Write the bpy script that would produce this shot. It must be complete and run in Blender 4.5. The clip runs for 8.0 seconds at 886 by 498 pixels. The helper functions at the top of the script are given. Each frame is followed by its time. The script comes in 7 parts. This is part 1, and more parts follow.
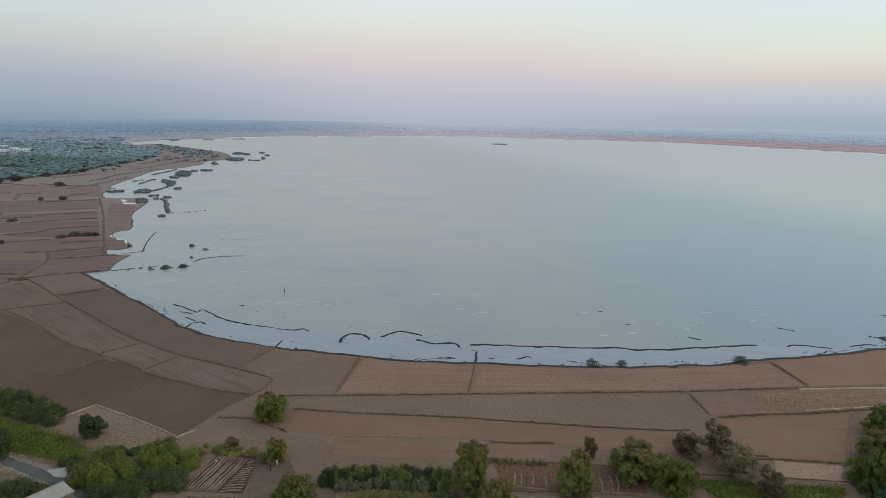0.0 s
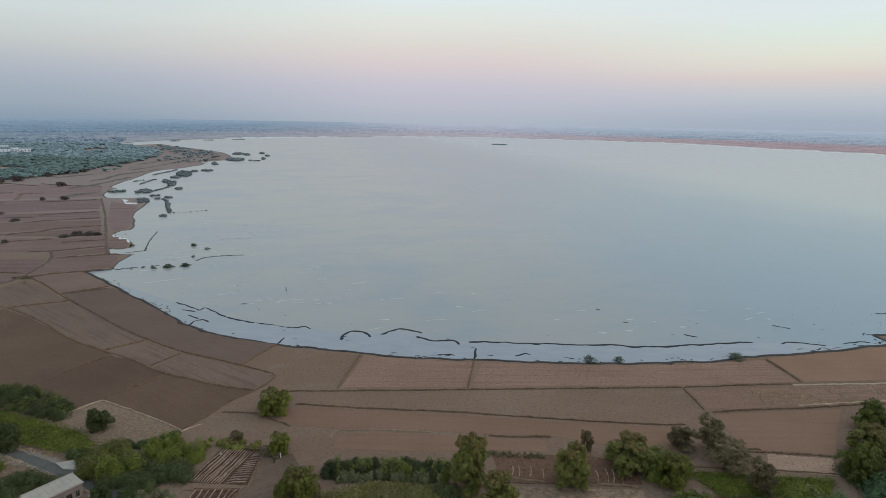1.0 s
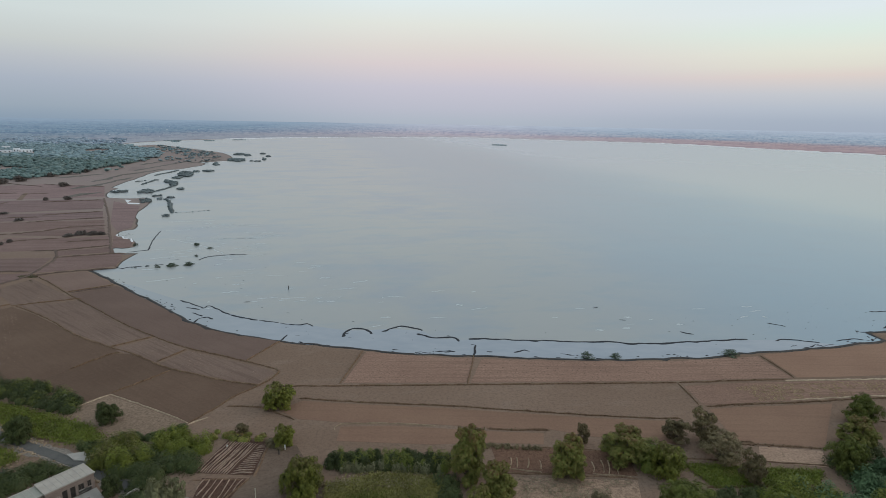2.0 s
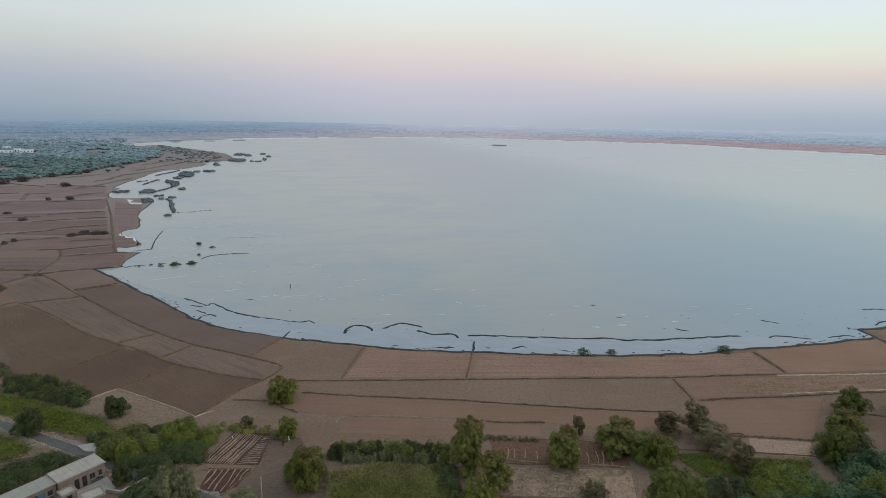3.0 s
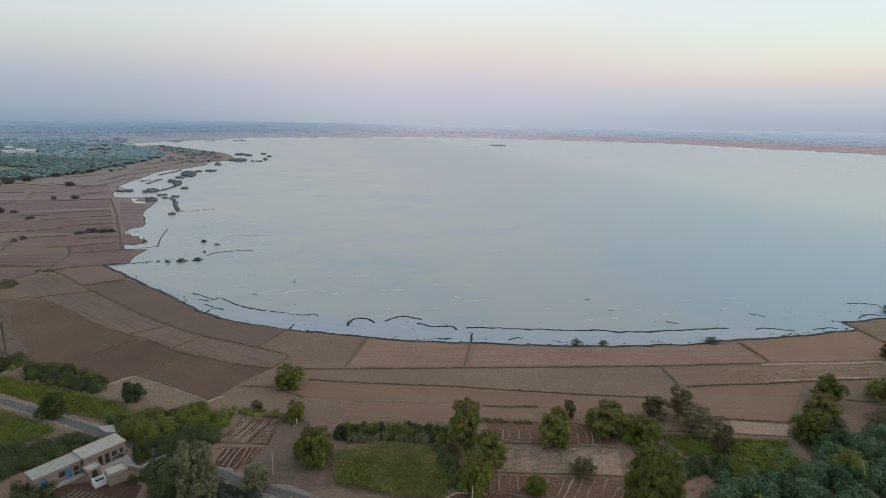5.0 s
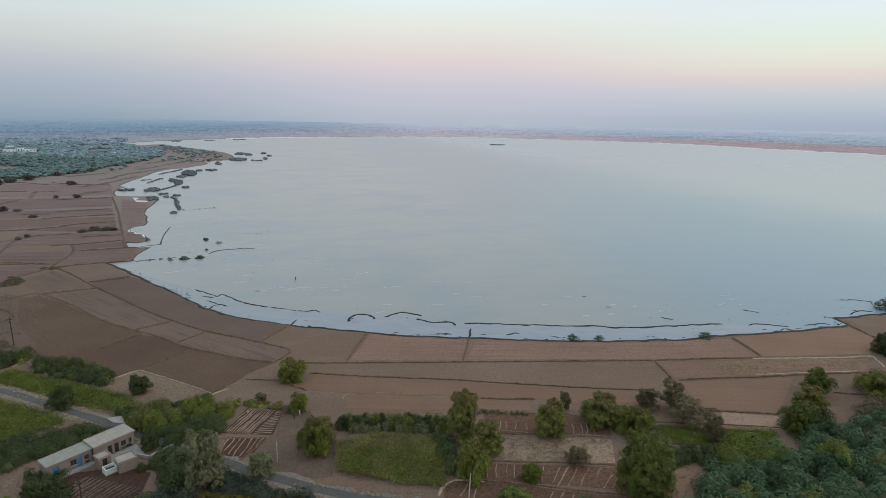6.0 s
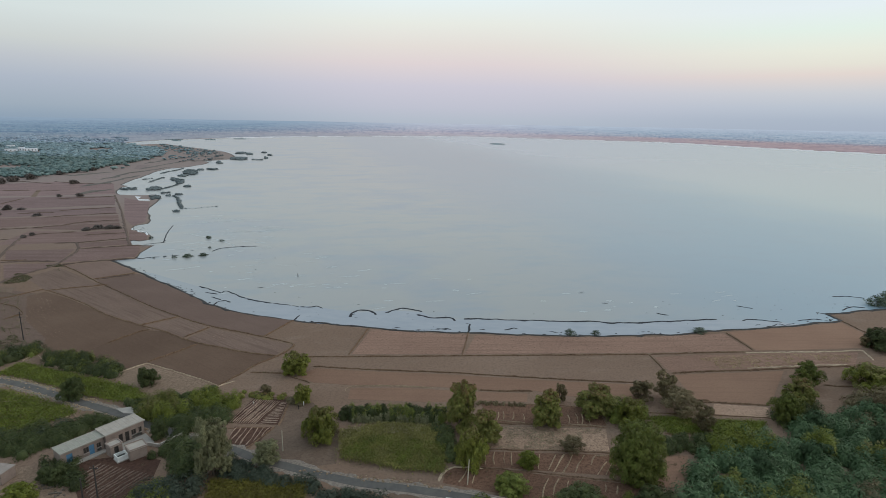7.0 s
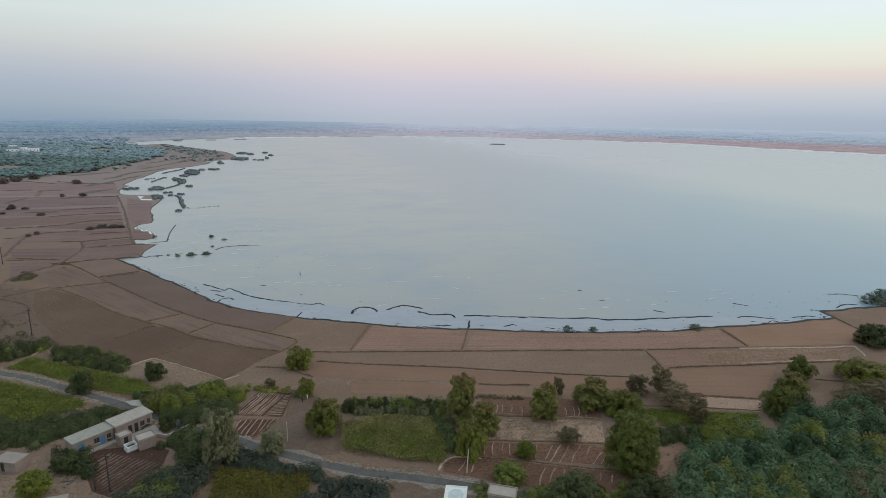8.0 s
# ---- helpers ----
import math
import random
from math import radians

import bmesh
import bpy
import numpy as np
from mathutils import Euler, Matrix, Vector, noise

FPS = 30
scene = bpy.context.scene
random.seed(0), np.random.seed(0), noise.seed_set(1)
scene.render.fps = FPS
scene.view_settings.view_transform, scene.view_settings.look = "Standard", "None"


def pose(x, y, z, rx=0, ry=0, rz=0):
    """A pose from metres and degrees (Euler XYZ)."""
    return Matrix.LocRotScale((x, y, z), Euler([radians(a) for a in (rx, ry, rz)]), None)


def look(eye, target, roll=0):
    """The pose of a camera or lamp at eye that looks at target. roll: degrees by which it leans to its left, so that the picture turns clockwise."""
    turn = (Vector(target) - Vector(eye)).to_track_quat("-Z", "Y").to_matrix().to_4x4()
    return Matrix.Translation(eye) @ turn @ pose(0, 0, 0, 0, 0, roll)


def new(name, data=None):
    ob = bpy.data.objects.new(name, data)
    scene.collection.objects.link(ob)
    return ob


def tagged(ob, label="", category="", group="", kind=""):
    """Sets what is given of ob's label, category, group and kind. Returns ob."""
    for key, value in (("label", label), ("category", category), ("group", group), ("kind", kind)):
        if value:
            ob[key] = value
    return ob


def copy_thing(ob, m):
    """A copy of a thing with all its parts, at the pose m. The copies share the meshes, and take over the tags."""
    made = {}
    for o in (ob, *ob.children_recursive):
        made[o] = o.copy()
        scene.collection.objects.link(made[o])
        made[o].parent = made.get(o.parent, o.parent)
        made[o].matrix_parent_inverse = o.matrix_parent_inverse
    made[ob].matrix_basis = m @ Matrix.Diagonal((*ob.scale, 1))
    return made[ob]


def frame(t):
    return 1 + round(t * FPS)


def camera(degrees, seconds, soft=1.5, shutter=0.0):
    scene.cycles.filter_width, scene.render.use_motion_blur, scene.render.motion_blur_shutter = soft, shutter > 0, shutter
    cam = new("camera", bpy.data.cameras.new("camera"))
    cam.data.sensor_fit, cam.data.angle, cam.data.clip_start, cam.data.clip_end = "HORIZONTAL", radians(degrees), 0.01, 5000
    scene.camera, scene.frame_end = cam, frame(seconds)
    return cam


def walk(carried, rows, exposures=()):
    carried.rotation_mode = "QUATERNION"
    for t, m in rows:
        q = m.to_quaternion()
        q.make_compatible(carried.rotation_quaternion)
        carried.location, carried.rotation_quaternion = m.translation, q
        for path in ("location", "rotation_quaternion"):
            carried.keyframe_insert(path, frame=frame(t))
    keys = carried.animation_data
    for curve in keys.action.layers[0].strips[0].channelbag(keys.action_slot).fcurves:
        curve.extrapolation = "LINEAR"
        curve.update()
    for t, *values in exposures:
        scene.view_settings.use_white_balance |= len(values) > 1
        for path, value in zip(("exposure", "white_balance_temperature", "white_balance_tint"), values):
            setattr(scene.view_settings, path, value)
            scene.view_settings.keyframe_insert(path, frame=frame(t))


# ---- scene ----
cam = camera(76.9, 8.0, 0.8)
PATH = [
    (0, (-0.171, 1.124, 61.791), (-0.171, 3.074, 61.348), 1.0),
    (0.5, (-0.17, -0.116, 61.811), (-0.169, 1.835, 61.369), 1.0),
    (1, (-0.154, -1.316, 61.832), (-0.153, 0.634, 61.39), 1.0),
    (1.5, (-0.158, -2.759, 61.847), (-0.158, -0.809, 61.406), 1.0),
    (3, (-0.032, -7.624, 62.059), (-0.031, -5.673, 61.62), 1.0),
    (3.5, (-0.004, -9.337, 62.097), (-0.002, -7.386, 61.658), 1.0),
    (4, (0.033, -11.053, 62.161), (0.036, -9.102, 61.723), 1.0),
    (4.5, (0.085, -12.902, 62.173), (0.087, -10.951, 61.735), 1.0),
    (6, (0.303, -18.025, 62.234), (0.307, -16.074, 61.793), 1.0),
    (6.5, (0.374, -19.957, 62.28), (0.378, -18.006, 61.839), 1.0),
    (7, (0.374, -21.742, 62.268), (0.378, -19.792, 61.825), 1.0),
    (7.5, (0.45, -23.458, 62.207), (0.455, -21.507, 61.764), 1.0),
    (8, (0.411, -25.016, 62.214), (0.414, -23.065, 61.772), 1.0),
]
walk(cam, [(t, look(eye, target, roll)) for t, eye, target, roll in PATH],
     ((0.0, -0.08), (4.0, -0.02), (6.5, 0.02), (8.0, 0.04)))

# ---- sky, light ----
world = bpy.data.worlds.new("dusk_sky")
scene.world = world
world.use_nodes = True


def sky_world():
    t = world.node_tree
    n, l = t.nodes, t.links
    bg = n["Background"]
    tc = n.new("ShaderNodeTexCoord")
    sep = n.new("ShaderNodeSeparateXYZ")
    l.new(tc.outputs["Generated"], sep.inputs[0])
    up = n.new("ShaderNodeMapRange")          # height over the horizon, stretched near it
    up.inputs["From Min"].default_value, up.inputs["From Max"].default_value = -0.02, 0.42
    l.new(sep.outputs["Z"], up.inputs["Value"])
    sides = []
    for lo, hi in ((-0.62, -0.05), (0.05, 0.6)):
        side = n.new("ShaderNodeMapRange")
        side.interpolation_type = "SMOOTHSTEP"
        side.inputs["From Min"].default_value, side.inputs["From Max"].default_value = lo, hi
        l.new(sep.outputs["X"], side.inputs["Value"])
        sides.append(side.outputs[0])
    ramps = []
    for stops in SKY:
        r = n.new("ShaderNodeValToRGB")
        e = r.color_ramp.elements
        while len(e) < len(stops):
            e.new(0.5)
        for k, (z, c) in enumerate(stops):
            e[k].position, e[k].color = (z + 0.02) / 0.44, (*c, 1)
        l.new(up.outputs[0], r.inputs[0])
        ramps.append(r)
    colour = ramps[0].outputs[0]
    for side, r in zip(sides, ramps[1:]):
        mix = n.new("ShaderNodeMix")
        mix.data_type = "RGBA"
        l.new(side, mix.inputs["Factor"])
        l.new(colour, mix.inputs["A"])
        l.new(r.outputs[0], mix.inputs["B"])
        colour = mix.outputs["Result"]
    air = n.new("ShaderNodeTexSky")
    air.sky_type, air.sun_disc = "NISHITA", False
    air.sun_elevation, air.sun_rotation = radians(6), radians(75)
    air.air_density, air.dust_density = 1.0, 4.0
    weak = n.new("ShaderNodeVectorMath")
    weak.operation = "SCALE"
    weak.inputs["Scale"].default_value = 0.004
    l.new(air.outputs[0], weak.inputs[0])
    add = n.new("ShaderNodeVectorMath")
    l.new(colour, add.inputs[0])
    l.new(weak.outputs[0], add.inputs[1])
    l.new(add.outputs[0], bg.inputs["Color"])
    bg.inputs["Strength"].default_value = 1.0


# height over the horizon (sine) and colour: to the west, ahead, to the east
SKY = (
    ((-0.02, (0.246, 0.323, 0.413)), (0, (0.275, 0.356, 0.451)), (0.0165, (0.337, 0.407, 0.485)), (0.0525, (0.413, 0.468, 0.552)), (0.081, (0.503, 0.539, 0.584)), (0.106, (0.584, 0.624, 0.617)), (0.146, (0.651, 0.723, 0.723)), (0.2, (0.631, 0.73, 0.753)), (0.28, (0.552, 0.658, 0.701)), (0.42, (0.456, 0.552, 0.617))),
    ((-0.02, (0.402, 0.445, 0.527)), (0.003, (0.445, 0.497, 0.578)), (0.0244, (0.509, 0.527, 0.617)), (0.06, (0.584, 0.571, 0.658)), (0.097, (0.716, 0.638, 0.651)), (0.124, (0.753, 0.708, 0.672)), (0.16, (0.784, 0.807, 0.753)), (0.196, (0.776, 0.863, 0.871)), (0.28, (0.672, 0.776, 0.807)), (0.42, (0.527, 0.631, 0.694))),
    ((-0.02, (0.352, 0.413, 0.515)), (0.0115, (0.397, 0.462, 0.558)), (0.0295, (0.468, 0.527, 0.61)), (0.051, (0.565, 0.591, 0.638)), (0.076, (0.73, 0.651, 0.617)), (0.09, (0.753, 0.738, 0.658)), (0.109, (0.776, 0.799, 0.708)), (0.137, (0.738, 0.847, 0.784)), (0.166, (0.753, 0.839, 0.871)), (0.42, (0.552, 0.658, 0.716))),
)
sky_world()

sun = new("sun", bpy.data.lights.new("sun", "SUN"))
sun.data.energy, sun.data.angle, sun.data.color = 0.6, radians(40), (1.0, 0.86, 0.72)
sun.matrix_world = look((900, 250, 500), (0, 0, 0))

# ---- materials ----


def material(name):
    m = bpy.data.materials.new(name)
    m.use_nodes = True
    return m, m.node_tree.nodes, m.node_tree.links, m.node_tree.nodes["Principled BSDF"]


def ramp(n, stops, mode="LINEAR"):
    r = n.new("ShaderNodeValToRGB")
    r.color_ramp.interpolation = mode
    e = r.color_ramp.elements
    while len(e) < len(stops):
        e.new(0.5)
    for k, (p, c) in enumerate(stops):
        e[k].position, e[k].color = p, (*c, 1)
    return r


def noise_at(n, l, scale, detail=4, rough=0.55, stretch=(1, 1, 1), turn=0, space="Object"):
    tc = n.new("ShaderNodeTexCoord")
    mp = n.new("ShaderNodeMapping")
    mp.vector_type = "TEXTURE"
    mp.inputs["Scale"].default_value = [1 / v for v in stretch]
    mp.inputs["Rotation"].default_value = (0, 0, radians(turn))
    l.new(tc.outputs[space], mp.inputs[0])
    t = n.new("ShaderNodeTexNoise")
    t.inputs["Scale"].default_value, t.inputs["Detail"].default_value, t.inputs["Roughness"].default_value = scale, detail, rough
    l.new(mp.outputs[0], t.inputs["Vector"])
    return t


def blend(n, l, a, b, factor, how="MIX"):
    m = n.new("ShaderNodeMix")
    m.data_type, m.blend_type = "RGBA", how
    for socket, value in (("A", a), ("B", b), ("Factor", factor)):
        if isinstance(value, (int, float)):
            m.inputs[socket].default_value = value
        elif isinstance(value, tuple):
            m.inputs[socket].default_value = (*value, 1)
        else:
            l.new(value, m.inputs[socket])
    return m.outputs["Result"]


def bump(n, l, bsdf, height, strength, distance):
    b = n.new("ShaderNodeBump")
    b.inputs["Strength"].default_value, b.inputs["Distance"].default_value = strength, distance
    l.new(height, b.inputs["Height"])
    l.new(b.outputs[0], bsdf.inputs["Normal"])


def soil(name, dark, light, fleck, turn=0.0, streak=6.0, rough_scale=1.6, lined=0.3, clods=0.8, furrow=1.0):
    """Ploughed or bare earth: broad stains, streaks along the ploughing, clods."""
    m, n, l, p = material(name)
    broad = noise_at(n, l, 0.045, 5, 0.6)
    rows = noise_at(n, l, 0.5, 4, 0.65, (1, streak, 1), turn)
    clod = noise_at(n, l, rough_scale, 6, 0.8)
    c = blend(n, l, dark, light, ramp_out(n, l, broad, 0.35, 0.65))
    c = blend(n, l, c, fleck, scaled(n, l, rows, 0.48, 0.72, 0.55))
    c = blend(n, l, c, tuple(v * 0.55 for v in dark), scaled(n, l, clod, 0.50, 0.64, clods))
    grain = noise_at(n, l, 1.8, 5, 0.8)
    c = blend(n, l, c, tuple(v * 0.5 for v in dark), scaled(n, l, grain, 0.47, 0.62, 0.1 + 0.8 * clods))
    lines = noise_at(n, l, furrow, 3, 0.6, (0.05, 1.5, 1), turn)
    c = blend(n, l, c, tuple(v * 0.7 for v in dark), scaled(n, l, lines, 0.5, 0.62, lined))
    info = n.new("ShaderNodeObjectInfo")
    tone = n.new("ShaderNodeMapRange")
    even = 1 - 0.22 * max(0, 0.8 - clods)
    tone.inputs["To Min"].default_value, tone.inputs["To Max"].default_value = 0.88 * even, 1.12 * even
    l.new(info.outputs["Random"], tone.inputs["Value"])
    v = n.new("ShaderNodeHueSaturation")
    l.new(tone.outputs[0], v.inputs["Value"])
    l.new(c, v.inputs["Color"])
    l.new(v.outputs[0], p.inputs["Base Color"])
    p.inputs["Roughness"].default_value = 0.95
    p.inputs["Specular IOR Level"].default_value = 0.15
    bump(n, l, p, clod.outputs["Fac"], 0.25 + 0.6 * clods, 0.3)
    return m


def scaled(n, l, tex, lo, hi, top):
    r = n.new("ShaderNodeMapRange")
    r.inputs["From Min"].default_value, r.inputs["From Max"].default_value, r.inputs["To Max"].default_value = lo, hi, top
    l.new(tex.outputs["Fac"], r.inputs["Value"])
    return r.outputs[0]


def ramp_out(n, l, tex, lo, hi):
    return scaled(n, l, tex, lo, hi, 1.0)


def leafy(name, colours, rough=0.6, patch=0.45, tips=None):
    """Leaves: each one its own shade, in lighter and darker sprays."""
    m, n, l, p = material(name)
    g = n.new("ShaderNodeNewGeometry")
    r = ramp(n, [(k / (len(colours) - 1), c) for k, c in enumerate(colours)])
    shade = n.new("ShaderNodeMapRange")
    shade.inputs["To Min"].default_value, shade.inputs["To Max"].default_value = 0.2, 0.85
    l.new(g.outputs["Random Per Island"], shade.inputs["Value"])
    l.new(shade.outputs[0], r.inputs[0])
    o = n.new("ShaderNodeObjectInfo")
    v = n.new("ShaderNodeHueSaturation")
    tone = n.new("ShaderNodeMapRange")
    tone.inputs["To Min"].default_value, tone.inputs["To Max"].default_value = 0.8, 1.25
    l.new(o.outputs["Random"], tone.inputs["Value"])
    spray = noise_at(n, l, patch, 3, 0.6)
    lift = n.new("ShaderNodeMapRange")
    lift.inputs["From Min"].default_value, lift.inputs["From Max"].default_value = 0.3, 0.7
    lift.inputs["To Min"].default_value, lift.inputs["To Max"].default_value = 0.72, 1.3
    l.new(spray.outputs["Fac"], lift.inputs["Value"])
    both = n.new("ShaderNodeMath")
    both.operation = "MULTIPLY"
    l.new(tone.outputs[0], both.inputs[0])
    l.new(lift.outputs[0], both.inputs[1])
    l.new(both.outputs[0], v.inputs["Value"])
    colour = r.outputs[0]
    if tips:                                      # young leaves on the top shoots
        tc = n.new("ShaderNodeTexCoord")
        sep = n.new("ShaderNodeSeparateXYZ")
        l.new(tc.outputs["Generated"], sep.inputs[0])
        shoot = noise_at(n, l, 1.1, 2, 0.6)
        top = n.new("ShaderNodeMath")
        top.operation = "MULTIPLY"
        l.new(sep.outputs["Z"], top.inputs[0])
        l.new(shoot.outputs["Fac"], top.inputs[1])
        young = n.new("ShaderNodeMapRange")
        young.inputs["From Min"].default_value, young.inputs["From Max"].default_value, young.inputs["To Max"].default_value = 0.36, 0.50, 0.85
        l.new(top.outputs[0], young.inputs["Value"])
        colour = blend(n, l, colour, tips, young.outputs[0])
    l.new(colour, v.inputs["Color"])
    l.new(v.outputs[0], p.inputs["Base Color"])
    p.inputs["Roughness"].default_value = rough
    p.inputs["Specular IOR Level"].default_value = 0.25
    return m


def plain(name, a, b, scale=1.0, rough=0.85, bumps=0.3, stretch=(1, 1, 1), metal=0.0):
    """A weathered surface between two shades."""
    m, n, l, p = material(name)
    t = noise_at(n, l, scale, 6, 0.65, stretch)
    f = noise_at(n, l, scale * 9, 3, 0.6)
    c = blend(n, l, a, b, ramp_out(n, l, t, 0.35, 0.68))
    c = blend(n, l, c, tuple(v * 0.6 for v in a), scaled(n, l, f, 0.58, 0.8, 0.6))
    l.new(c, p.inputs["Base Color"])
    p.inputs["Roughness"].default_value, p.inputs["Metallic"].default_value = rough, metal
    bump(n, l, p, t.outputs["Fac"], bumps, 0.05)
    return m


def ground_material():
    m, n, l, p = material("dry_lakeside_soil")
    broad = noise_at(n, l, 0.012, 6, 0.6)
    mid = noise_at(n, l, 0.09, 5, 0.6, (1, 2.2, 1), 12)
    clod = noise_at(n, l, 1.5, 6, 0.8)
    c = blend(n, l, (0.216, 0.141, 0.101), (0.274, 0.186, 0.138), ramp_out(n, l, broad, 0.35, 0.65))
    c = blend(n, l, c, (0.295, 0.216, 0.170), scaled(n, l, mid, 0.52, 0.75, 0.6))
    c = blend(n, l, c, (0.12, 0.08, 0.065), scaled(n, l, clod, 0.48, 0.66, 0.75))
    geo = n.new("ShaderNodeNewGeometry")
    sep = n.new("ShaderNodeSeparateXYZ")
    l.new(geo.outputs["Position"], sep.inputs[0])
    haze_tint = n.new("ShaderNodeMapRange")          # haze put into the soil colour, paler with distance
    haze_tint.inputs["From Min"].default_value, haze_tint.inputs["From Max"].default_value, haze_tint.inputs["To Max"].default_value = 200, 420, 0.85
    l.new(sep.outputs["Y"], haze_tint.inputs["Value"])
    c = blend(n, l, c, (0.300, 0.236, 0.222), haze_tint.outputs[0])
    wet = n.new("ShaderNodeMapRange")
    wet.inputs["From Min"].default_value, wet.inputs["From Max"].default_value = -0.10, -0.17
    l.new(sep.outputs["Z"], wet.inputs["Value"])
    c = blend(n, l, c, (0.10, 0.085, 0.075), wet.outputs[0])
    l.new(c, p.inputs["Base Color"])
    p.inputs["Roughness"].default_value = 0.95
    p.inputs["Specular IOR Level"].default_value = 0.15
    bump(n, l, p, clod.outputs["Fac"], 0.6, 0.25)
    return m


def water_material():
    """Silty water: wind-rippled stretches, calm slicks between them, and clouds of silt. Tints of reflected sky are
    mixed into the base colours.
    """
    m, n, l, p = material("silty_lake_water")
    tc = n.new("ShaderNodeTexCoord")
    sep = n.new("ShaderNodeSeparateXYZ")
    l.new(tc.outputs["Object"], sep.inputs[0])
    wander = noise_at(n, l, 0.011, 4, 0.6, (1, 0.6, 1), 25)

    def reach(x_by, y_by, shift, stray, lo, hi):
        """A soft-edged stretch of the lake on one side of a line that strays."""
        dot = n.new("ShaderNodeVectorMath")
        dot.operation = "DOT_PRODUCT"
        dot.inputs[1].default_value = (x_by, y_by, 0)
        l.new(tc.outputs["Object"], dot.inputs[0])
        drift_by = n.new("ShaderNodeMath")
        drift_by.operation = "MULTIPLY_ADD"
        drift_by.inputs[1].default_value, drift_by.inputs[2].default_value = stray, shift - stray / 2
        l.new(wander.outputs["Fac"], drift_by.inputs[0])
        total = n.new("ShaderNodeMath")
        l.new(dot.outputs["Value"], total.inputs[0])
        l.new(drift_by.outputs[0], total.inputs[1])
        r = n.new("ShaderNodeMapRange")
        r.interpolation_type = "SMOOTHSTEP"
        r.inputs["From Min"].default_value, r.inputs["From Max"].default_value = lo, hi
        l.new(total.outputs[0], r.inputs["Value"])
        return r.outputs[0]

    # the slick's sheen goes into the base colour as well as the gloss
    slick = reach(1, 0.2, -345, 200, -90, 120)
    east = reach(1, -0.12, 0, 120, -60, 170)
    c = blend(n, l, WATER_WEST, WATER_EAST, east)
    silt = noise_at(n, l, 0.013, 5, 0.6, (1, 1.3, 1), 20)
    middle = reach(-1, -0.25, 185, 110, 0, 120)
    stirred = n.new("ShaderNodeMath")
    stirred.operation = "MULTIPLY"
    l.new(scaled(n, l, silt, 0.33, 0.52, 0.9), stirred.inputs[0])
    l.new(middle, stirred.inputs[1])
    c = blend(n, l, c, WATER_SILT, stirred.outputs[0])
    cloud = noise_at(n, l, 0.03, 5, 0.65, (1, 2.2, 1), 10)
    c = blend(n, l, c, WATER_COOL_SKY, scaled(n, l, cloud, 0.5, 0.7, 0.45))
    c = blend(n, l, c, WATER_SHEEN, slick)
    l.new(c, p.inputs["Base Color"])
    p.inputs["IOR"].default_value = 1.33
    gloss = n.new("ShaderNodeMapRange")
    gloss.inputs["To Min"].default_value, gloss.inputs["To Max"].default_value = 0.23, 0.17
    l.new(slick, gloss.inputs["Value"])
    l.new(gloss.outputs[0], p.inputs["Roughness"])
    p.inputs["Specular IOR Level"].default_value = 0.42
    ripple = noise_at(n, l, 0.5, 4, 0.6, (1, 2.0, 1), -18)
    gusts = noise_at(n, l, 0.02, 3, 0.6)
    high = n.new("ShaderNodeMath")
    high.operation = "MULTIPLY"
    l.new(ripple.outputs["Fac"], high.inputs[0])
    l.new(scaled(n, l, gusts, 0.45, 0.62, 1.0), high.inputs[1])
    bump(n, l, p, high.outputs[0], 0.22, 0.10)
    return m


def shoal_material():
    """Thin milky water over mud, clearing to the lake's own colour in the west."""
    m, n, l, p = material("milky_shallow_water")
    tc = n.new("ShaderNodeTexCoord")
    sep = n.new("ShaderNodeSeparateXYZ")
    l.new(tc.outputs["Object"], sep.inputs[0])
    milk = noise_at(n, l, 0.12, 4, 0.6, (1, 2, 1))
    c = blend(n, l, (0.306, 0.336, 0.386), (0.346, 0.370, 0.416), ramp_out(n, l, milk, 0.35, 0.65))
    clear = n.new("ShaderNodeMapRange")
    clear.interpolation_type = "SMOOTHSTEP"
    clear.inputs["From Min"].default_value, clear.inputs["From Max"].default_value = -45, -95
    l.new(sep.outputs["X"], clear.inputs["Value"])
    c = blend(n, l, c, WATER_SHALLOW, clear.outputs[0])
    l.new(c, p.inputs["Base Color"])
    p.inputs["Roughness"].default_value = 0.2
    p.inputs["IOR"].default_value = 1.33
    p.inputs["Specular IOR Level"].default_value = 0.42
    bump(n, l, p, milk.outputs["Fac"], 0.02, 0.1)
    return m


# broad lake tints: silt and reflected sky both put into the base colour
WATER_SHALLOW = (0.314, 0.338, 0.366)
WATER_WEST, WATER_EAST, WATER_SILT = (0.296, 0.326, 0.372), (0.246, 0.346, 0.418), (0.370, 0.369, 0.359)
WATER_COOL_SKY, WATER_SHEEN = (0.252, 0.324, 0.384), (0.292, 0.385, 0.425)
SOIL = ground_material()
WATER = water_material()
EARTH_BUND = soil("grassy_earth_bund", (0.189, 0.116, 0.077), (0.275, 0.175, 0.118), (0.239, 0.165, 0.103), 0, 1, 1.5)
FURROWED = soil("furrowed_brown_soil", (0.303, 0.183, 0.138), (0.373, 0.231, 0.174), (0.423, 0.274, 0.205), 2, 6, 1.3, 0.5, 0.5, 0.7)
PALE_DUST = soil("trodden_pale_dust", (0.536, 0.404, 0.288), (0.618, 0.480, 0.350), (0.680, 0.538, 0.393), 0, 1)
PALE_BUND = soil("pale_dry_earth", (0.375, 0.274, 0.188), (0.463, 0.343, 0.237), (0.507, 0.382, 0.270), 0, 1)
RIDGE = soil("crumbly_ridge_soil", (0.335, 0.236, 0.185), (0.452, 0.330, 0.262), (0.502, 0.376, 0.292), 0, 1, 3)
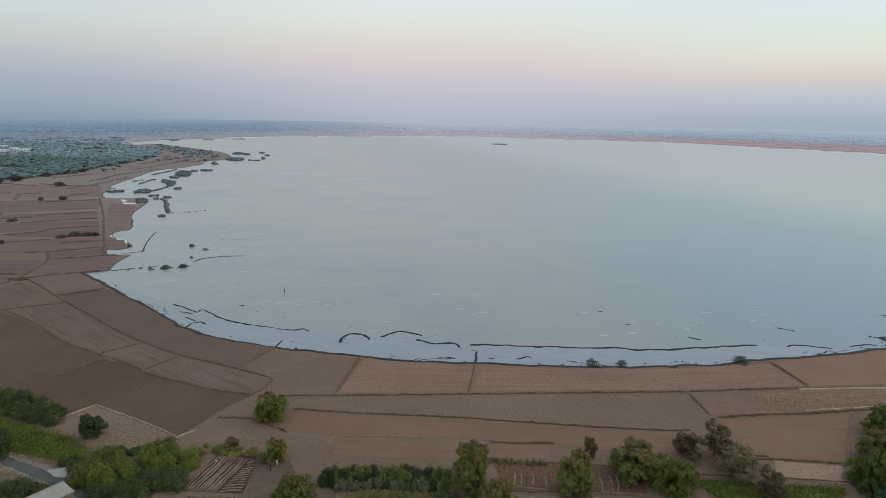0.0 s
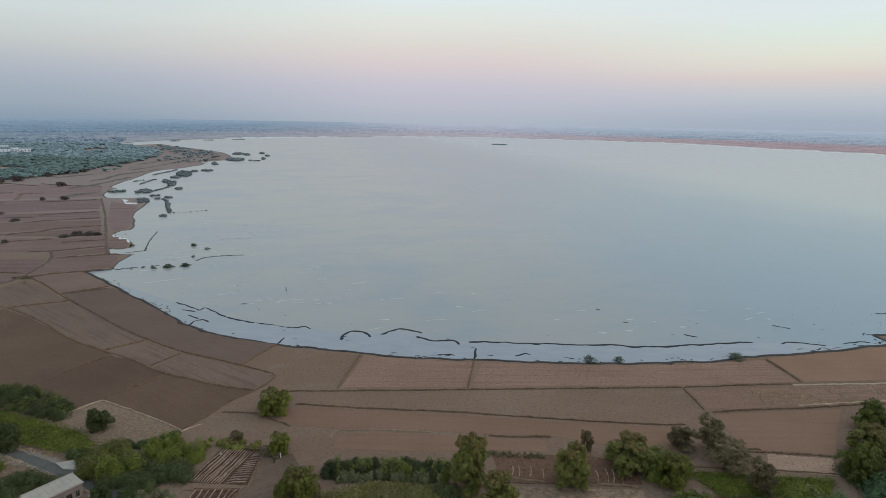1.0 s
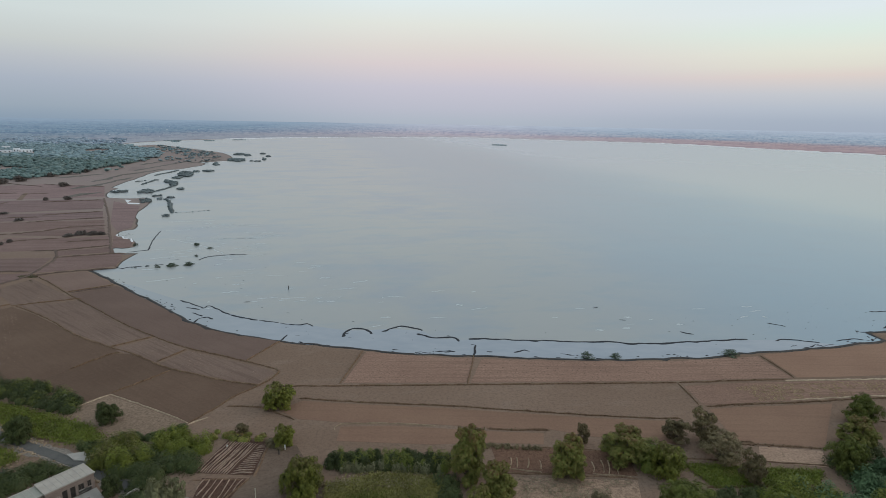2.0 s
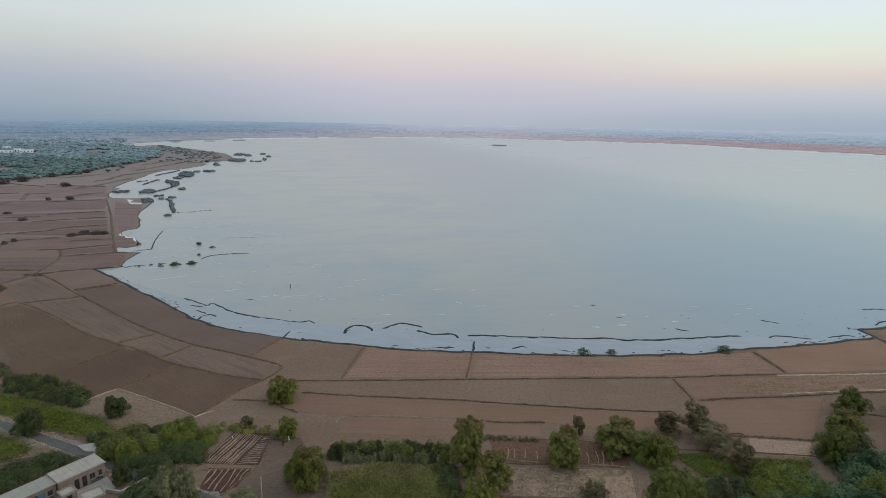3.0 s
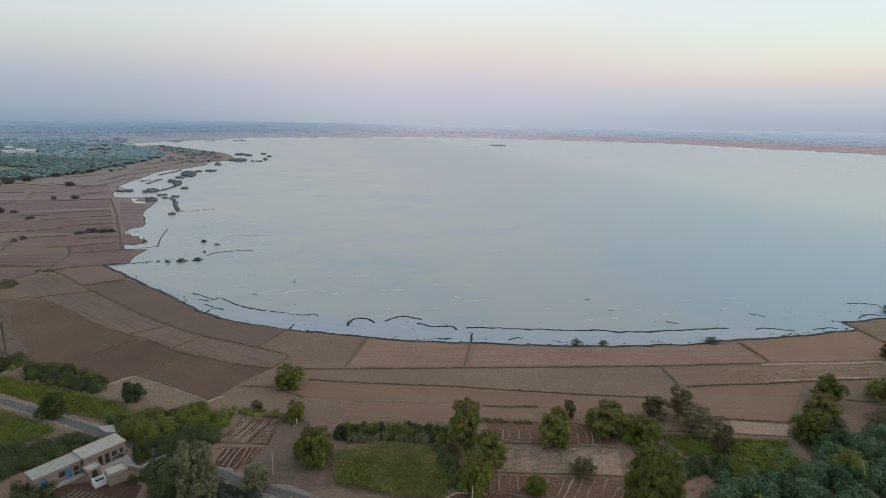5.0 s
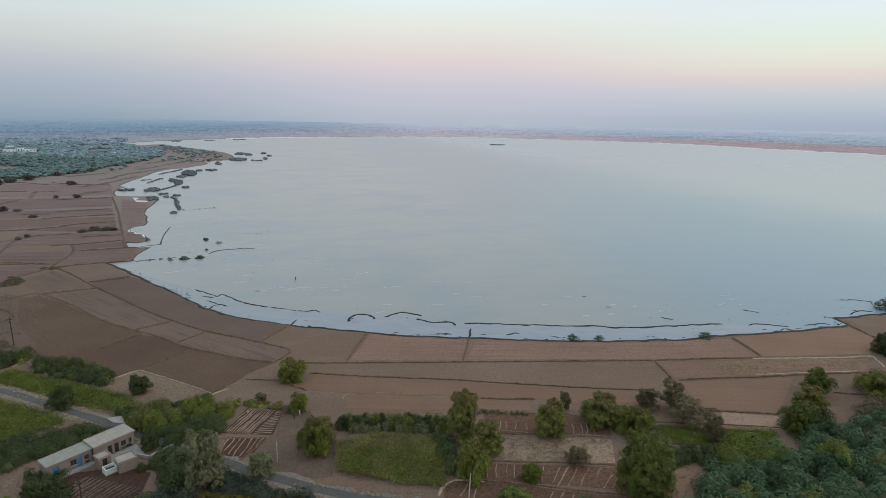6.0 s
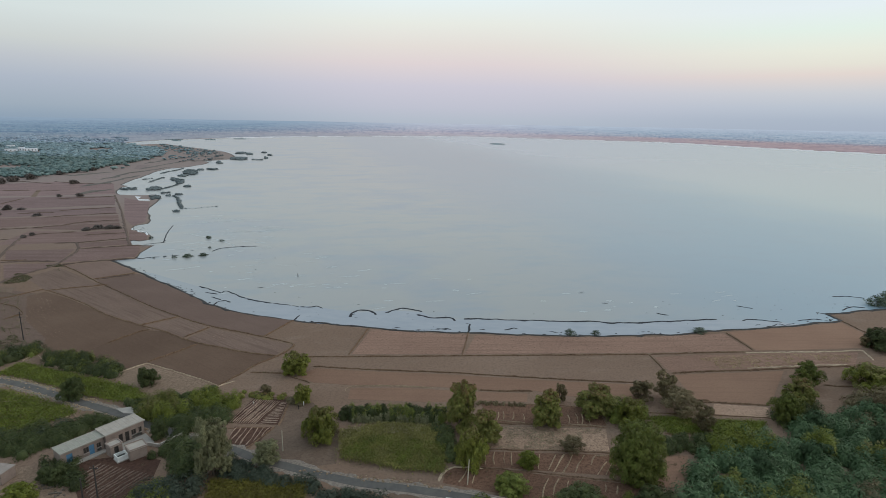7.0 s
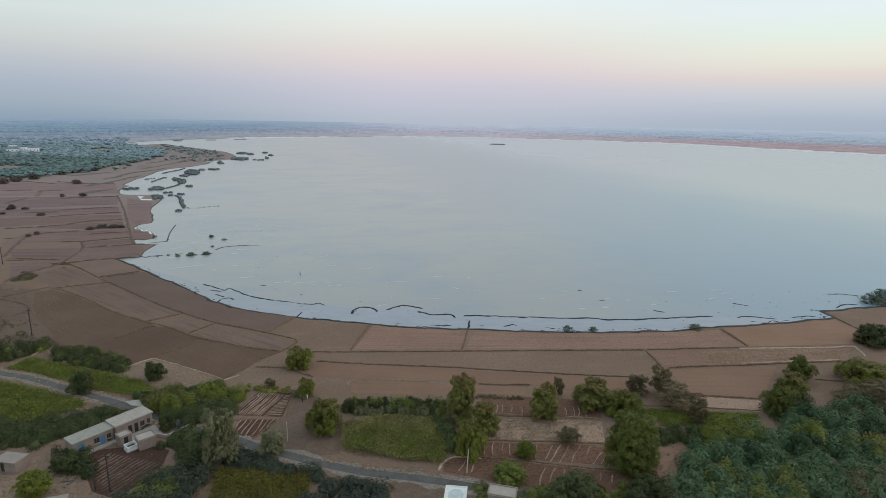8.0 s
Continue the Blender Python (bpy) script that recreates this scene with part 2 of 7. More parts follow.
PLOT_RIDGE = soil("dull_ridge_soil", (0.187, 0.133, 0.107), (0.267, 0.196, 0.158), (0.306, 0.232, 0.187), 0, 1, 3)
VERGE = soil("pale_dusty_verge", (0.294, 0.244, 0.206), (0.375, 0.319, 0.275), (0.425, 0.369, 0.325), 20, 1.5, 2.0, 0.1)
BANK_MUD = plain("dark_bank_mud", (0.030, 0.028, 0.030), (0.062, 0.054, 0.050), 0.5, 0.9, 0.5)
WET_MUD = plain("wet_mud", (0.018, 0.020, 0.027), (0.040, 0.041, 0.048), 0.6, 0.95, 0.5)
PLOUGHED = soil("ploughed_brown_soil", (0.146, 0.091, 0.065), (0.180, 0.116, 0.083), (0.187, 0.119, 0.087), -36, 3, 2.5, 0.12, 0.15, 0.7)
SMOOTH = soil("rolled_reddish_soil", (0.315, 0.185, 0.131), (0.367, 0.223, 0.156), (0.386, 0.237, 0.165), 0, 9, 3.0, 0.22, 0.2, 0.6)
MELLOW = soil("mellow_brown_soil", (0.218, 0.144, 0.115), (0.265, 0.180, 0.143), (0.319, 0.229, 0.188), -36, 7, 2.5, 0.6, 0.3, 0.8)
RAKED = soil("raked_brown_soil", (0.219, 0.144, 0.118), (0.260, 0.174, 0.143), (0.274, 0.184, 0.153), -36, 5, 2.5, 0.15, 0.15, 0.7)
YARD_EARTH = soil("pale_yard_earth", (0.296, 0.205, 0.149), (0.374, 0.265, 0.193), (0.435, 0.317, 0.234), 30, 1.5)
STUBBLE = soil("stubble_soil", (0.372, 0.244, 0.177), (0.458, 0.307, 0.228), (0.554, 0.393, 0.287), 0, 2.5, 2.6, 0.2, 0.7)
STUBBLE_DULL = soil("weathered_stubble_soil", (0.357, 0.235, 0.169), (0.451, 0.307, 0.222), (0.550, 0.387, 0.280), 10, 1.6, 1.1, 0.3, 0.9)
GARDEN = soil("dark_garden_soil", (0.180, 0.101, 0.070), (0.243, 0.136, 0.094), (0.275, 0.155, 0.105), 60, 3, 1.2, 0.1)
TRODDEN = soil("trodden_dust", (0.183, 0.125, 0.095), (0.252, 0.177, 0.135), (0.306, 0.224, 0.170), 30, 1.5, 1.6, 0.2, 0.35)
SHOAL = shoal_material()
SPIT_EARTH = soil("scrubby_far_earth", (0.174, 0.156, 0.144), (0.222, 0.198, 0.180), (0.192, 0.192, 0.162), 0, 1, 0.3)
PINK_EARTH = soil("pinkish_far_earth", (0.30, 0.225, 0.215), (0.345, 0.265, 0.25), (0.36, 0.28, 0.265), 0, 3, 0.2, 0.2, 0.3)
BROWN = soil("dull_brown_field_soil", (0.167, 0.111, 0.088), (0.205, 0.140, 0.111), (0.230, 0.160, 0.128), 8, 5, 1.4, 0.4, 0.6)
# far fields: mauve-brown soil paled with haze in the colour
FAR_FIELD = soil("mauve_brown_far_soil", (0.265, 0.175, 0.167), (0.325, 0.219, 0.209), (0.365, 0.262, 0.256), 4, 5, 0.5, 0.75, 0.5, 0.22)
BANK_FAR = soil("scrubby_bank_earth", (0.156, 0.110, 0.093), (0.204, 0.145, 0.123), (0.184, 0.150, 0.108), 0, 1, 0.6)
HOUSE_PLOT = soil("dark_moist_plot_soil", (0.102, 0.056, 0.043), (0.138, 0.077, 0.057), (0.158, 0.089, 0.064), 60, 3, 1.2, 0.1)
CLODS = leafy("loose_clods", [(0.135, 0.088, 0.066), (0.185, 0.122, 0.092), (0.235, 0.160, 0.122), (0.340, 0.245, 0.190)], 0.95, 0.08)
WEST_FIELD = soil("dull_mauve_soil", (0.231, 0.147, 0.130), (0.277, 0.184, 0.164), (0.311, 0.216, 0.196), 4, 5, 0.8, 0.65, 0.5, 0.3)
PALE_SHORE = plain("pale_shore_surface", (0.70, 0.69, 0.71), (0.80, 0.79, 0.80), 0.02, 0.8, 0.1)
TUFT = leafy("dry_olive_tufts", [(0.264, 0.206, 0.098), (0.340, 0.264, 0.135), (0.408, 0.314, 0.180), (0.510, 0.380, 0.240)], 0.9)
ASPHALT = plain("worn_asphalt", (0.085, 0.079, 0.077), (0.129, 0.119, 0.108), 0.5, 0.85, 0.2)
BARK = plain("bark", (0.10, 0.075, 0.055), (0.17, 0.13, 0.10), 3, 0.9, 0.6)
LEAF_GREEN = leafy("mid_green_leaves", [(0.067, 0.077, 0.016), (0.122, 0.133, 0.026), (0.172, 0.181, 0.031), (0.241, 0.224, 0.044)], tips=(0.160, 0.131, 0.050))
LEAF_OLIVE = leafy("olive_leaves", [(0.067, 0.085, 0.020), (0.119, 0.143, 0.027), (0.156, 0.178, 0.036), (0.169, 0.127, 0.044)])
LEAF_RED = leafy("red_tipped_leaves", [(0.108, 0.123, 0.031), (0.164, 0.183, 0.043), (0.222, 0.209, 0.054), (0.263, 0.176, 0.068)], tips=(0.197, 0.108, 0.054))
LEAF_BROWN = leafy("reddish_brown_leaves", [(0.104, 0.090, 0.042), (0.140, 0.116, 0.056), (0.182, 0.138, 0.070), (0.205, 0.130, 0.076)])
LEAF_GREY = leafy("grey_twigs_and_leaves", [(0.115, 0.095, 0.052), (0.163, 0.132, 0.070), (0.199, 0.157, 0.085), (0.199, 0.122, 0.072)])
LEAF_WILLOW = leafy("pale_feathery_leaves", [(0.113, 0.118, 0.054), (0.167, 0.165, 0.084), (0.220, 0.210, 0.113), (0.134, 0.136, 0.060)])
LEAF_TEAL = leafy("blue_green_leaves", [(0.045, 0.081, 0.037), (0.065, 0.113, 0.051), (0.086, 0.141, 0.064), (0.113, 0.170, 0.082)])
LEAF_YELLOW = leafy("yellow_green_leaves", [(0.077, 0.097, 0.012), (0.124, 0.146, 0.020), (0.163, 0.175, 0.028), (0.108, 0.139, 0.028)])
LEAF_SLATE = leafy("slate_green_leaves", [(0.023, 0.032, 0.021), (0.039, 0.051, 0.035), (0.057, 0.070, 0.048), (0.080, 0.087, 0.059)])
LEAF_DARK = leafy("dark_green_leaves", [(0.032, 0.042, 0.015), (0.051, 0.068, 0.023), (0.080, 0.095, 0.031), (0.063, 0.063, 0.025)])
CROP = leafy("green_crop", [(0.080, 0.104, 0.016), (0.112, 0.140, 0.022), (0.145, 0.165, 0.027), (0.186, 0.184, 0.041)], patch=0.3)
CROP_RIPE = leafy("ripe_crop", [(0.088, 0.078, 0.014), (0.118, 0.102, 0.018), (0.145, 0.124, 0.022), (0.118, 0.104, 0.020)], patch=0.2)
CROP_DRY = leafy("ripening_crop", [(0.148, 0.134, 0.044), (0.178, 0.163, 0.050), (0.208, 0.188, 0.056), (0.214, 0.178, 0.068)], patch=0.2)
# the blue-grey of haze is mixed into this scrub's colours
FLAT_SCRUB = leafy("drowned_scrub_stems", [(0.098, 0.125, 0.138), (0.122, 0.150, 0.161), (0.147, 0.174, 0.181), (0.175, 0.185, 0.179)], patch=0.1)
LEAF_WADE = leafy("drowned_shrub_leaves", [(0.046, 0.066, 0.042), (0.070, 0.097, 0.060), (0.095, 0.129, 0.081), (0.060, 0.073, 0.047)])
LEAF_DULL = leafy("dull_mauve_brown_leaves", [(0.108, 0.087, 0.083), (0.138, 0.113, 0.103), (0.168, 0.140, 0.124), (0.126, 0.124, 0.101)])
WEED = leafy("dry_weeds", [(0.062, 0.069, 0.027), (0.106, 0.106, 0.044), (0.163, 0.144, 0.075), (0.213, 0.175, 0.112)])
STRAW = leafy("dry_straw", [(0.280, 0.217, 0.140), (0.378, 0.301, 0.196), (0.476, 0.392, 0.266), (0.168, 0.126, 0.084)])
# leaf colours carry the haze, bluer and paler for farther woods
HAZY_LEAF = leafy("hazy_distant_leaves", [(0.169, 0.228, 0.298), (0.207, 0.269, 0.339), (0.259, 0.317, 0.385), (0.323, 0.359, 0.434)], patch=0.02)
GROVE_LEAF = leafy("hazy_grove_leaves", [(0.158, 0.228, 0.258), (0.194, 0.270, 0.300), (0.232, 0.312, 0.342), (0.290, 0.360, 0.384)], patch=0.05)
FAR_LEAF = leafy("haze_paled_leaves", [(0.074, 0.120, 0.120), (0.102, 0.156, 0.153), (0.130, 0.186, 0.178), (0.185, 0.232, 0.214)], patch=0.05)

# ---- mesh helpers ----


def mesh_object(name, verts, faces, mat, parent=None, smooth=False):
    me = bpy.data.meshes.new(name)
    me.from_pydata([tuple(v) for v in verts], [], faces)
    me.materials.append(mat)
    if smooth:
        me.polygons.foreach_set("use_smooth", [True] * len(me.polygons))
    me.update()
    ob = new(name, me)
    ob.parent = parent
    return ob


def part(name, bm, mat, parent, label=""):
    me = bpy.data.meshes.new(name)
    bm.to_mesh(me)
    bm.free()
    me.materials.append(mat)
    ob = new(name, me)
    ob.parent = parent
    if label:
        ob["label"] = label
    return ob


def curve_through(points, step):
    """Points every step metres on a smooth line through the given ones."""
    p = np.array(points, float)
    p = np.vstack([2 * p[0] - p[1], p, 2 * p[-1] - p[-2]])
    out = []
    for k in range(1, len(p) - 2):
        count = max(1, int(np.hypot(*(p[k + 1] - p[k])) / step))
        for s in np.arange(count) / count:
            a, b, c, d = p[k - 1], p[k], p[k + 1], p[k + 2]
            out.append(0.5 * (2 * b + (c - a) * s + (2 * a - 5 * b + 4 * c - d) * s * s + (3 * b - a - 3 * c + d) * s ** 3))
    out.append(p[-2])
    return np.array(out)


def ribbon(name, points, width, height, mat, base=0.0, step=1.5, rough=0.25, closed_end=True, curved=True, parent=None):
    """A low bank along a line, uneven in width, height and course."""
    line = curve_through(points, step) if curved else np.array(points, float)
    way = np.gradient(line, axis=0)
    way /= np.maximum(np.hypot(way[:, 0], way[:, 1]), 1e-6)[:, None]
    side = np.stack([way[:, 1], -way[:, 0]], 1)
    verts, faces = [], []
    for k, (p, s) in enumerate(zip(line, side)):
        a = noise.noise((p[0] * 0.35, p[1] * 0.35, 3)) * rough
        b = noise.noise((p[0] * 0.6, p[1] * 0.6, 9)) * rough
        w, h = width * (1 + 1.2 * a), height * (1 + 1.5 * b)
        if closed_end and k in (0, len(line) - 1):
            h = 0.02
        c = p + s * a * width
        for u, z in ((-0.5, -0.03), (-0.25, 0.75 * h), (0.0, h), (0.25, 0.75 * h), (0.5, -0.03)):
            verts.append((c[0] + s[0] * u * w, c[1] + s[1] * u * w, base + z))
        if k:
            for j in range(4):
                q = 5 * (k - 1) + j
                faces.append((q, q + 1, q + 6, q + 5))
    return mesh_object(name, verts, faces, mat, parent, True)


def sheet(name, points, z, mat, curved=False):
    """A flat piece of ground with the given outline, with a thin edge."""
    pts = curve_through(list(points) + [points[0]], 2.0)[:-1] if curved else np.array(points, float)
    bm = bmesh.new()
    top = [bm.verts.new((x, y, z)) for x, y in pts]
    low = [bm.verts.new((x, y, min(-0.05, z - 0.03))) for x, y in pts]
    bm.faces.new(top)
    for k in range(len(top)):
        j = (k + 1) % len(top)
        bm.faces.new((top[k], low[k], low[j], top[j]))
    bmesh.ops.recalc_face_normals(bm, faces=bm.faces)
    return part(name, bm, mat, None)


def inside(points, x, y):
    p = np.array(points, float)
    hit = np.zeros(np.shape(x), bool)
    for (ax, ay), (bx, by) in zip(p, np.roll(p, -1, 0)):
        cross = (ay > y) != (by > y)
        hit ^= cross & (x < (bx - ax) * (y - ay) / ((by - ay) if by != ay else 1e-9) + ax)
    return hit


def scatter(points, count, rng):
    """Random places inside an outline."""
    p = np.array(points, float)
    lo, hi = p.min(0), p.max(0)
    got = np.zeros((0, 2))
    while len(got) < count:
        q = lo + rng.random((count * 2, 2)) * (hi - lo)
        got = np.vstack([got, q[inside(p, q[:, 0], q[:, 1])]])
    return got[:count]


def ico():
    """The corners and faces of a twenty-sided lump."""
    g = (1 + 5 ** 0.5) / 2
    v = np.array([(-1, g, 0), (1, g, 0), (-1, -g, 0), (1, -g, 0), (0, -1, g), (0, 1, g), (0, -1, -g), (0, 1, -g), (g, 0, -1), (g, 0, 1), (-g, 0, -1), (-g, 0, 1)]) / math.hypot(1, g)
    near = [[j for j in range(12) if j != i and np.linalg.norm(v[i] - v[j]) < 1.1] for i in range(12)]
    f = []
    for i in range(12):
        for j in near[i]:
            for k in near[i]:
                if i < j < k and k in near[j]:
                    turn = np.dot(np.cross(v[j] - v[i], v[k] - v[i]), v[i])
                    f.append((i, j, k) if turn > 0 else (i, k, j))
    return v, np.array(f)


ICO = ico()


def leaf_mesh(name, centres, normals, length, width, mat, rng, hang=0.0, inner=None):
    """Many small rhombic leaves: centres, rough facing, size; inner: centres and sizes of the dense foliage behind them."""
    k = len(centres)
    nrm = normals / np.maximum(np.linalg.norm(normals, axis=1), 1e-6)[:, None]
    t = rng.normal(size=(k, 3))
    t[:, 2] -= hang
    t -= nrm * (t * nrm).sum(1)[:, None]
    t /= np.maximum(np.linalg.norm(t, axis=1), 1e-6)[:, None]
    b = np.cross(nrm, t)
    size = rng.uniform(0.65, 1.35, (k, 1))
    L, Wd = t * size * length / 2, b * size * width / 2
    v = np.stack([centres - L, centres + Wd + nrm * length * 0.08, centres + L, centres - Wd + nrm * length * 0.08], 1).reshape(-1, 3)
    loops, starts = np.arange(4 * k), np.arange(0, 4 * k, 4)
    if inner:
        c, r = np.array(inner[0]), np.array(inner[1])
        core, f = ICO
        v = np.vstack([v, (core[None] * rng.uniform(0.7, 1.15, (len(c), 12, 1)) * r[:, None, :] + c[:, None, :]).reshape(-1, 3)])
        tri = (4 * k + np.arange(len(c))[:, None, None] * 12 + f).reshape(-1)
        loops, starts = np.concatenate([loops, tri]), np.concatenate([starts, 4 * k + np.arange(0, len(tri), 3)])
    me = bpy.data.meshes.new(name)
    me.vertices.add(len(v))
    me.vertices.foreach_set("co", v.astype(np.float32).ravel())
    me.loops.add(len(loops))
    me.loops.foreach_set("vertex_index", loops.astype(np.int32))
    me.polygons.add(len(starts))
    me.polygons.foreach_set("loop_start", starts.astype(np.int32))
    me.materials.append(mat)
    me.update(calc_edges=True)
    return new(name, me)



def bushy_mesh(name, centres, sizes, leaves, leaf, mat, rng, parent=None):
    """Ragged masses of foliage seen from far off: uneven lumps set about with loose sprays."""
    v, f = ICO
    k = len(centres)
    body = v[None] * rng.uniform(0.5, 1.3, (k, 12, 1)) * sizes[:, None, :] + centres[:, None, :]
    faces = (np.arange(k)[:, None, None] * 12 + f).reshape(-1, 3).tolist()
    pick = np.repeat(np.arange(k), leaves)
    m = len(pick)
    d = rng.normal(size=(m, 3)) + [0, 0, 0.3]
    d /= np.linalg.norm(d, axis=1)[:, None]
    at = centres[pick] + d * sizes[pick] * rng.uniform(0.8, 1.25, (m, 1))
    t = np.cross(d, rng.normal(size=(m, 3)))
    t /= np.maximum(np.linalg.norm(t, axis=1), 1e-6)[:, None]
    b = np.cross(d, t)
    r = leaf * rng.uniform(0.5, 1.2, (m, 1))
    quads = np.stack([at - t * r, at + b * r * 0.5, at + t * r, at - b * r * 0.5], 1).reshape(-1, 3)
    faces += (12 * k + np.arange(4 * m).reshape(-1, 4)).tolist()
    return mesh_object(name, np.vstack([body.reshape(-1, 3), quads]), faces, mat, parent, True)

# ---- ground, lake, far land ----
SHORE_NEAR = [(-146.2, 218.3), (-134.6, 208.8), (-125.5, 200.9), (-114.7, 191.0), (-105.3, 183.5), (-94.9, 175.0), (-86.3, 167.1),
              (-78.5, 160.4), (-70.7, 155.3), (-61.7, 151.1), (-53.3, 148.2), (-38.5, 144.1), (-21.9, 141.4), (-10.1, 138.7),
              (12.7, 138.1), (38.8, 137.4), (52.9, 137.6), (71.2, 139.9), (93.0, 144.5), (116.2, 149.8), (127.0, 152.6),
              (134.5, 155.6), (133.6, 161.5), (140.3, 163.0), (148.4, 165.9), (162.2, 168.6), (230, 190)]
SHORE_EAST = [(230, 190), (420, 300), (800, 700), (1180, 1250), (1163, 1463)]
SHORE_FAR = [(1163, 1463), (1085, 1612), (1004, 1759), (935, 1998), (816, 2226), (512, 2379), (165, 2554), (-90, 2523), (-425, 2276), (-600, 2060), (-676.1, 1953.1)]
SPIT_NORTH = [(-676.1, 1953.1), (-706.7, 1828.8), (-743.6, 1742.9), (-764.1, 1672.4), (-783, 1607.3), (-790.9, 1528.2), (-792.4, 1459.3), (-774.5, 1366.9), (-762.9, 1317.6), (-731.8, 1297.4), (-703.5, 1293.3), (-699.9, 1329), (-682.1, 1354.9), (-638, 1305.7), (-585.8, 1249.4), (-532.8, 1186.3), (-496.6, 1148.9), (-468.7, 1123.1), (-443, 1098.2), (-414.2, 1055)]
SPIT_SOUTH = [(-381.9, 989.5), (-352.5, 931.7), (-331.2, 878.9), (-331.5, 858.5), (-339.5, 849.8), (-344.2, 835.8), (-352.6, 827.4), (-363.2, 824.7), (-345, 799.4), (-334.4, 768.7), (-331.4, 738.6), (-331.9, 714.6), (-334.2, 696), (-340, 686), (-340.2, 665.2), (-335.1, 635.3), (-326.7, 601.9), (-318.8, 568.8), (-312.3, 544.4), (-305.5, 519.5), (-299.8, 501.2), (-290.3, 493.5)]
SHORE_WEST = SPIT_NORTH + SPIT_SOUTH + [(-290.8, 484.6), (-283.3, 464.9), (-273.9, 447), (-264.8, 433.9), (-257.1, 431.5), (-247.9, 431), (-241.2, 433.6), (-242.1, 438.7), (-237.8, 437.5), (-229.9, 428.3), (-222.8, 416.1), (-218.1, 404.3), (-212.8, 387.6), (-206.6, 369.8), (-200, 355.9), (-190.6, 338.9), (-183.4, 323.3), (-198.6, 357.6), (-185.3, 328.5), (-175.7, 307), (-178.8, 303.8), (-180.1, 300), (-179, 295.5), (-175.7, 288.8), (-170.9, 284.1), (-166.2, 281.2), (-162.3, 279.1), (-157.9, 272.4), (-154, 263.7), (-155.6, 260), (-159.7, 261.1), (-160.4, 259.6), (-158.8, 256.2), (-155.2, 251.7), (-151.8, 250), (-147.6, 249), (-144.1, 250.6), (-142.9, 245.4), (-140.7, 235.7), (-138, 226.6), (-137.3, 223.4), (-141.4, 220.9), (-146.2, 218.3)]
WATER_LEVEL = -0.2


def rough_line(points, step, amount):
    """The line, with the small bays and tongues of a real shore."""
    line = curve_through(points, step)
    for k, (x, y) in enumerate(line[1:-1], 1):
        r = 1 + math.hypot(x, y) / 260
        line[k] += [amount * r * (noise.noise((x * f / r, y * f / r, s)) + 0.5 * noise.noise((x * 3 * f / r, y * 3 * f / r, s)))
                    for f, s in ((0.11, 1.0), (0.11, 7.0))]
    return line


LAKE = np.vstack([rough_line(SHORE_NEAR, 2.5, 0.7)[:-1], curve_through(SHORE_EAST, 60)[:-1],
                  rough_line(SHORE_FAR, 25, 1.6)[:-1], rough_line(SHORE_WEST, 6, 1.3)[:-1]])


def shore_distance(x, y):
    """Metres from the shore, positive on land."""
    best = np.full(len(x), 1e9)
    a, b = LAKE, np.roll(LAKE, -1, 0)
    for (ax, ay), (bx, by) in zip(a, b):
        dx, dy = bx - ax, by - ay
        t = np.clip(((x - ax) * dx + (y - ay) * dy) / (dx * dx + dy * dy + 1e-9), 0, 1)
        np.minimum(best, (x - ax - t * dx) ** 2 + (y - ay - t * dy) ** 2, out=best)
    d = np.sqrt(best)
    d[inside(LAKE, x, y)] *= -1
    return d


def build_ground():
    radii = [0.02, 10.0, 30.0]
    while radii[-1] < 5300:
        radii.append(radii[-1] + max(0.75, radii[-1] * 0.0065))
    radii = np.array(radii)
    turn = np.radians(np.concatenate([np.arange(-44, 44, 0.3), np.arange(44, 316, 8)]))
    R, A = np.meshgrid(radii, turn, indexing="ij")
    x, y = (R * np.sin(A)).ravel(), (R * np.cos(A)).ravel() - 25
    d = shore_distance(x, y)
    soft = np.maximum(1.0, R.ravel() * 0.006)
    z = WATER_LEVEL + 0.2 * np.clip(d / soft, -5, 1)
    z += np.where(d > 40, 0.0012 * np.minimum(d - 40, 4000) * (R.ravel() > 900), 0)
    rows, cols = R.shape
    k = np.arange(rows * cols).reshape(rows, cols)
    j = np.roll(k, -1, 1)
    f = np.stack([k[:-1], k[1:], j[1:], j[:-1]], -1).reshape(-1, 4)
    me = bpy.data.meshes.new("ground")
    me.vertices.add(rows * cols)
    me.vertices.foreach_set("co", np.stack([x, y, z], 1).astype(np.float32).ravel())
    me.loops.add(f.size)
    me.loops.foreach_set("vertex_index", f[:, ::-1].astype(np.int32).ravel())
    me.polygons.add(len(f))
    me.polygons.foreach_set("loop_start", np.arange(0, f.size, 4, dtype=np.int32))
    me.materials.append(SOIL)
    me.update(calc_edges=True)
    return tagged(new("ground", me), "dry brown farmland sloping into a lake", "ground", kind="structure")


ground = build_ground()
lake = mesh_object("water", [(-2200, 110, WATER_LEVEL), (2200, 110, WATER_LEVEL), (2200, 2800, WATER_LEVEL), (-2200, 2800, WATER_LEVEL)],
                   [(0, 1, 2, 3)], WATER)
tagged(lake, "wide calm silty lake reflecting the dusk sky", "lake", kind="structure")


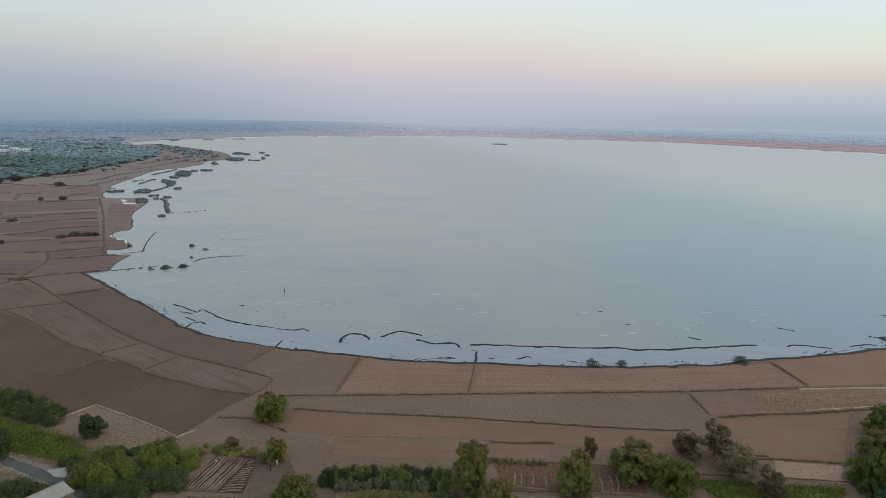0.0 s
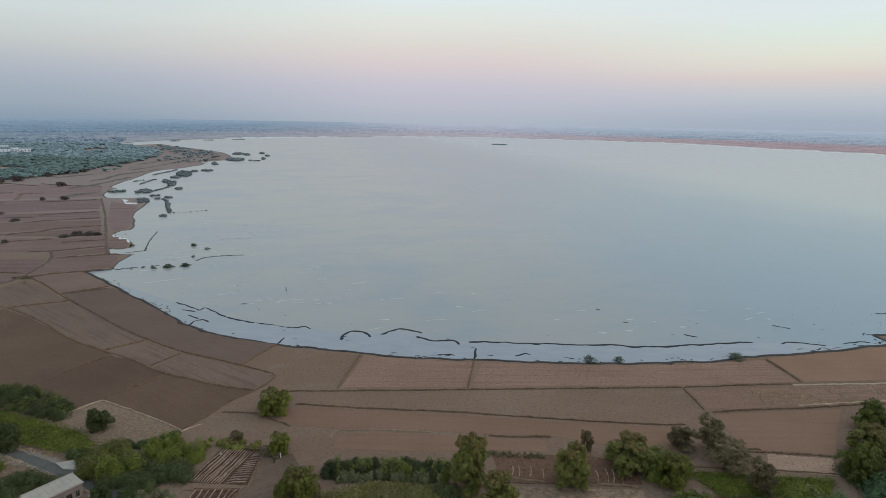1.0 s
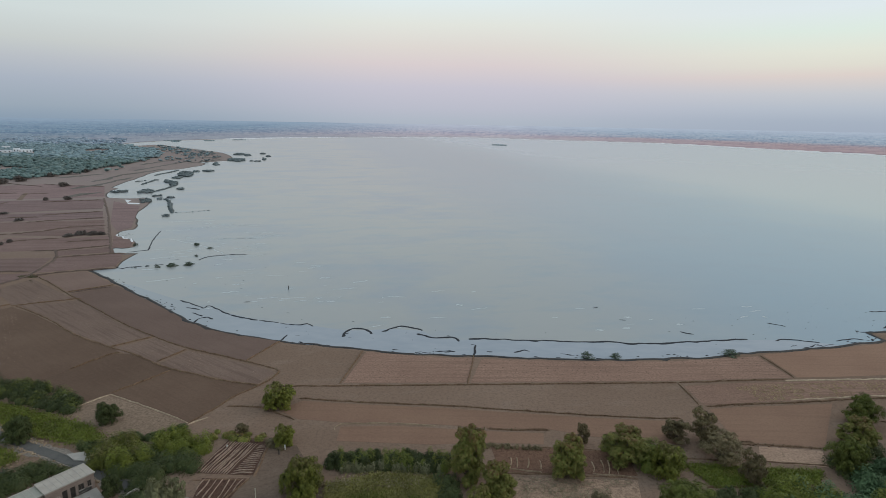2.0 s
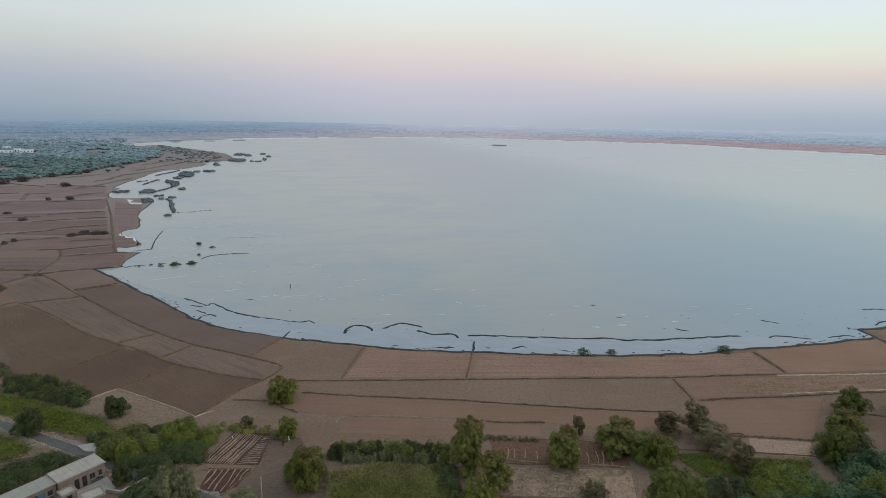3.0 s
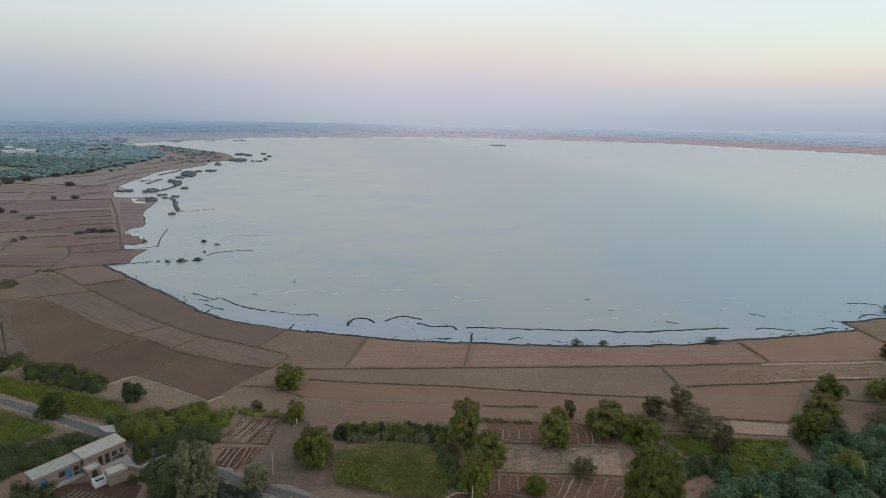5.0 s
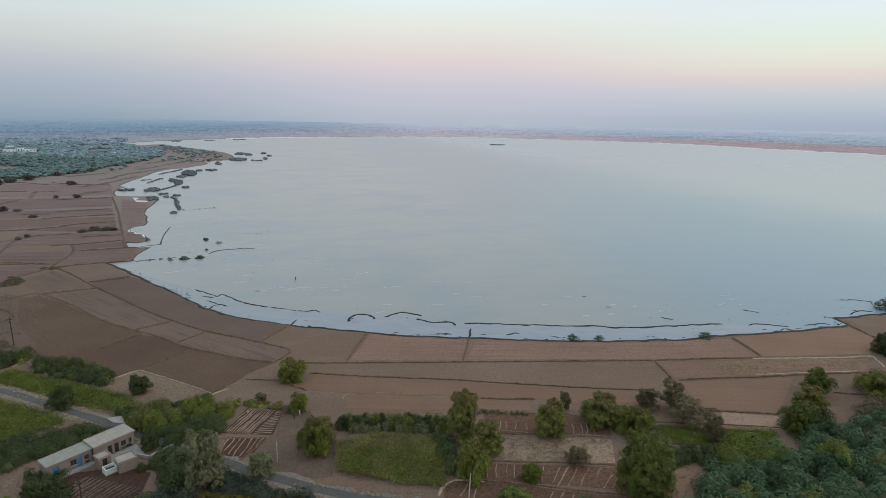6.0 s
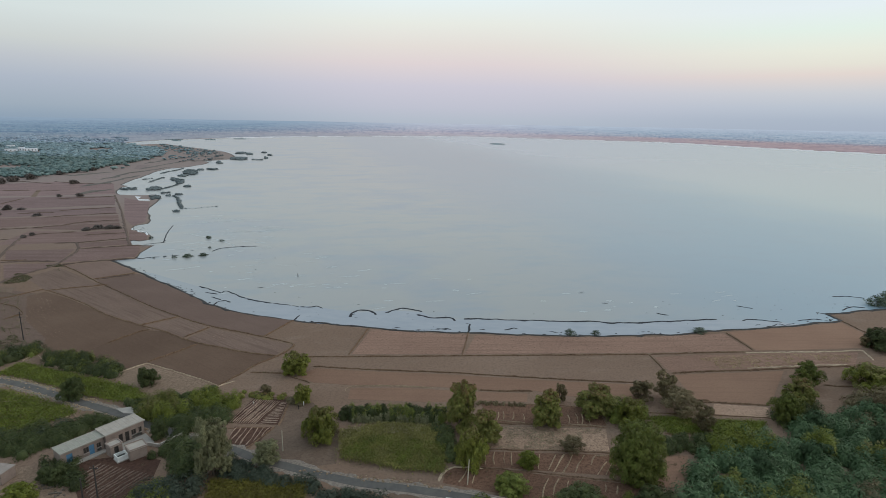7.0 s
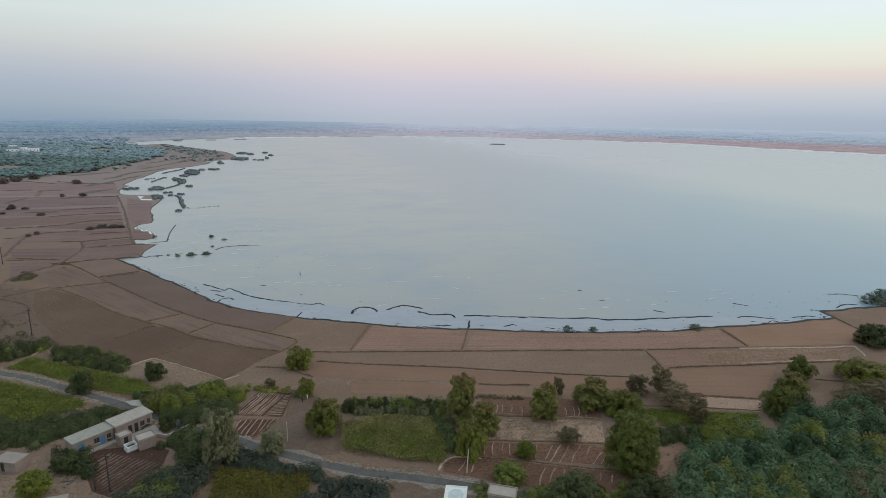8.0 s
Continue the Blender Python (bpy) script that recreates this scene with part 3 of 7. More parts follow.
def far_shore(turn):
    """How far the lake reaches from the viewing side, that way."""
    ox, oy, dx, dy = 0.0, -25.0, math.sin(turn), math.cos(turn)
    best = 1480.0
    for (ax, ay), (bx, by) in zip(LAKE, np.roll(LAKE, -1, 0)):
        ex, ey = bx - ax, by - ay
        det = ex * dy - ey * dx
        if abs(det) > 1e-9:
            t = (ex * (ay - oy) - ey * (ax - ox)) / det
            u = (dx * (ay - oy) - dy * (ax - ox)) / det
            if 0 <= u <= 1 and t > best:
                best = t
    return best


def build_backdrop():
    """The hazy country beyond the lake, rising a little to the horizon; it glows in painted haze colours."""
    m, n, l, p = material("far_haze_country")
    geo = n.new("ShaderNodeNewGeometry")
    sep = n.new("ShaderNodeSeparateXYZ")
    l.new(geo.outputs["Position"], sep.inputs[0])
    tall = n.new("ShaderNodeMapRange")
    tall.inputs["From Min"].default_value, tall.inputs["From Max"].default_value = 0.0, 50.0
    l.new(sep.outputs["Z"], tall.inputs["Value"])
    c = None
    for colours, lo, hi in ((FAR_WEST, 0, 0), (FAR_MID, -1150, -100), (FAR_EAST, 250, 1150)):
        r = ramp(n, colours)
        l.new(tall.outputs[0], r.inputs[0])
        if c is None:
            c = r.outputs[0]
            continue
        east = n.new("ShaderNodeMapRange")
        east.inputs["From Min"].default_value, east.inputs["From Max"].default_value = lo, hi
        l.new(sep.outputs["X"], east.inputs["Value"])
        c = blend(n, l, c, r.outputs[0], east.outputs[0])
    # woods and strips fade upwards into the painted haze
    fade = n.new("ShaderNodeMapRange")
    fade.inputs["From Min"].default_value, fade.inputs["From Max"].default_value = 8.0, 46.0
    fade.inputs["To Min"].default_value, fade.inputs["To Max"].default_value = 1.0, 0.0
    l.new(sep.outputs["Z"], fade.inputs["Value"])

    inland = n.new("ShaderNodeMapRange")
    inland.inputs["From Min"].default_value, inland.inputs["From Max"].default_value = 3.0, 11.0
    inland.inputs["To Min"].default_value = 0.25
    l.new(sep.outputs["Z"], inland.inputs["Value"])

    def fading(tex, lo, hi, top):
        k = n.new("ShaderNodeMath")
        k.operation = "MULTIPLY"
        l.new(scaled(n, l, tex, lo, hi, top), k.inputs[0])
        l.new(fade.outputs[0], k.inputs[1])
        rise = n.new("ShaderNodeMath")
        rise.operation = "MULTIPLY"
        l.new(k.outputs[0], rise.inputs[0])
        l.new(inland.outputs[0], rise.inputs[1])
        return rise.outputs[0]

    # laid out by bearing and distance, so that woods and field strips lie level
    bearing = n.new("ShaderNodeMath")
    bearing.operation = "ARCTAN2"
    l.new(sep.outputs["X"], bearing.inputs[0])
    l.new(sep.outputs["Y"], bearing.inputs[1])
    away = n.new("ShaderNodeVectorMath")
    away.operation = "LENGTH"
    l.new(geo.outputs["Position"], away.inputs[0])

    def level_noise(across, along, detail, seed):
        a, b = n.new("ShaderNodeMath"), n.new("ShaderNodeMath")
        a.operation = b.operation = "MULTIPLY"
        a.inputs[1].default_value, b.inputs[1].default_value = across, along
        l.new(bearing.outputs[0], a.inputs[0])
        l.new(away.outputs["Value"], b.inputs[0])
        xyz = n.new("ShaderNodeCombineXYZ")
        l.new(a.outputs[0], xyz.inputs[0])
        l.new(b.outputs[0], xyz.inputs[1])
        xyz.inputs[2].default_value = seed
        t = n.new("ShaderNodeTexNoise")
        t.inputs["Scale"].default_value, t.inputs["Detail"].default_value, t.inputs["Roughness"].default_value = 1.0, detail, 0.65
        l.new(xyz.outputs[0], t.inputs["Vector"])
        return t

    woods = level_noise(150, 0.006, 6, 1.0)
    copses = level_noise(300, 0.010, 5, 7.0)
    c = blend(n, l, c, blend(n, l, c, (0.74, 0.80, 0.85), 1.0, "MULTIPLY"), fading(copses, 0.50, 0.60, 0.8))
    tilled = level_noise(30, 0.02, 4, 3.0)
    c = blend(n, l, c, blend(n, l, c, (0.80, 0.78, 0.82), 1.0, "MULTIPLY"), scaled(n, l, tilled, 0.46, 0.58, 0.8))
    strips = level_noise(14, 0.008, 3, 5.0)
    c = blend(n, l, c, blend(n, l, c, (0.62, 0.72, 0.80), 1.0, "MULTIPLY"), fading(woods, 0.48, 0.60, 0.8))
    c = blend(n, l, c, blend(n, l, c, (0.80, 0.84, 0.92), 1.0, "MULTIPLY"), fading(strips, 0.50, 0.56, 0.9))
    pale = level_noise(190, 0.008, 2, 9.0)
    c = blend(n, l, c, (0.62, 0.60, 0.64), fading(pale, 0.66, 0.70, 0.55))
    # the haze colours shine by themselves, unlit by sun or sky
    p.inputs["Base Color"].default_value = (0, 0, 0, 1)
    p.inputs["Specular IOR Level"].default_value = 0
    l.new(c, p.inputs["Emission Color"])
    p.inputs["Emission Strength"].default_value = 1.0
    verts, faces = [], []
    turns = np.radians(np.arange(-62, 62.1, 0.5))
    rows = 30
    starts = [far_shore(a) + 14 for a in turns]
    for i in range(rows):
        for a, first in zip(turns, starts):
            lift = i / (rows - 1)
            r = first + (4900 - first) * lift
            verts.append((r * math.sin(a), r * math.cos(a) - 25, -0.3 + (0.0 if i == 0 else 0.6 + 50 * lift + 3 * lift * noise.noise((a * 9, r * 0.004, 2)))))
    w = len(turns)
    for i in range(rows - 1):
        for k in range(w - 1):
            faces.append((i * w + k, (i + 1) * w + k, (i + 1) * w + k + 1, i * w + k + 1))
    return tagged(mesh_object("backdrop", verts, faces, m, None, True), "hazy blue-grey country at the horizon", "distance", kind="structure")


# by height on the rising far country, haze painted into each colour: near edge, fields, woods, haze
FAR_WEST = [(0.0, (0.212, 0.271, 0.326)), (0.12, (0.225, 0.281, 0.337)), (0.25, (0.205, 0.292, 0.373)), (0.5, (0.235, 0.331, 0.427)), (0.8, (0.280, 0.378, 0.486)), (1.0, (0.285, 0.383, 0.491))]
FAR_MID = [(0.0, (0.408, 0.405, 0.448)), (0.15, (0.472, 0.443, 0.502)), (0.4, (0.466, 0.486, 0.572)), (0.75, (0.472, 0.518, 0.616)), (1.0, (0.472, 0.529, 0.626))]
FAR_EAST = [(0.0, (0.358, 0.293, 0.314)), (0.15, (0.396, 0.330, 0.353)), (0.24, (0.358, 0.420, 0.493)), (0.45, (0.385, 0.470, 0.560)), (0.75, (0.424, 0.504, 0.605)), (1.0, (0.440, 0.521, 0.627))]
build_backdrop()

# wet dark edge of the near shore
bank_line = rough_line(SHORE_NEAR, 2.5, 0.7)
bank = ribbon("shore_bank", bank_line, 1.5, 0.2, BANK_MUD, -0.15, rough=0.9, curved=False)
tagged(bank, "dark wet mud edge along the lake", "shore", kind="structure")

# pale strip laid along the far shore
for line in ([(1175, 1300), (1163, 1463), (1085, 1612), (1004, 1759), (935, 1998), (816, 2226), (512, 2379), (165, 2554), (-90, 2523), (-300, 2370)], [(-425, 2276), (-560, 2120), (-640, 2010), (-735, 1840)]):
    tagged(ribbon("pale_shore_strip", line, 95, 0.5, PALE_SHORE, -0.25, 20, 0.9), "thin pale strip along the far water's edge", "shore", kind="structure")

# ---- fields ----


FIELD_PLAN = []


def field(outline, mat, label, z=0.02, curved=False):
    FIELD_PLAN.append((outline, mat))
    return tagged(sheet("field", outline, z, mat, curved), label, "field", "fields by the lake", "structure")


field([(-145.5, 165.9), (-142.9, 171.6), (-130.6, 164.8), (-118.4, 156.5), (-106.7, 147.8), (-91.3, 139.4), (-86.4, 135.9), (-88.8, 134.7), (-93.5, 125.0), (-98.0, 117.0), (-104.0, 118.0), (-109.0, 121.5), (-112.6, 128.1), (-128.2, 141.8)], PLOUGHED, "smooth dark ploughed field", 0.016)
field([(-93.4, 125.0), (-88.8, 134.6), (-86.0, 135.6), (-82.1, 135.0), (-68.3, 126.2), (-72.5, 118.2), (-76.1, 113.0), (-79.5, 109.0), (-91.0, 114.5), (-97.8, 117.0)], PLOUGHED, "smooth dark ploughed field", 0.020)
field([(-76.0, 112.9), (-72.5, 118.2), (-68.1, 126.1), (-60.5, 123.4), (-51.4, 120.1), (-43.4, 118.6), (-47.5, 112.8), (-49.9, 106.5), (-52.6, 101.2), (-60.7, 105.5), (-68.2, 109.3)], PLOUGHED, "smooth dark ploughed field", 0.024)
field([(-90.5, 138.6), (-82.0, 134.1), (-74.0, 130.3), (-70.1, 138.5), (-82.8, 146.8)], MELLOW, "mellow brown bare field", 0.016)
field([(-73.0, 129.9), (-69.2, 138.1), (-55.5, 132.5), (-43.0, 126.8), (-42.0, 125.2), (-44.1, 119.4), (-51.7, 121.0), (-60.8, 124.3), (-70.1, 127.8)], MELLOW, "mellow brown bare field", 0.020)
field([(-31.4, 111.3), (-18.6, 110.1), (0.6, 109.1), (15.1, 107.7), (32.1, 106.0), (46.3, 105.3), (52.0, 105.5), (47.5, 96.3), (30.6, 98.6), (22.8, 101.0), (9.6, 101.1), (-0.8, 102.2), (-21.1, 102.4), (-30.3, 103.3), (-35.5, 107.0)], SMOOTH, "rolled reddish bare field", 0.024)
field([(60.6, 110.8), (69.3, 112.1), (81.9, 113.3), (90.8, 114.4), (76.8, 95.9), (69.2, 96.8), (59.4, 97.6), (60.2, 102.6)], SMOOTH, "rolled reddish bare field", 0.016)
field([(-20.8, 100.6), (-10.5, 101.3), (-0.8, 100.7), (8.9, 99.9), (21.2, 99.4), (20.6, 95.4), (10.0, 95.6), (-2.0, 94.6), (-20.6, 95.3)], SMOOTH, "rolled reddish bare strip", 0.020)
field([(59.5, 122.1), (76.5, 124.5), (86.6, 125.3), (101.9, 126.4), (120.3, 128.0), (113.3, 119.3), (96.6, 117.5), (83.1, 115.5), (70.1, 113.9), (60.2, 112.5)], FURROWED, "brown field with olive tufts", 0.024)
field([(91.0, 128.0), (103.5, 129.0), (123.3, 131.1), (133.1, 140.2), (132.6, 152.6), (115.0, 148.0), (104.6, 145.9), (90.0, 142.2)], SMOOTH, "rolled reddish bare field", 0.016)
field([(63.7, 96.0), (75.5, 94.8), (73.3, 89.2), (61.1, 90.9)], STUBBLE, "pale stubble field with dry tufts", 0.020)
field([(-20.8, 139.4), (0.4, 136.5), (8.9, 136.4), (6.2, 121.9), (-23.8, 120.6)], FURROWED, "brown field in broken furrows", 0.024)
field([(10.8, 136.0), (38.5, 135.9), (61.1, 136.5), (88.0, 141.1), (89.6, 127.9), (59.8, 125.0), (7.2, 121.9)], FURROWED, "brown field in broken furrows", 0.016)
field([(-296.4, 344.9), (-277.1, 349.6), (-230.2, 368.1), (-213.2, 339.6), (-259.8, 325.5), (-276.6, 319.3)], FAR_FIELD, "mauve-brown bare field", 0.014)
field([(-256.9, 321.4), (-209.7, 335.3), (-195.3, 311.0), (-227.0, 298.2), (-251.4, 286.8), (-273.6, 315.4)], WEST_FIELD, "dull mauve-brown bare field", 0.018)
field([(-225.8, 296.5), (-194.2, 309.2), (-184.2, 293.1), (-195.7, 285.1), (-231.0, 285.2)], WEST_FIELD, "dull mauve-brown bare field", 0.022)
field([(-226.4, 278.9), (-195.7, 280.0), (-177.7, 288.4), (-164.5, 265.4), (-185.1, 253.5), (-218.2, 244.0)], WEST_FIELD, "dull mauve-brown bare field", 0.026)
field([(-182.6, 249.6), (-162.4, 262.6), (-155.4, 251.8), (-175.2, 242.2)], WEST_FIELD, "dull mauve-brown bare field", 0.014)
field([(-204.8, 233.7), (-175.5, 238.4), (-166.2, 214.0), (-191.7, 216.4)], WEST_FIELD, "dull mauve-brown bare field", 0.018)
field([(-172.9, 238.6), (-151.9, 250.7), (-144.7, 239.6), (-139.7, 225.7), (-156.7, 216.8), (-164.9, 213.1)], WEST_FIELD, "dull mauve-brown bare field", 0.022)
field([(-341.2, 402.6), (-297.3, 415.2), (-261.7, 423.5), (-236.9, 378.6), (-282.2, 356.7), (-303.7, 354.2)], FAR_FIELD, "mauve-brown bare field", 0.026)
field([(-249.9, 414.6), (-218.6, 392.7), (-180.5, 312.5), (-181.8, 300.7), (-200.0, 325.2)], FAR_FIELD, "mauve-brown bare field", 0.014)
field([(-160.6, 207.4), (-146.4, 216.5), (-126.4, 200.2), (-135.5, 189.1), (-147.9, 198.8)], RAKED, "smooth raked brown field along the shore", 0.018)
field([(-133.6, 186.6), (-122.6, 197.2), (-96.0, 175.2), (-79.7, 161.2), (-71.6, 155.0), (-62.8, 150.9), (-46.6, 146.0), (-52.0, 132.6), (-69.5, 139.8), (-84.1, 148.1), (-100.0, 159.3), (-117.7, 173.6)], RAKED, "smooth raked brown field along the shore", 0.022)
field([(-140.8, 171.0), (-125.4, 180.1), (-101.2, 159.3), (-84.8, 148.3), (-92.2, 140.5), (-107.6, 149.4), (-132.2, 167.4)], MELLOW, "mellow brown bare field", 0.026)
field([(-162.7, 189.1), (-159.9, 204.4), (-153.5, 200), (-133.8, 184.8), (-127.7, 180.9), (-132.7, 176.5), (-138.6, 172), (-144.4, 173.5)], MELLOW, "dull brown bare field", 0.018)
field([(-186.1, 208), (-175.9, 210.2), (-166.4, 212.2), (-165.2, 198.7), (-166.7, 191.5), (-169.7, 186.8)], WEST_FIELD, "dull mauve-brown bare field", 0.030)
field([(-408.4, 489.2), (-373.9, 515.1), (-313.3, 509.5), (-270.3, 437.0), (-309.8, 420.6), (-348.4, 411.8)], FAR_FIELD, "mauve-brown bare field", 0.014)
field([(-321.8, 411.9), (-344.3, 450.0), (-343.4, 454.3), (-317.7, 412.5)], TRODDEN, "pale bare patch between the fields", 0.03)
field([(-166.1, 176.9), (-156.9, 175.9), (-153.8, 169.6), (-161.2, 170.6)], TRODDEN, "pale bare patch between the fields", 0.03)
field([(9.3, 84.6), (35.5, 84.3), (33.8, 76.0), (9.4, 76.6)], STUBBLE_DULL, "pale stubble plot with dry tufts")
field([(9.9, 94.5), (36, 93), (36, 85.6), (11, 86.2)], GARDEN, "dark wet garden plot with furrows")
field([(7.6, 75.4), (38, 74.7), (37, 67.8), (8.4, 70.5)], GARDEN, "dark garden plot with furrows")
field([(1.9, 69.8), (8.4, 70.0), (40, 65.0), (37.4, 60.7), (20, 60.5), (1.2, 65.4)], GARDEN, "dark garden plot with furrows", 0.024)
field([(-44.1, 84.2), (-41.8, 95.4), (-34.0, 94.6), (-33.3, 83.8)], HOUSE_PLOT, "dark vegetable plot in long rows")
field([(-42.0, 82.8), (-34.2, 82.9), (-35.0, 77.7), (-37.5, 75.4), (-41.2, 77.0)], HOUSE_PLOT, "dark vegetable plot in long rows")
field([(-80.6, 104.4), (-78.8, 108.0), (-75.9, 112.0), (-68.2, 108.6), (-60.7, 104.9), (-53.2, 100.8), (-56.0, 96.0), (-64.3, 94.2), (-70.5, 99.0)], YARD_EARTH, "small pale brown bare field", 0.03)
field([(-66.9, 69.8), (-60.7, 71.5), (-55.8, 72.2), (-51.3, 70.8), (-50.2, 66.0), (-51.5, 60.5), (-53.5, 56.5), (-58.4, 58.2), (-62.0, 62.5)], HOUSE_PLOT, "dark ploughed plot by the house")
field([(44.2, 74.9), (48.8, 75.0), (43.5, 64.8), (38.7, 65.6)], SMOOTH, "small bare plot beside the thicket")
field([(-35.2, 93.0), (-28.1, 93.5), (-19.8, 80), (-18.6, 70.6), (-24.7, 69.2), (-29.8, 72.2), (-35.2, 77.5), (-33.6, 84)], TRODDEN, "trodden pale earth between the plots", 0.016)
field([(-79, 66), (-74, 68.5), (-69, 64.5), (-62.5, 60.5), (-57, 52), (-62, 47), (-90, 47), (-90, 62)], YARD_EARTH, "trodden pale farmyard earth", 0.016)
field([(-8.1, 62.6), (2.9, 60.8), (10, 59.3), (14, 53), (-2, 53), (-6.9, 58)], TRODDEN, "pale earth lot beside the road", 0.016)

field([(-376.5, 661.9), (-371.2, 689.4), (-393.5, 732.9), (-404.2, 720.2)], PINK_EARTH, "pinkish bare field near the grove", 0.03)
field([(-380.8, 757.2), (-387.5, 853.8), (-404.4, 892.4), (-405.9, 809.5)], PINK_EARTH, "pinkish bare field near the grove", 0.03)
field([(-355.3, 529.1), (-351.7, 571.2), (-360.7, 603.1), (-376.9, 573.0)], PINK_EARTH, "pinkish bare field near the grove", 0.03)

field([(-165.0, 172.0), (-156, 172.6), (-139.0, 167.5), (-122.0, 147.0), (-109.0, 131.0), (-110.4, 122.6), (-115.3, 119.5), (-123.2, 121.6)], BROWN, "weedy brown land beside the track", 0.010)

BANKS_A = [
    [(-163.6, 210.1), (-149.6, 199.6), (-132.7, 185.2), (-117.2, 173.1), (-99.3, 158.8), (-83.6, 147.8), (-70.4, 140.0), (-56.0, 133.9), (-42.4, 127.7)],
    [(-143.3, 173.1), (-131.4, 166.1), (-119.2, 157.7), (-107.0, 148.3), (-91.3, 139.5), (-82.1, 135.0), (-70.2, 127.3), (-60.5, 123.5), (-51.4, 120.2), (-43.0, 118.2)],
    [(-135.7, 188.3), (-124.3, 198.5)],
    [(-143.8, 172.3), (-126.2, 181.6)],
    [(-91.7, 139.5), (-83.6, 147.8)],
    [(-74.2, 130.7), (-70.0, 139.0)],
    [(-93.5, 125.0), (-88.8, 134.7), (-86.3, 135.8)],
    [(-76.1, 113.1), (-72.5, 118.2), (-68.1, 126.1)],
    [(-46.4, 146.4), (-51.5, 131.8)],
    [(-21.8, 140.4), (-24.6, 119.8)],
]
BANKS_B = [
    [(8.7, 137.6), (8.5, 136.0), (6.5, 121.1)],
    [(-52.6, 100.9), (-49.7, 106.5), (-47.5, 112.8), (-43.2, 119.0), (-40.9, 125.2), (-42.4, 127.7)],
    [(-37.5, 118.1), (-12.0, 119.5), (11.6, 120.9), (35.6, 122.3), (58.7, 123.7)],
    [(-32.4, 112.3), (-18.7, 111.1), (0.6, 110.1), (15.2, 108.7), (32.4, 107.0), (46.6, 106.2), (52.4, 106.4)],
    [(-47.4, 108.2), (-40.1, 107.9), (-35.1, 105.4), (-31.0, 103.0)],
    [(58.7, 123.7), (59.0, 112.4)],
    [(58.7, 123.7), (77.1, 125.7), (87.3, 126.6)],
    [(88.8, 141.6), (89.7, 134.5), (90.1, 127.5)],
    [(60.2, 111.8), (69.8, 113.2), (82.5, 114.4), (95.9, 116.4), (112.5, 118.2)],
    [(133.8, 154.3), (133.8, 148.3), (134.2, 141.3)],
]
BANKS_C = [
    [(9.6, 100.8), (14.4, 100.4), (22.7, 100.7)],
    [(57.5, 97.8), (63.4, 97.4)],
    [(59.1, 96.7), (68.9, 96.2), (75.8, 95.4)],
    [(95.6, 106.5), (100.8, 105.7), (105.5, 106.2)],
    [(-152.2, 159.0), (-141.2, 154.7), (-133.6, 148.1)],
    [(-153.6, 160.8), (-149.8, 166.4), (-145.2, 174.4)],
    [(-135.8, 142.5), (-133.6, 148.1)],
    [(-181.4, 216.1), (-192.6, 214.3)],
]
BANKS = BANKS_A + BANKS_B + BANKS_C
FIELD_TRACKS = [
    [(-166.7, 179.7), (-167.9, 190), (-166.2, 197), (-164.6, 208.3), (-166.9, 217.3), (-170.3, 230.3), (-175.1, 240.8), (-181.1, 249.4), (-186, 254.4)],
    [(-266.6, 430), (-221.5, 358.9), (-189.6, 306.4), (-165.5, 266.2), (-155.2, 250.1)],
    [(-196.6, 218.3), (-207.6, 239.5), (-220.1, 266.1), (-219, 270.8)],
]
FAR_BANKS_A = [
    [(-190.9, 211), (-178.3, 213.9), (-167.3, 214.1)],
    [(-162.9, 207.5), (-156, 213.9), (-146.4, 218.7), (-137.4, 222.6)],
    [(-174.1, 238.4), (-165.5, 242.2), (-154.3, 246.9), (-143.1, 249.7)],
    [(-193.2, 249.8), (-180.8, 253.5), (-172.6, 259.1), (-164.7, 264.8)],
    [(-219.7, 267.6), (-212.9, 272.9), (-199.9, 278.9)],
    [(-229, 291.6), (-220.6, 296), (-214.9, 307.9), (-198.2, 317.5)],
    [(-248.5, 321.9), (-231.1, 333.6), (-213.4, 342.5)],
    [(-256.7, 347.4), (-245.2, 356.2), (-229.4, 365.9)],
    [(-134.8, 187.1), (-129.6, 191.6), (-123.1, 196.2)],
    [(-245.4, 281.4), (-236, 285.7), (-226.3, 290)],
    [(-225.3, 255.4), (-220.9, 257.2)],
    [(-274.8, 333.5), (-266.2, 336.8), (-253.9, 340.5)],
    [(-295.6, 402.1), (-279.4, 410.8), (-260.5, 420.1)],
    [(-313.8, 369.7), (-316.5, 383.9), (-319.5, 402.3)],
    [(-339.1, 438.7), (-335.5, 447.1), (-324.9, 452.6)],
    [(-191.2, 270.1), (-172.9, 279.6)],
]
FAR_BANKS_M = [
    [(-373.9, 515.1), (-340.3, 505.1), (-310.7, 504.9)],
    [(-437.1, 526.1), (-398.2, 511.0), (-361.4, 496.7)],
    [(-371.8, 442.0), (-348.7, 449.4)],
]
FAR_BANKS_N = [
    [(-343.6, 542.4), (-352.1, 604.8), (-350.5, 694.0)],
    [(-370.3, 663.2), (-376.1, 747.5), (-380.9, 828.7)],
    [(-408.7, 750.4), (-410.7, 875.8), (-375.3, 948.7)],
    [(-366.1, 795.1), (-357.7, 834.9), (-348.5, 878.5)],
    [(-326.5, 483.2), (-324.1, 523.4), (-330.6, 588.2)],
    [(-295.3, 426.1), (-293.2, 453.4), (-288.7, 466.6)],
    [(-398.4, 569.0), (-388.0, 590.9), (-380.6, 621.1)],
]
FAR_BANKS = FAR_BANKS_M + FAR_BANKS_A


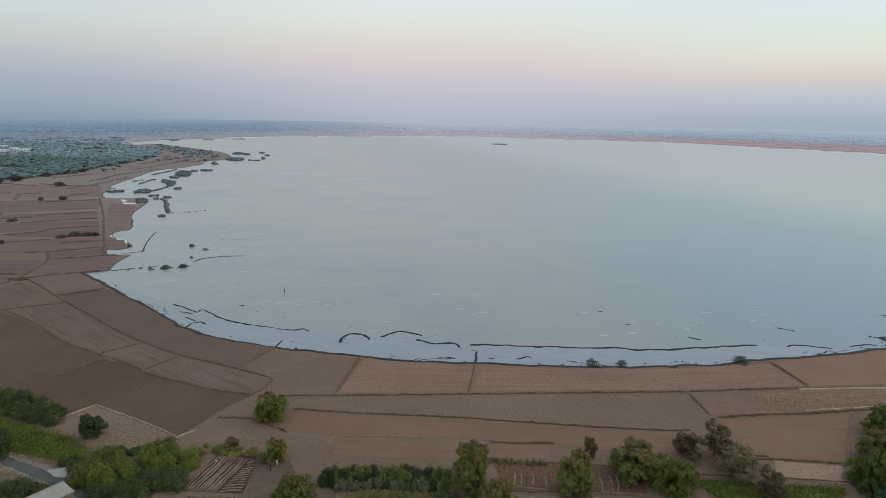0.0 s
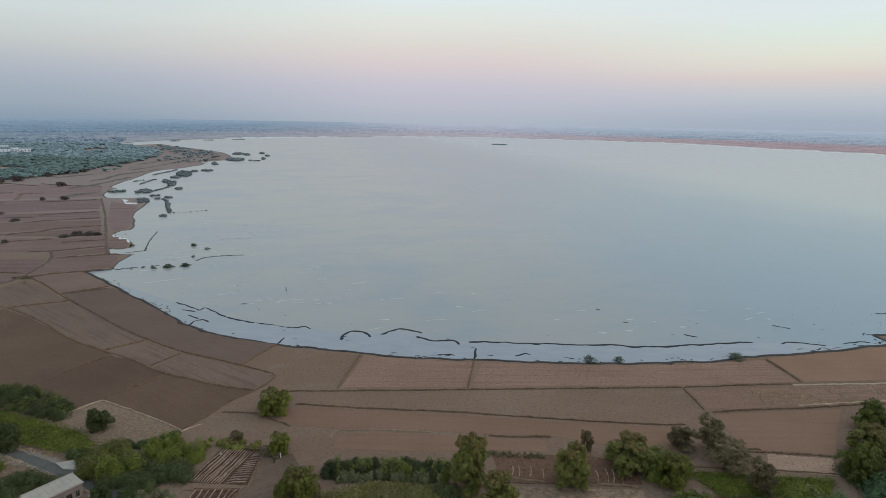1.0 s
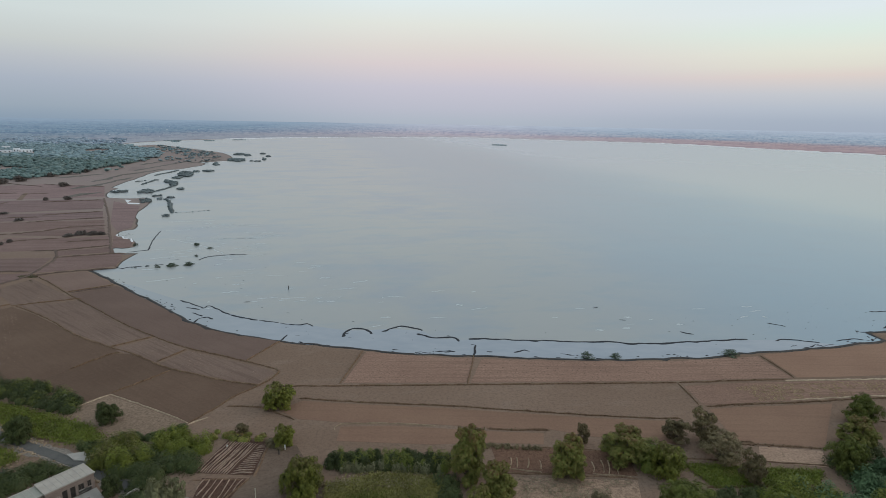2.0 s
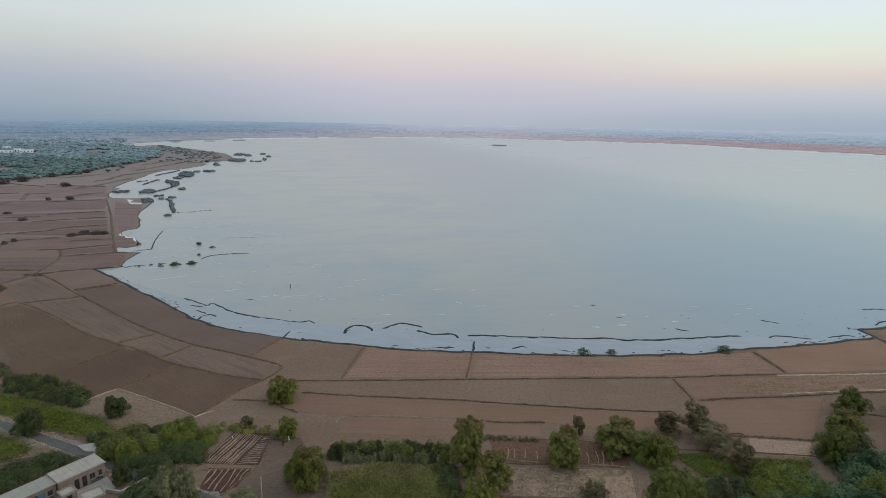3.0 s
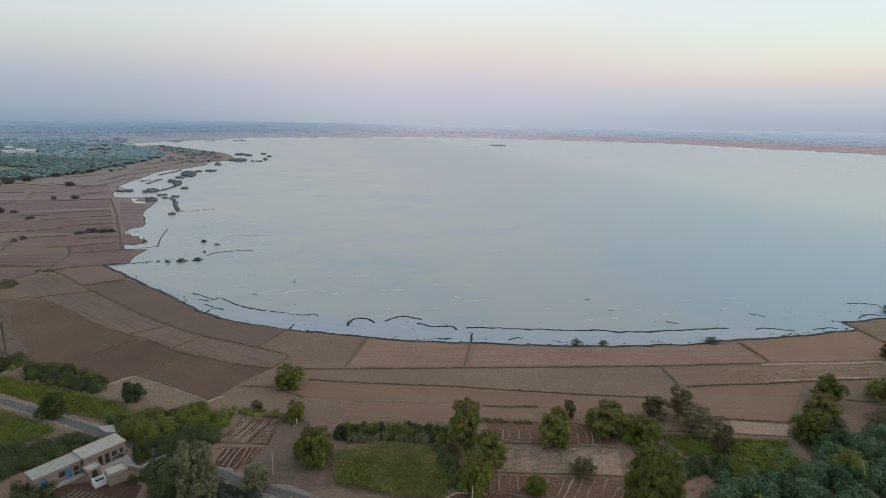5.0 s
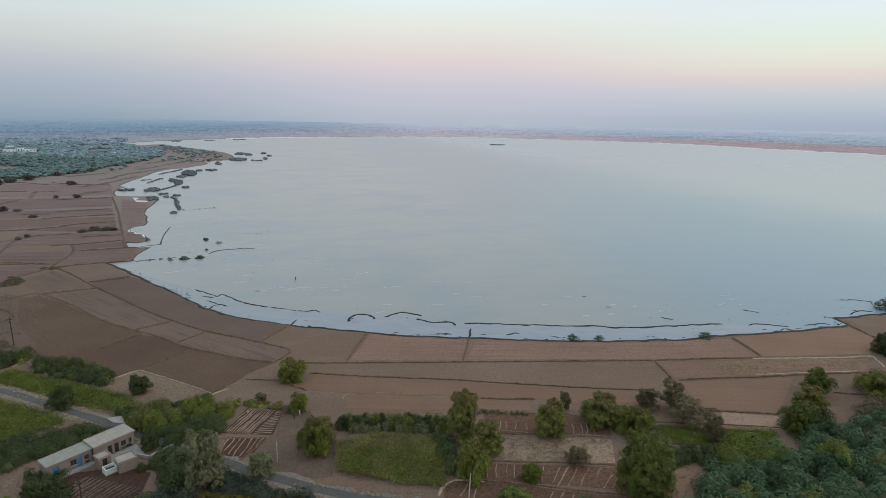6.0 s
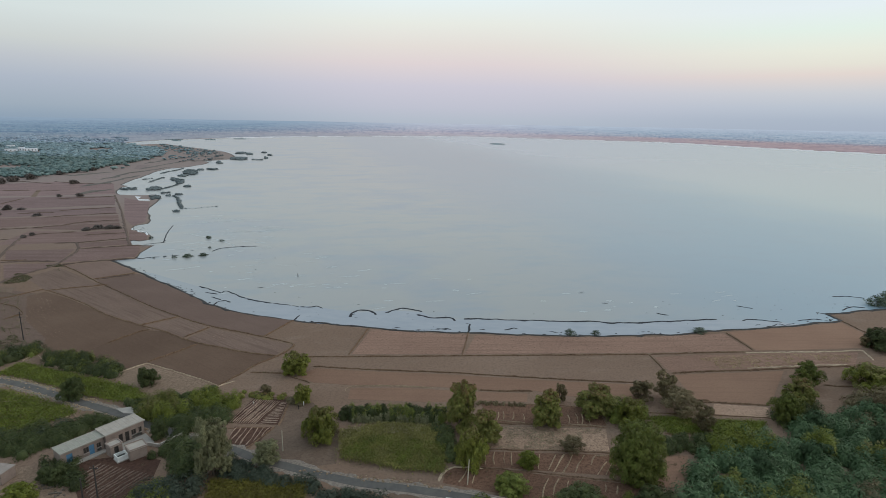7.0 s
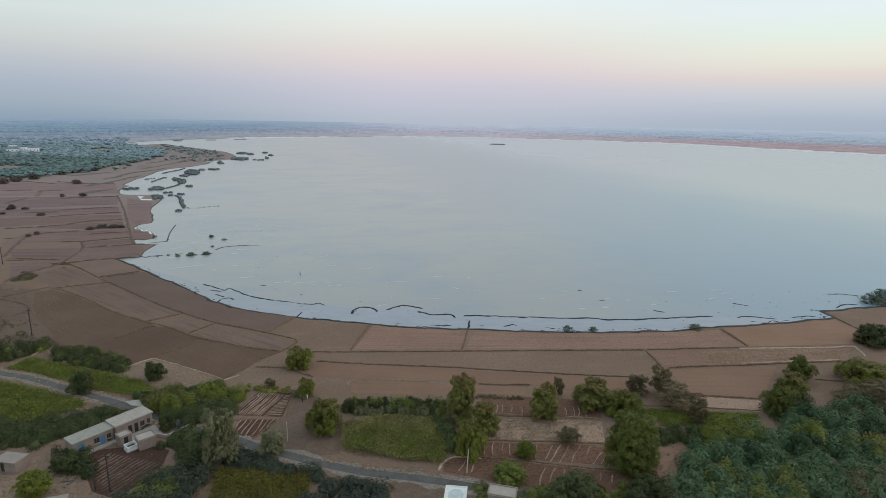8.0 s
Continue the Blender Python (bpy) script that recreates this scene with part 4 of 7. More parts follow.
for k, line in enumerate(BANKS):
    wide = 0.5 if k in (1, 11) else 0.32
    tagged(ribbon("field_bund", line, wide, 0.3, EARTH_BUND, step=0.8, rough=0.6), "low grassy earth bank between ploughed fields", "earth bank", "field banks")
for line in FAR_BANKS:
    tagged(ribbon("field_bund", line, 0.8, 0.45, BANK_FAR, step=2.0, rough=0.7), "low grassy earth bank between ploughed fields", "earth bank", "field banks")
for line in FIELD_TRACKS:
    tagged(ribbon("field_track", line, 1.5, 0.3, BANK_FAR, step=2.5, rough=0.5), "worn weedy track between bare fields", "track", "field tracks")
for line in FAR_BANKS_N:
    tagged(ribbon("field_bund", line, 5.0, 0.8, SPIT_EARTH, step=8, rough=0.9), "low scrubby earth bank on the far shore", "earth bank", "far banks")
for k, (line, wide) in enumerate((([(-75.7, 112.7), (-68.2, 109.1), (-60.7, 105.4), (-52.7, 101.0)], 0.3), ([(-49.5, 103.4), (-52.3, 100.4), (-53.5, 99.0), (-56.1, 96.4)], 0.26),
                   ([(-75.7, 112.7), (-79.1, 107.7), (-81.0, 104.6)], 0.26), ([(-21.8, 99.3), (-20.9, 101.5), (-10.5, 102.2), (-0.8, 101.6)], 0.26),
                   ([(86.9, 126.1), (100, 127), (113.2, 128), (121.6, 129.2), (121.6, 126.7), (120.4, 122.3)], 0.62), ([(82, 115.6), (96, 117.6), (111, 119.2)], 0.42),
                   ([(0.5, 65.8), (0.9, 67.8), (2.2, 69.3), (3.5, 70.0), (8.8, 69.9)], 0.5))):
    tagged(ribbon("water_channel_bank", line, wide, 0.22, PALE_DUST if k in (0, 1, 2, 4, 5, 6) else PALE_BUND, step=0.8, rough=0.6), "pale dry earth edge of an irrigation channel", "earth bank", "channel banks")

tagged(ribbon("water_channel_bank", [(-108.2, 112.9), (-106.3, 115.6), (-101.1, 112.4), (-96.5, 109.4)], 0.5, 0.3, PALE_BUND, step=0.8, rough=0.7), "pale stony bank beside the crop", "earth bank", "channel banks")
tagged(ribbon("water_channel_bank", [(-89.0, 105.0), (-84.4, 106.8), (-81.0, 104.9)], 0.5, 0.3, PALE_BUND, step=0.8, rough=0.7), "pale stony bank beside the crop", "earth bank", "channel banks")
tagged(ribbon("water_channel_bank", [(-98.4, 89.6), (-94.8, 91.6), (-91.7, 93.6)], 0.5, 0.3, PALE_BUND, step=0.8, rough=0.7), "pale stony bank beside the crop", "earth bank", "channel banks")
tagged(ribbon("water_channel_bank", [(-79.5, 87.9), (-77.6, 89.8), (-76.1, 88.8)], 0.5, 0.3, PALE_BUND, step=0.8, rough=0.7), "pale stony bank beside the crop", "earth bank", "channel banks")
# ---- road ----
ROAD = [(-125, 106), (-108.2, 102.3), (-99.7, 100.1), (-86.5, 94.7), (-76.0, 90.4), (-66.8, 86.4), (-56.3, 81.3), (-47.4, 77.2), (-39.6, 74.7), (-34.2, 71.9),
        (-28.2, 69.8), (-21.2, 67.3), (-12.5, 64.8), (-5.2, 63.7), (2.9, 62.1), (8.8, 60.6), (18.3, 58.4), (45, 52)]


def strip(name, points, width, z, mat, step=2.0, wobble=0.0):
    line = curve_through(points, step)
    way = np.gradient(line, axis=0)
    way /= np.hypot(way[:, 0], way[:, 1])[:, None]
    verts, faces = [], []
    for k, (p, w) in enumerate(zip(line, way)):
        s = np.array([w[1], -w[0]])
        for side in (-1, 1):
            q = p + s * side * width / 2 * (1 + wobble * noise.noise((p[0] * 0.5, p[1] * 0.5, side)))
            verts += [(q[0], q[1], z), (q[0] + s[0] * side * 0.15, q[1] + s[1] * side * 0.15, -0.02)]
        if k:
            a, b = 4 * (k - 1), 4 * k
            faces += [(a, a + 2, b + 2, b), (a + 1, a, b, b + 1), (a + 2, a + 3, b + 3, b + 2)]
    return mesh_object(name, verts, faces, mat)


tagged(strip("verge", ROAD, 3.7, 0.035, VERGE, 0.9, 0.6), "pale dusty verge beside the lane", "verge", kind="structure")
tagged(strip("road", ROAD, 1.9, 0.06, ASPHALT, 2.0, 0.06), "narrow worn grey asphalt lane", "road", kind="structure")

# ---- plants ----


def tube(verts, faces, a, b, ra, rb, sides=6):
    a, b = Vector(a), Vector(b)
    q = (b - a).to_track_quat("Z", "Y")
    k = len(verts)
    for c, r in ((a, ra), (b, rb)):
        for s in range(sides):
            u = 2 * math.pi * s / sides
            verts.append(tuple(c + q @ Vector((r * math.cos(u), r * math.sin(u), 0))))
    for s in range(sides):
        t = (s + 1) % sides
        faces.append((k + s, k + t, k + sides + t, k + sides + s))


def make_tree(seed, height, radius, mat, label, lobes=10, leaves=3500, leaf=0.42, low=0.22, hang=0.0, tuft=1.0, name="tree", round_top=1.0):
    """A tapered trunk, limbs to each mass of leaves, and a crown of many leaves with gaps."""
    rng = np.random.default_rng(seed)
    thing = new(name)
    verts, faces = [], []
    fork = height * (low + 0.05)
    girth = 0.035 * height
    bend = (rng.normal() * 0.15, rng.normal() * 0.15, fork)
    tube(verts, faces, (0, 0, -0.1), (bend[0] * 0.5, bend[1] * 0.5, fork * 0.5), girth * 1.25, girth)
    tube(verts, faces, (bend[0] * 0.5, bend[1] * 0.5, fork * 0.5), bend, girth, girth * 0.8)
    pts, nrm = [], []
    masses = []
    for k in range(lobes):
        u = (k + 0.5) / lobes
        z = height * (low + (0.93 - low) * (0.05 + 0.86 * u))
        shape = math.sin(math.pi * min(1, 0.34 + 0.54 * u)) ** (0.8 * round_top)
        r = radius * 0.66 * shape * rng.uniform(0.5, 1.15)
        a = k * 2.399 + rng.uniform(-0.5, 0.5)
        size = np.array([1, 1, 0.72]) * radius * rng.uniform(0.30, 0.46)
        c = np.array([r * math.cos(a), r * math.sin(a), min(z, height - size[2] * 0.8)])
        c[2] = max(c[2], size[2] * (0.75 if low > 0 else 0.15))
        masses.append((c, size))
        mid = tuple(np.array(bend) * 0.45 + c * 0.55 + [0, 0, -0.08 * height * rng.random()])
        tube(verts, faces, bend, mid, girth * 0.5, girth * 0.3, 5)
        tube(verts, faces, mid, tuple(c), girth * 0.3, girth * 0.1, 5)
    share = np.array([s[0] ** 2 for _, s in masses])
    for (c, s), m in zip(masses, (share / share.sum() * leaves * 2.0).astype(int)):
        # each mass is a handful of tufts with dark gaps between them
        tufts = max(6, int(20 * tuft))
        way = rng.normal(size=(tufts, 3)) + [0, 0, 0.35]
        way /= np.linalg.norm(way, axis=1)[:, None]
        heart = c + way * s * rng.uniform(0.55, 1.05, (tufts, 1))
        size = s * rng.uniform(0.26, 0.50, (tufts, 1))
        pick = rng.integers(0, tufts, m)
        d = rng.normal(size=(m, 3)) + way[pick] * 0.7 + [0, 0, 0.3]
        d /= np.linalg.norm(d, axis=1)[:, None]
        at = heart[pick] + d * size[pick] * rng.uniform(0.6, 1.15, (m, 1))
        at[:, 2] -= rng.random(m) ** 2 * size[pick, 2] * 0.7      # sprays droop at their ends
        pts.append(at)
        nrm.append(d + rng.normal(size=(m, 3)) * 0.22 + [0, 0, 0.3])
    pts, nrm = np.vstack(pts), np.vstack(nrm)
    keep = pts[:, 2] > (0.12 if low > 0 else 0.0)
    mesh_object("trunk", verts, faces, BARK, thing, True)
    crown = leaf_mesh("crown", pts[keep], nrm[keep], leaf * 1.2, leaf * 0.27, mat, rng, hang + 1.3,
                      ([c for c, _ in masses], [m * 0.38 for _, m in masses]))
    crown.parent = thing
    thing["size"] = (height, radius)
    return tagged(thing, label, "tree" if name == "tree" else "shrub")


KINDS = {}


def plant(kind, x, y, height, radius, turn=None, z=0.0):
    """One plant of a kind, scaled to its own height and spread."""
    make, used = KINDS[kind]
    thing = make
    h, r = thing["size"]
    turn = (x * 37 + y * 61) % 360 if turn is None else turn
    if used[0]:
        thing = copy_thing(make, pose(x, y, z, 0, 0, turn))
    else:
        thing.matrix_basis = pose(x, y, z, 0, 0, turn)
    used[0] += 1
    thing.scale = (radius / r, radius / r, height / h)
    return thing


def kind(key, *args, **kw):
    KINDS[key] = (make_tree(*args, **kw), [0])


kind("round", 11, 6.0, 4.0, LEAF_GREEN, "bushy mid-green broadleaf tree on the field edge", 13, 6500, 0.42, 0.03)
kind("olive", 12, 6.5, 4.0, LEAF_OLIVE, "spreading olive-green tree with browning tips", 14, 6500, 0.42, 0.05)
kind("tall_red", 14, 9.5, 3.5, LEAF_RED, "tall green tree with reddish young leaves", 17, 8500, 0.44, 0.03)
kind("big", 15, 12.0, 5.3, LEAF_OLIVE, "large dense olive-green tree beside the garden plots", 28, 17000, 0.46, 0.02)
kind("dark", 16, 5.5, 4.0, LEAF_DARK, "low dark green bushy tree", 14, 6200, 0.42, 0.02)
kind("red", 17, 5.5, 2.2, LEAF_BROWN, "small tree with reddish-brown young leaves", 10, 2800, 0.34, 0.08)
kind("bare", 18, 6.0, 3.0, LEAF_GREY, "thin grey half-bare tree", 12, 4600, 0.28, 0.10)
kind("willow", 19, 11.0, 4.6, LEAF_WILLOW, "pale grey-green tree with feathery drooping foliage", 20, 12000, 0.42, 0.06, 1.6)
kind("yellow", 20, 5.0, 3.2, LEAF_YELLOW, "yellow-green leafy tree near the houses", 13, 5200, 0.38, 0.04)
kind("teal", 23, 3.4, 2.6, LEAF_TEAL, "rank blue-green shrub in the thicket", 11, 2800, 0.42, 0.02, 0.5, name="shrub")
kind("dull", 26, 2.4, 2.4, LEAF_DULL, "low dull brown shrub on a field bank", 10, 1500, 0.4, 0.02, name="shrub")
kind("wade", 24, 2.4, 2.0, LEAF_WADE, "grey half-drowned shrub standing in the lake", 9, 900, 0.26, -0.15, name="shrub")
kind("wade_dark", 25, 3.5, 3.4, LEAF_WADE, "dark half-drowned shrub standing in the lake", 10, 1500, 0.45, -0.3, name="shrub")

TREES = [
    ("round", -35.8, 108.5, 5.7, 3.8), ("dark", -69.2, 100.4, 4.4, 2.5), ("red", -39.8, 96.6, 2.7, 1.6), ("round", -30.5, 93.7, 4.4, 2.2),
    ("tall_red", 5.2, 83.6, 11.6, 3.3), ("tall_red", 9.7, 78.6, 7.4, 3.0), ("round", 6.5, 70.3, 8.1, 3.3), ("tall_red", 23.2, 85.5, 8.6, 3.2),
    ("red", 28.1, 95.5, 4.9, 1.5), ("tall_red", 35.0, 90.5, 7.2, 4.2), ("round", 41.3, 86.2, 6.5, 3.6), ("big", 36.4, 66.9, 12.0, 5.2),
    ("red", 47.7, 97.2, 5.2, 2.9), ("red", 52.6, 97.3, 7.4, 2.9), ("bare", 53.4, 91.3, 6.2, 4.2), ("red", 55.3, 83.8, 6.8, 2.4),
]
TREES_EAST = [
    ("olive", 91.1, 105.6, 6.0, 3.8), ("tall_red", 83.5, 96.4, 6.8, 3.4), ("olive", 75.6, 88.0, 6.8, 3.6), ("dark", 128.8, 131.1, 5.9, 5.0), ("red", 126.6, 132.4, 3.4, 2.4),
    ("round", 107.3, 105.0, 6.3, 6.3), ("bare", 100.1, 92.1, 7.2, 5.3), ("bare", 26.8, 76.1, 3.2, 2.5), ("yellow", 17.1, 70.6, 3.1, 2.1),
    ("olive", 13.0, 62.9, 3.4, 3.4), ("dark", 24.0, 58.1, 4.0, 5.0), ("dark", 36.1, 57.0, 4.4, 5.2), ("wade", 159.5, 172.0, 3.4, 4.4), ("wade", 164.5, 174.0, 4.8, 4.6),
    ("wade", 39.9, 138.4, 1.5, 2.0), ("wade", 47.8, 138.8, 1.1, 1.7), ("wade", 81.0, 142.1, 1.3, 2.6),
]
TREES_WEST = [
    ("round", -23.0, 78.6, 7.6, 3.8), ("willow", -39.8, 66.8, 11.5, 3.4), ("willow", -31.4, 70.3, 4.8, 2.5), ("dark", -55.5, 78.4, 3.0, 1.8),
    ("yellow", -67.0, 56.8, 4.6, 3.0), ("dark", -66.8, 64.2, 2.8, 2.7), ("dark", -82.2, 93.7, 4.8, 2.8),
]
SHRUBS_EAST = [("teal", 79.0, 84.0, 4.2, 3.0), 
               ("teal", 95.0, 88.0, 4.4, 3.2), ("teal", 88.0, 78.0, 4.6, 3.2), ("teal", 72.0, 72.0, 4.6, 3.0), ("teal", 60.0, 69.0, 4.4, 2.9)]
TREES_EAST = TREES_EAST + SHRUBS_EAST
for row in TREES + TREES_EAST + TREES_WEST:
    plant(*row)


def thicket(name, outline, masses, size, tall, mat, leaves, leaf, seed, label, hang=0.9, slim=0.26):
    """A tangle of shrubs that grow into one another."""
    rng = np.random.default_rng(seed)
    at = scatter(outline, masses, rng)
    pts, nrm, mids, cores = [], [], [], []
    each = leaves // masses
    for x, y in at:
        r = size * rng.uniform(0.6, 1.3)
        h = tall * rng.uniform(0.6, 1.15)
        d = rng.normal(size=(each, 3))
        d[:, 2] = np.abs(d[:, 2])
        d /= np.linalg.norm(d, axis=1)[:, None]
        k = rng.uniform(0.75, 1.1, (each, 1))
        p = d * k * [r, r, h] + [x, y, 0.05]
        pts.append(p)
        mids.append((x, y, 0.0))
        cores.append((r * 0.68, r * 0.68, h * 0.68))
        nrm.append(d + rng.normal(size=(each, 3)) * 0.3 + [0, 0, 0.3])
    ob = leaf_mesh(name, np.vstack(pts), np.vstack(nrm), leaf * 1.3, leaf * 1.3 * slim, mat, rng, hang, (mids, cores))
    return tagged(ob, label, name.replace("_", " "), kind="stuff")


def crop(outline, count, tall, mat, seed, label):
    rng = np.random.default_rng(seed)
    at = scatter(outline, count, rng)
    patch = np.array([0.75 + 0.5 * noise.noise((x * 0.25, y * 0.25, seed)) for x, y in at])
    z = tall * patch * rng.uniform(0.3, 1.0, count)
    at[:, 1] = np.round((at[:, 1] + 0.04 * at[:, 0]) / 0.7) * 0.7 - 0.04 * at[:, 0]     # sown in rows
    at += rng.normal(size=at.shape) * rng.choice([0.16, 0.7], (count, 1), p=[0.7, 0.3])
    n = rng.normal(size=(count, 3)) * 0.8 + [0, -0.3, 0.9]
    ob = leaf_mesh("crop", np.column_stack([at, z]), n, 0.44, 0.13, mat, rng, 1.2)
    return tagged(ob, label, "crop", kind="stuff")


CROP_A = [(-108.5, 104.9), (-106.7, 111.0), (-99.0, 108.4), (-72.1, 99.0), (-66.0, 94.5), (-68.4, 91.6), (-79.7, 94.6), (-99.2, 102.6)]
CROP_B = [(-114, 99.5), (-103.6, 97.4), (-93.8, 94.4), (-79.4, 88.8), (-77.3, 86.8), (-81.5, 81.5), (-86.5, 78.5), (-95, 77)]
CROP_C = [(-19.8, 81.3), (-10.2, 84.4), (2.0, 82.8), (1.4, 68.0), (-7.5, 69.0), (-14.0, 70.8), (-18.0, 72.0)]
CROP_D = [(-39.6, 64.7), (-31.0, 65.0), (-22.4, 64.2), (-21.6, 55.0), (-36.5, 52)]
CROP_E = [(45.8, 89.3), (59.9, 88.2), (71.1, 87.9), (67.6, 83.7), (48.3, 82.6)]
crop(CROP_A, 20000, 0.8, CROP, 1, "green leafy crop by the lane")
crop(CROP_B, 24000, 0.8, CROP, 2, "green leafy crop with pale tops")
crop(CROP_C, 24000, 1.25, CROP_DRY, 3, "ripening yellow-green grain crop")
crop([(-18.6, 77), (-8, 79), (1.5, 77), (1.3, 68), (-7.5, 69), (-17.5, 72)], 7000, 1.45, CROP, 6, "taller green grain crop")
crop(CROP_D, 15000, 1.0, CROP_RIPE, 4, "yellow-brown standing crop")
crop(CROP_E, 12000, 0.6, CROP, 5, "short green crop")
crop([(46, 89), (71, 87.9), (70, 86.5), (47, 86)], 2500, 0.5, CROP_DRY, 7, "dry edge of the green crop")
crop([(-19.8, 81.3), (-10.2, 84.4), (2.0, 82.8), (2, 80.5), (-10, 81), (-19, 78.5)], 6000, 0.7, STRAW, 8, "dry brownish grass above the crop")

thicket("thicket", [(52, 77), (58, 80), (70, 83), (86, 89), (102, 96), (122, 104), (122, 82), (95, 62), (80, 46), (37, 48), (39, 58), (43.5, 63.5), (47.5, 69)], 520, 2.1, 3.3, LEAF_TEAL, 165000, 0.54, 31,
        "dense blue-green scrub thicket")
thicket("thicket", [(53.5, 75), (65, 75.5), (68, 80.5), (57, 81)], 26, 2.0, 4.0, LEAF_YELLOW, 11000, 0.4, 32, "yellow-green scrub in the thicket")
thicket("thicket", [(70, 76), (76, 79), (79, 76), (73, 72)], 10, 1.8, 4.4, LEAF_YELLOW, 4000, 0.4, 47, "yellow-green scrub in the thicket")
thicket("thicket", [(46, 58), (52, 57.5), (57, 66), (50.5, 66)], 14, 1.6, 3.2, LEAF_OLIVE, 4500, 0.45, 46, "olive scrub in the hollow of the thicket")
thicket("thicket", [(80, 74), (92, 80), (98, 76), (88, 68)], 20, 1.8, 4.2, LEAF_GREEN, 6000, 0.42, 43, "mid-green scrub in the thicket")
thicket("thicket", [(56, 62), (64, 64), (62, 54), (52, 54)], 18, 1.8, 3.9, LEAF_OLIVE, 5000, 0.42, 44, "olive scrub in the thicket")
thicket("thicket", [(66, 60), (80, 66), (84, 58), (70, 52)], 20, 2.0, 3.9, LEAF_GREY, 5000, 0.4, 45, "grey-brown dry scrub in the thicket")
REEDS = [(-21, 86), (-19.5, 88.5), (-10, 89.5), (1.5, 88.5), (2, 85.5), (-10, 86)]
thicket("reed_hedge", REEDS, 90, 1.0, 2.3, LEAF_DARK, 12000, 0.75, 33, "tall dark green reed hedge behind the crop", 2.2, 0.16)
thicket("reed_hedge", REEDS, 60, 0.9, 2.8, LEAF_OLIVE, 6000, 0.6, 133, "olive reed tops with brown tips", 2.2, 0.16)
thicket("reed_hedge", [(-18, 85.8), (-9, 86.5), (1, 86), (1, 85), (-9, 85.4), (-18, 84.8)], 70, 0.4, 1.7, LEAF_WILLOW, 2600, 0.8, 136, "pale arching reed blades", 1.5, 0.1)
thicket("thicket", [(-27, 84.5), (-22, 87), (-20, 82), (-22, 79), (-26, 80)], 14, 1.2, 1.9, LEAF_GREY, 3600, 0.34, 137, "grey-brown dry scrub round the tree")
thicket("thicket", [(-34, 96), (-29, 95), (-29, 91.5), (-33, 92)], 6, 0.8, 1.0, LEAF_GREY, 1400, 0.3, 138, "grey scrub round the small tree")
thicket("hedge", [(-58, 92), (-53, 96), (-46, 95), (-44.5, 91), (-48, 88), (-56, 88.5)], 26, 1.5, 2.6, LEAF_YELLOW, 12000, 0.34, 34, "yellow-green shrub hedge")
thicket("hedge", [(-65, 89), (-63, 93), (-57, 93.5), (-54, 89), (-58, 84), (-63, 85)], 26, 1.8, 3.2, LEAF_GREEN, 11000, 0.36, 35, "bushy mid-green shrub hedge")
thicket("hedge", [(-57, 90), (-46, 89), (-44.5, 84), (-50, 80), (-58, 82)], 34, 1.8, 2.6, LEAF_DARK, 17000, 0.3, 134, "dark green shrub hedge")
thicket("hedge", [(-60, 88), (-55, 89), (-53, 85), (-58, 83)], 8, 1.5, 3.8, LEAF_YELLOW, 4000, 0.36, 135, "yellow-green shrub in the hedge")
thicket("thicket", [(-49, 77), (-44, 76), (-42, 68), (-44, 64), (-46.5, 66), (-48.5, 71)], 28, 1.9, 3.0, LEAF_DARK, 8000, 0.42, 36, "dark green shrubs beside the house")
thicket("thicket", [(-50, 64), (-42, 65), (-40, 58), (-42, 50), (-52, 52)], 40, 2.0, 2.8, LEAF_SLATE, 9000, 0.45, 37, "slate-green shrubs below the lane")
thicket("thicket", [(-38, 71), (-30, 67.5), (-20, 64.5), (-20, 62.5), (-38, 66)], 30, 1.3, 1.6, LEAF_SLATE, 7000, 0.4, 38, "blue-green roadside shrubs")
thicket("thicket", [(-21, 63.5), (-9, 61), (-9, 50), (-22, 50)], 50, 1.6, 2.0, LEAF_SLATE, 12000, 0.45, 39, "blue-green roadside shrubs")
thicket("hedge", [(-98, 76), (-86, 77), (-78, 82), (-71, 84), (-71, 77), (-78, 73), (-92, 69)], 80, 1.7, 2.2, LEAF_DARK, 22000, 0.3, 40, "dark green shrub hedge along the crop")
thicket("hedge", [(-103, 117), (-92, 115), (-78, 108), (-80, 103.5), (-92, 107), (-104, 113)], 60, 1.7, 2.4, LEAF_DARK, 18000, 0.3, 41, "dark green shrub hedge along the crop")
thicket("hedge", [(-122, 118), (-110, 122), (-105, 114), (-114, 108), (-125, 108)], 40, 1.8, 2.6, LEAF_DARK, 13000, 0.3, 42, "dark green shrub hedge by the track")

thicket("hedge", [(-79.8, 74.3), (-76.6, 79.7), (-72.4, 86.4), (-65.2, 82.8), (-70.2, 80.8), (-73.9, 74.2), (-76.7, 70.2)], 46, 1.5, 1.8, LEAF_DARK, 14000, 0.3, 140, "dark green scrub behind the house")
thicket("hedge", [(-69.0, 91.2), (-63.4, 93.3), (-59.8, 88.6), (-64.4, 88.2)], 14, 1.2, 1.5, LEAF_DARK, 3000, 0.4, 141, "dark green scrub by the lane")
thicket("thicket", [(-51.0, 61.5), (-47.9, 64.5), (-42.7, 57.0), (-51.3, 54.6)], 30, 1.6, 1.9, LEAF_OLIVE, 7000, 0.4, 142, "olive-brown scrub below the ploughed bed")
thicket("thicket", [(-53.0, 82.3), (-50.5, 82.3), (-49.0, 71.5), (-53.5, 71.5), (-52.0, 75.5)], 22, 1.1, 1.5, LEAF_DARK, 5000, 0.4, 143, "dark green scrub by the courtyard")
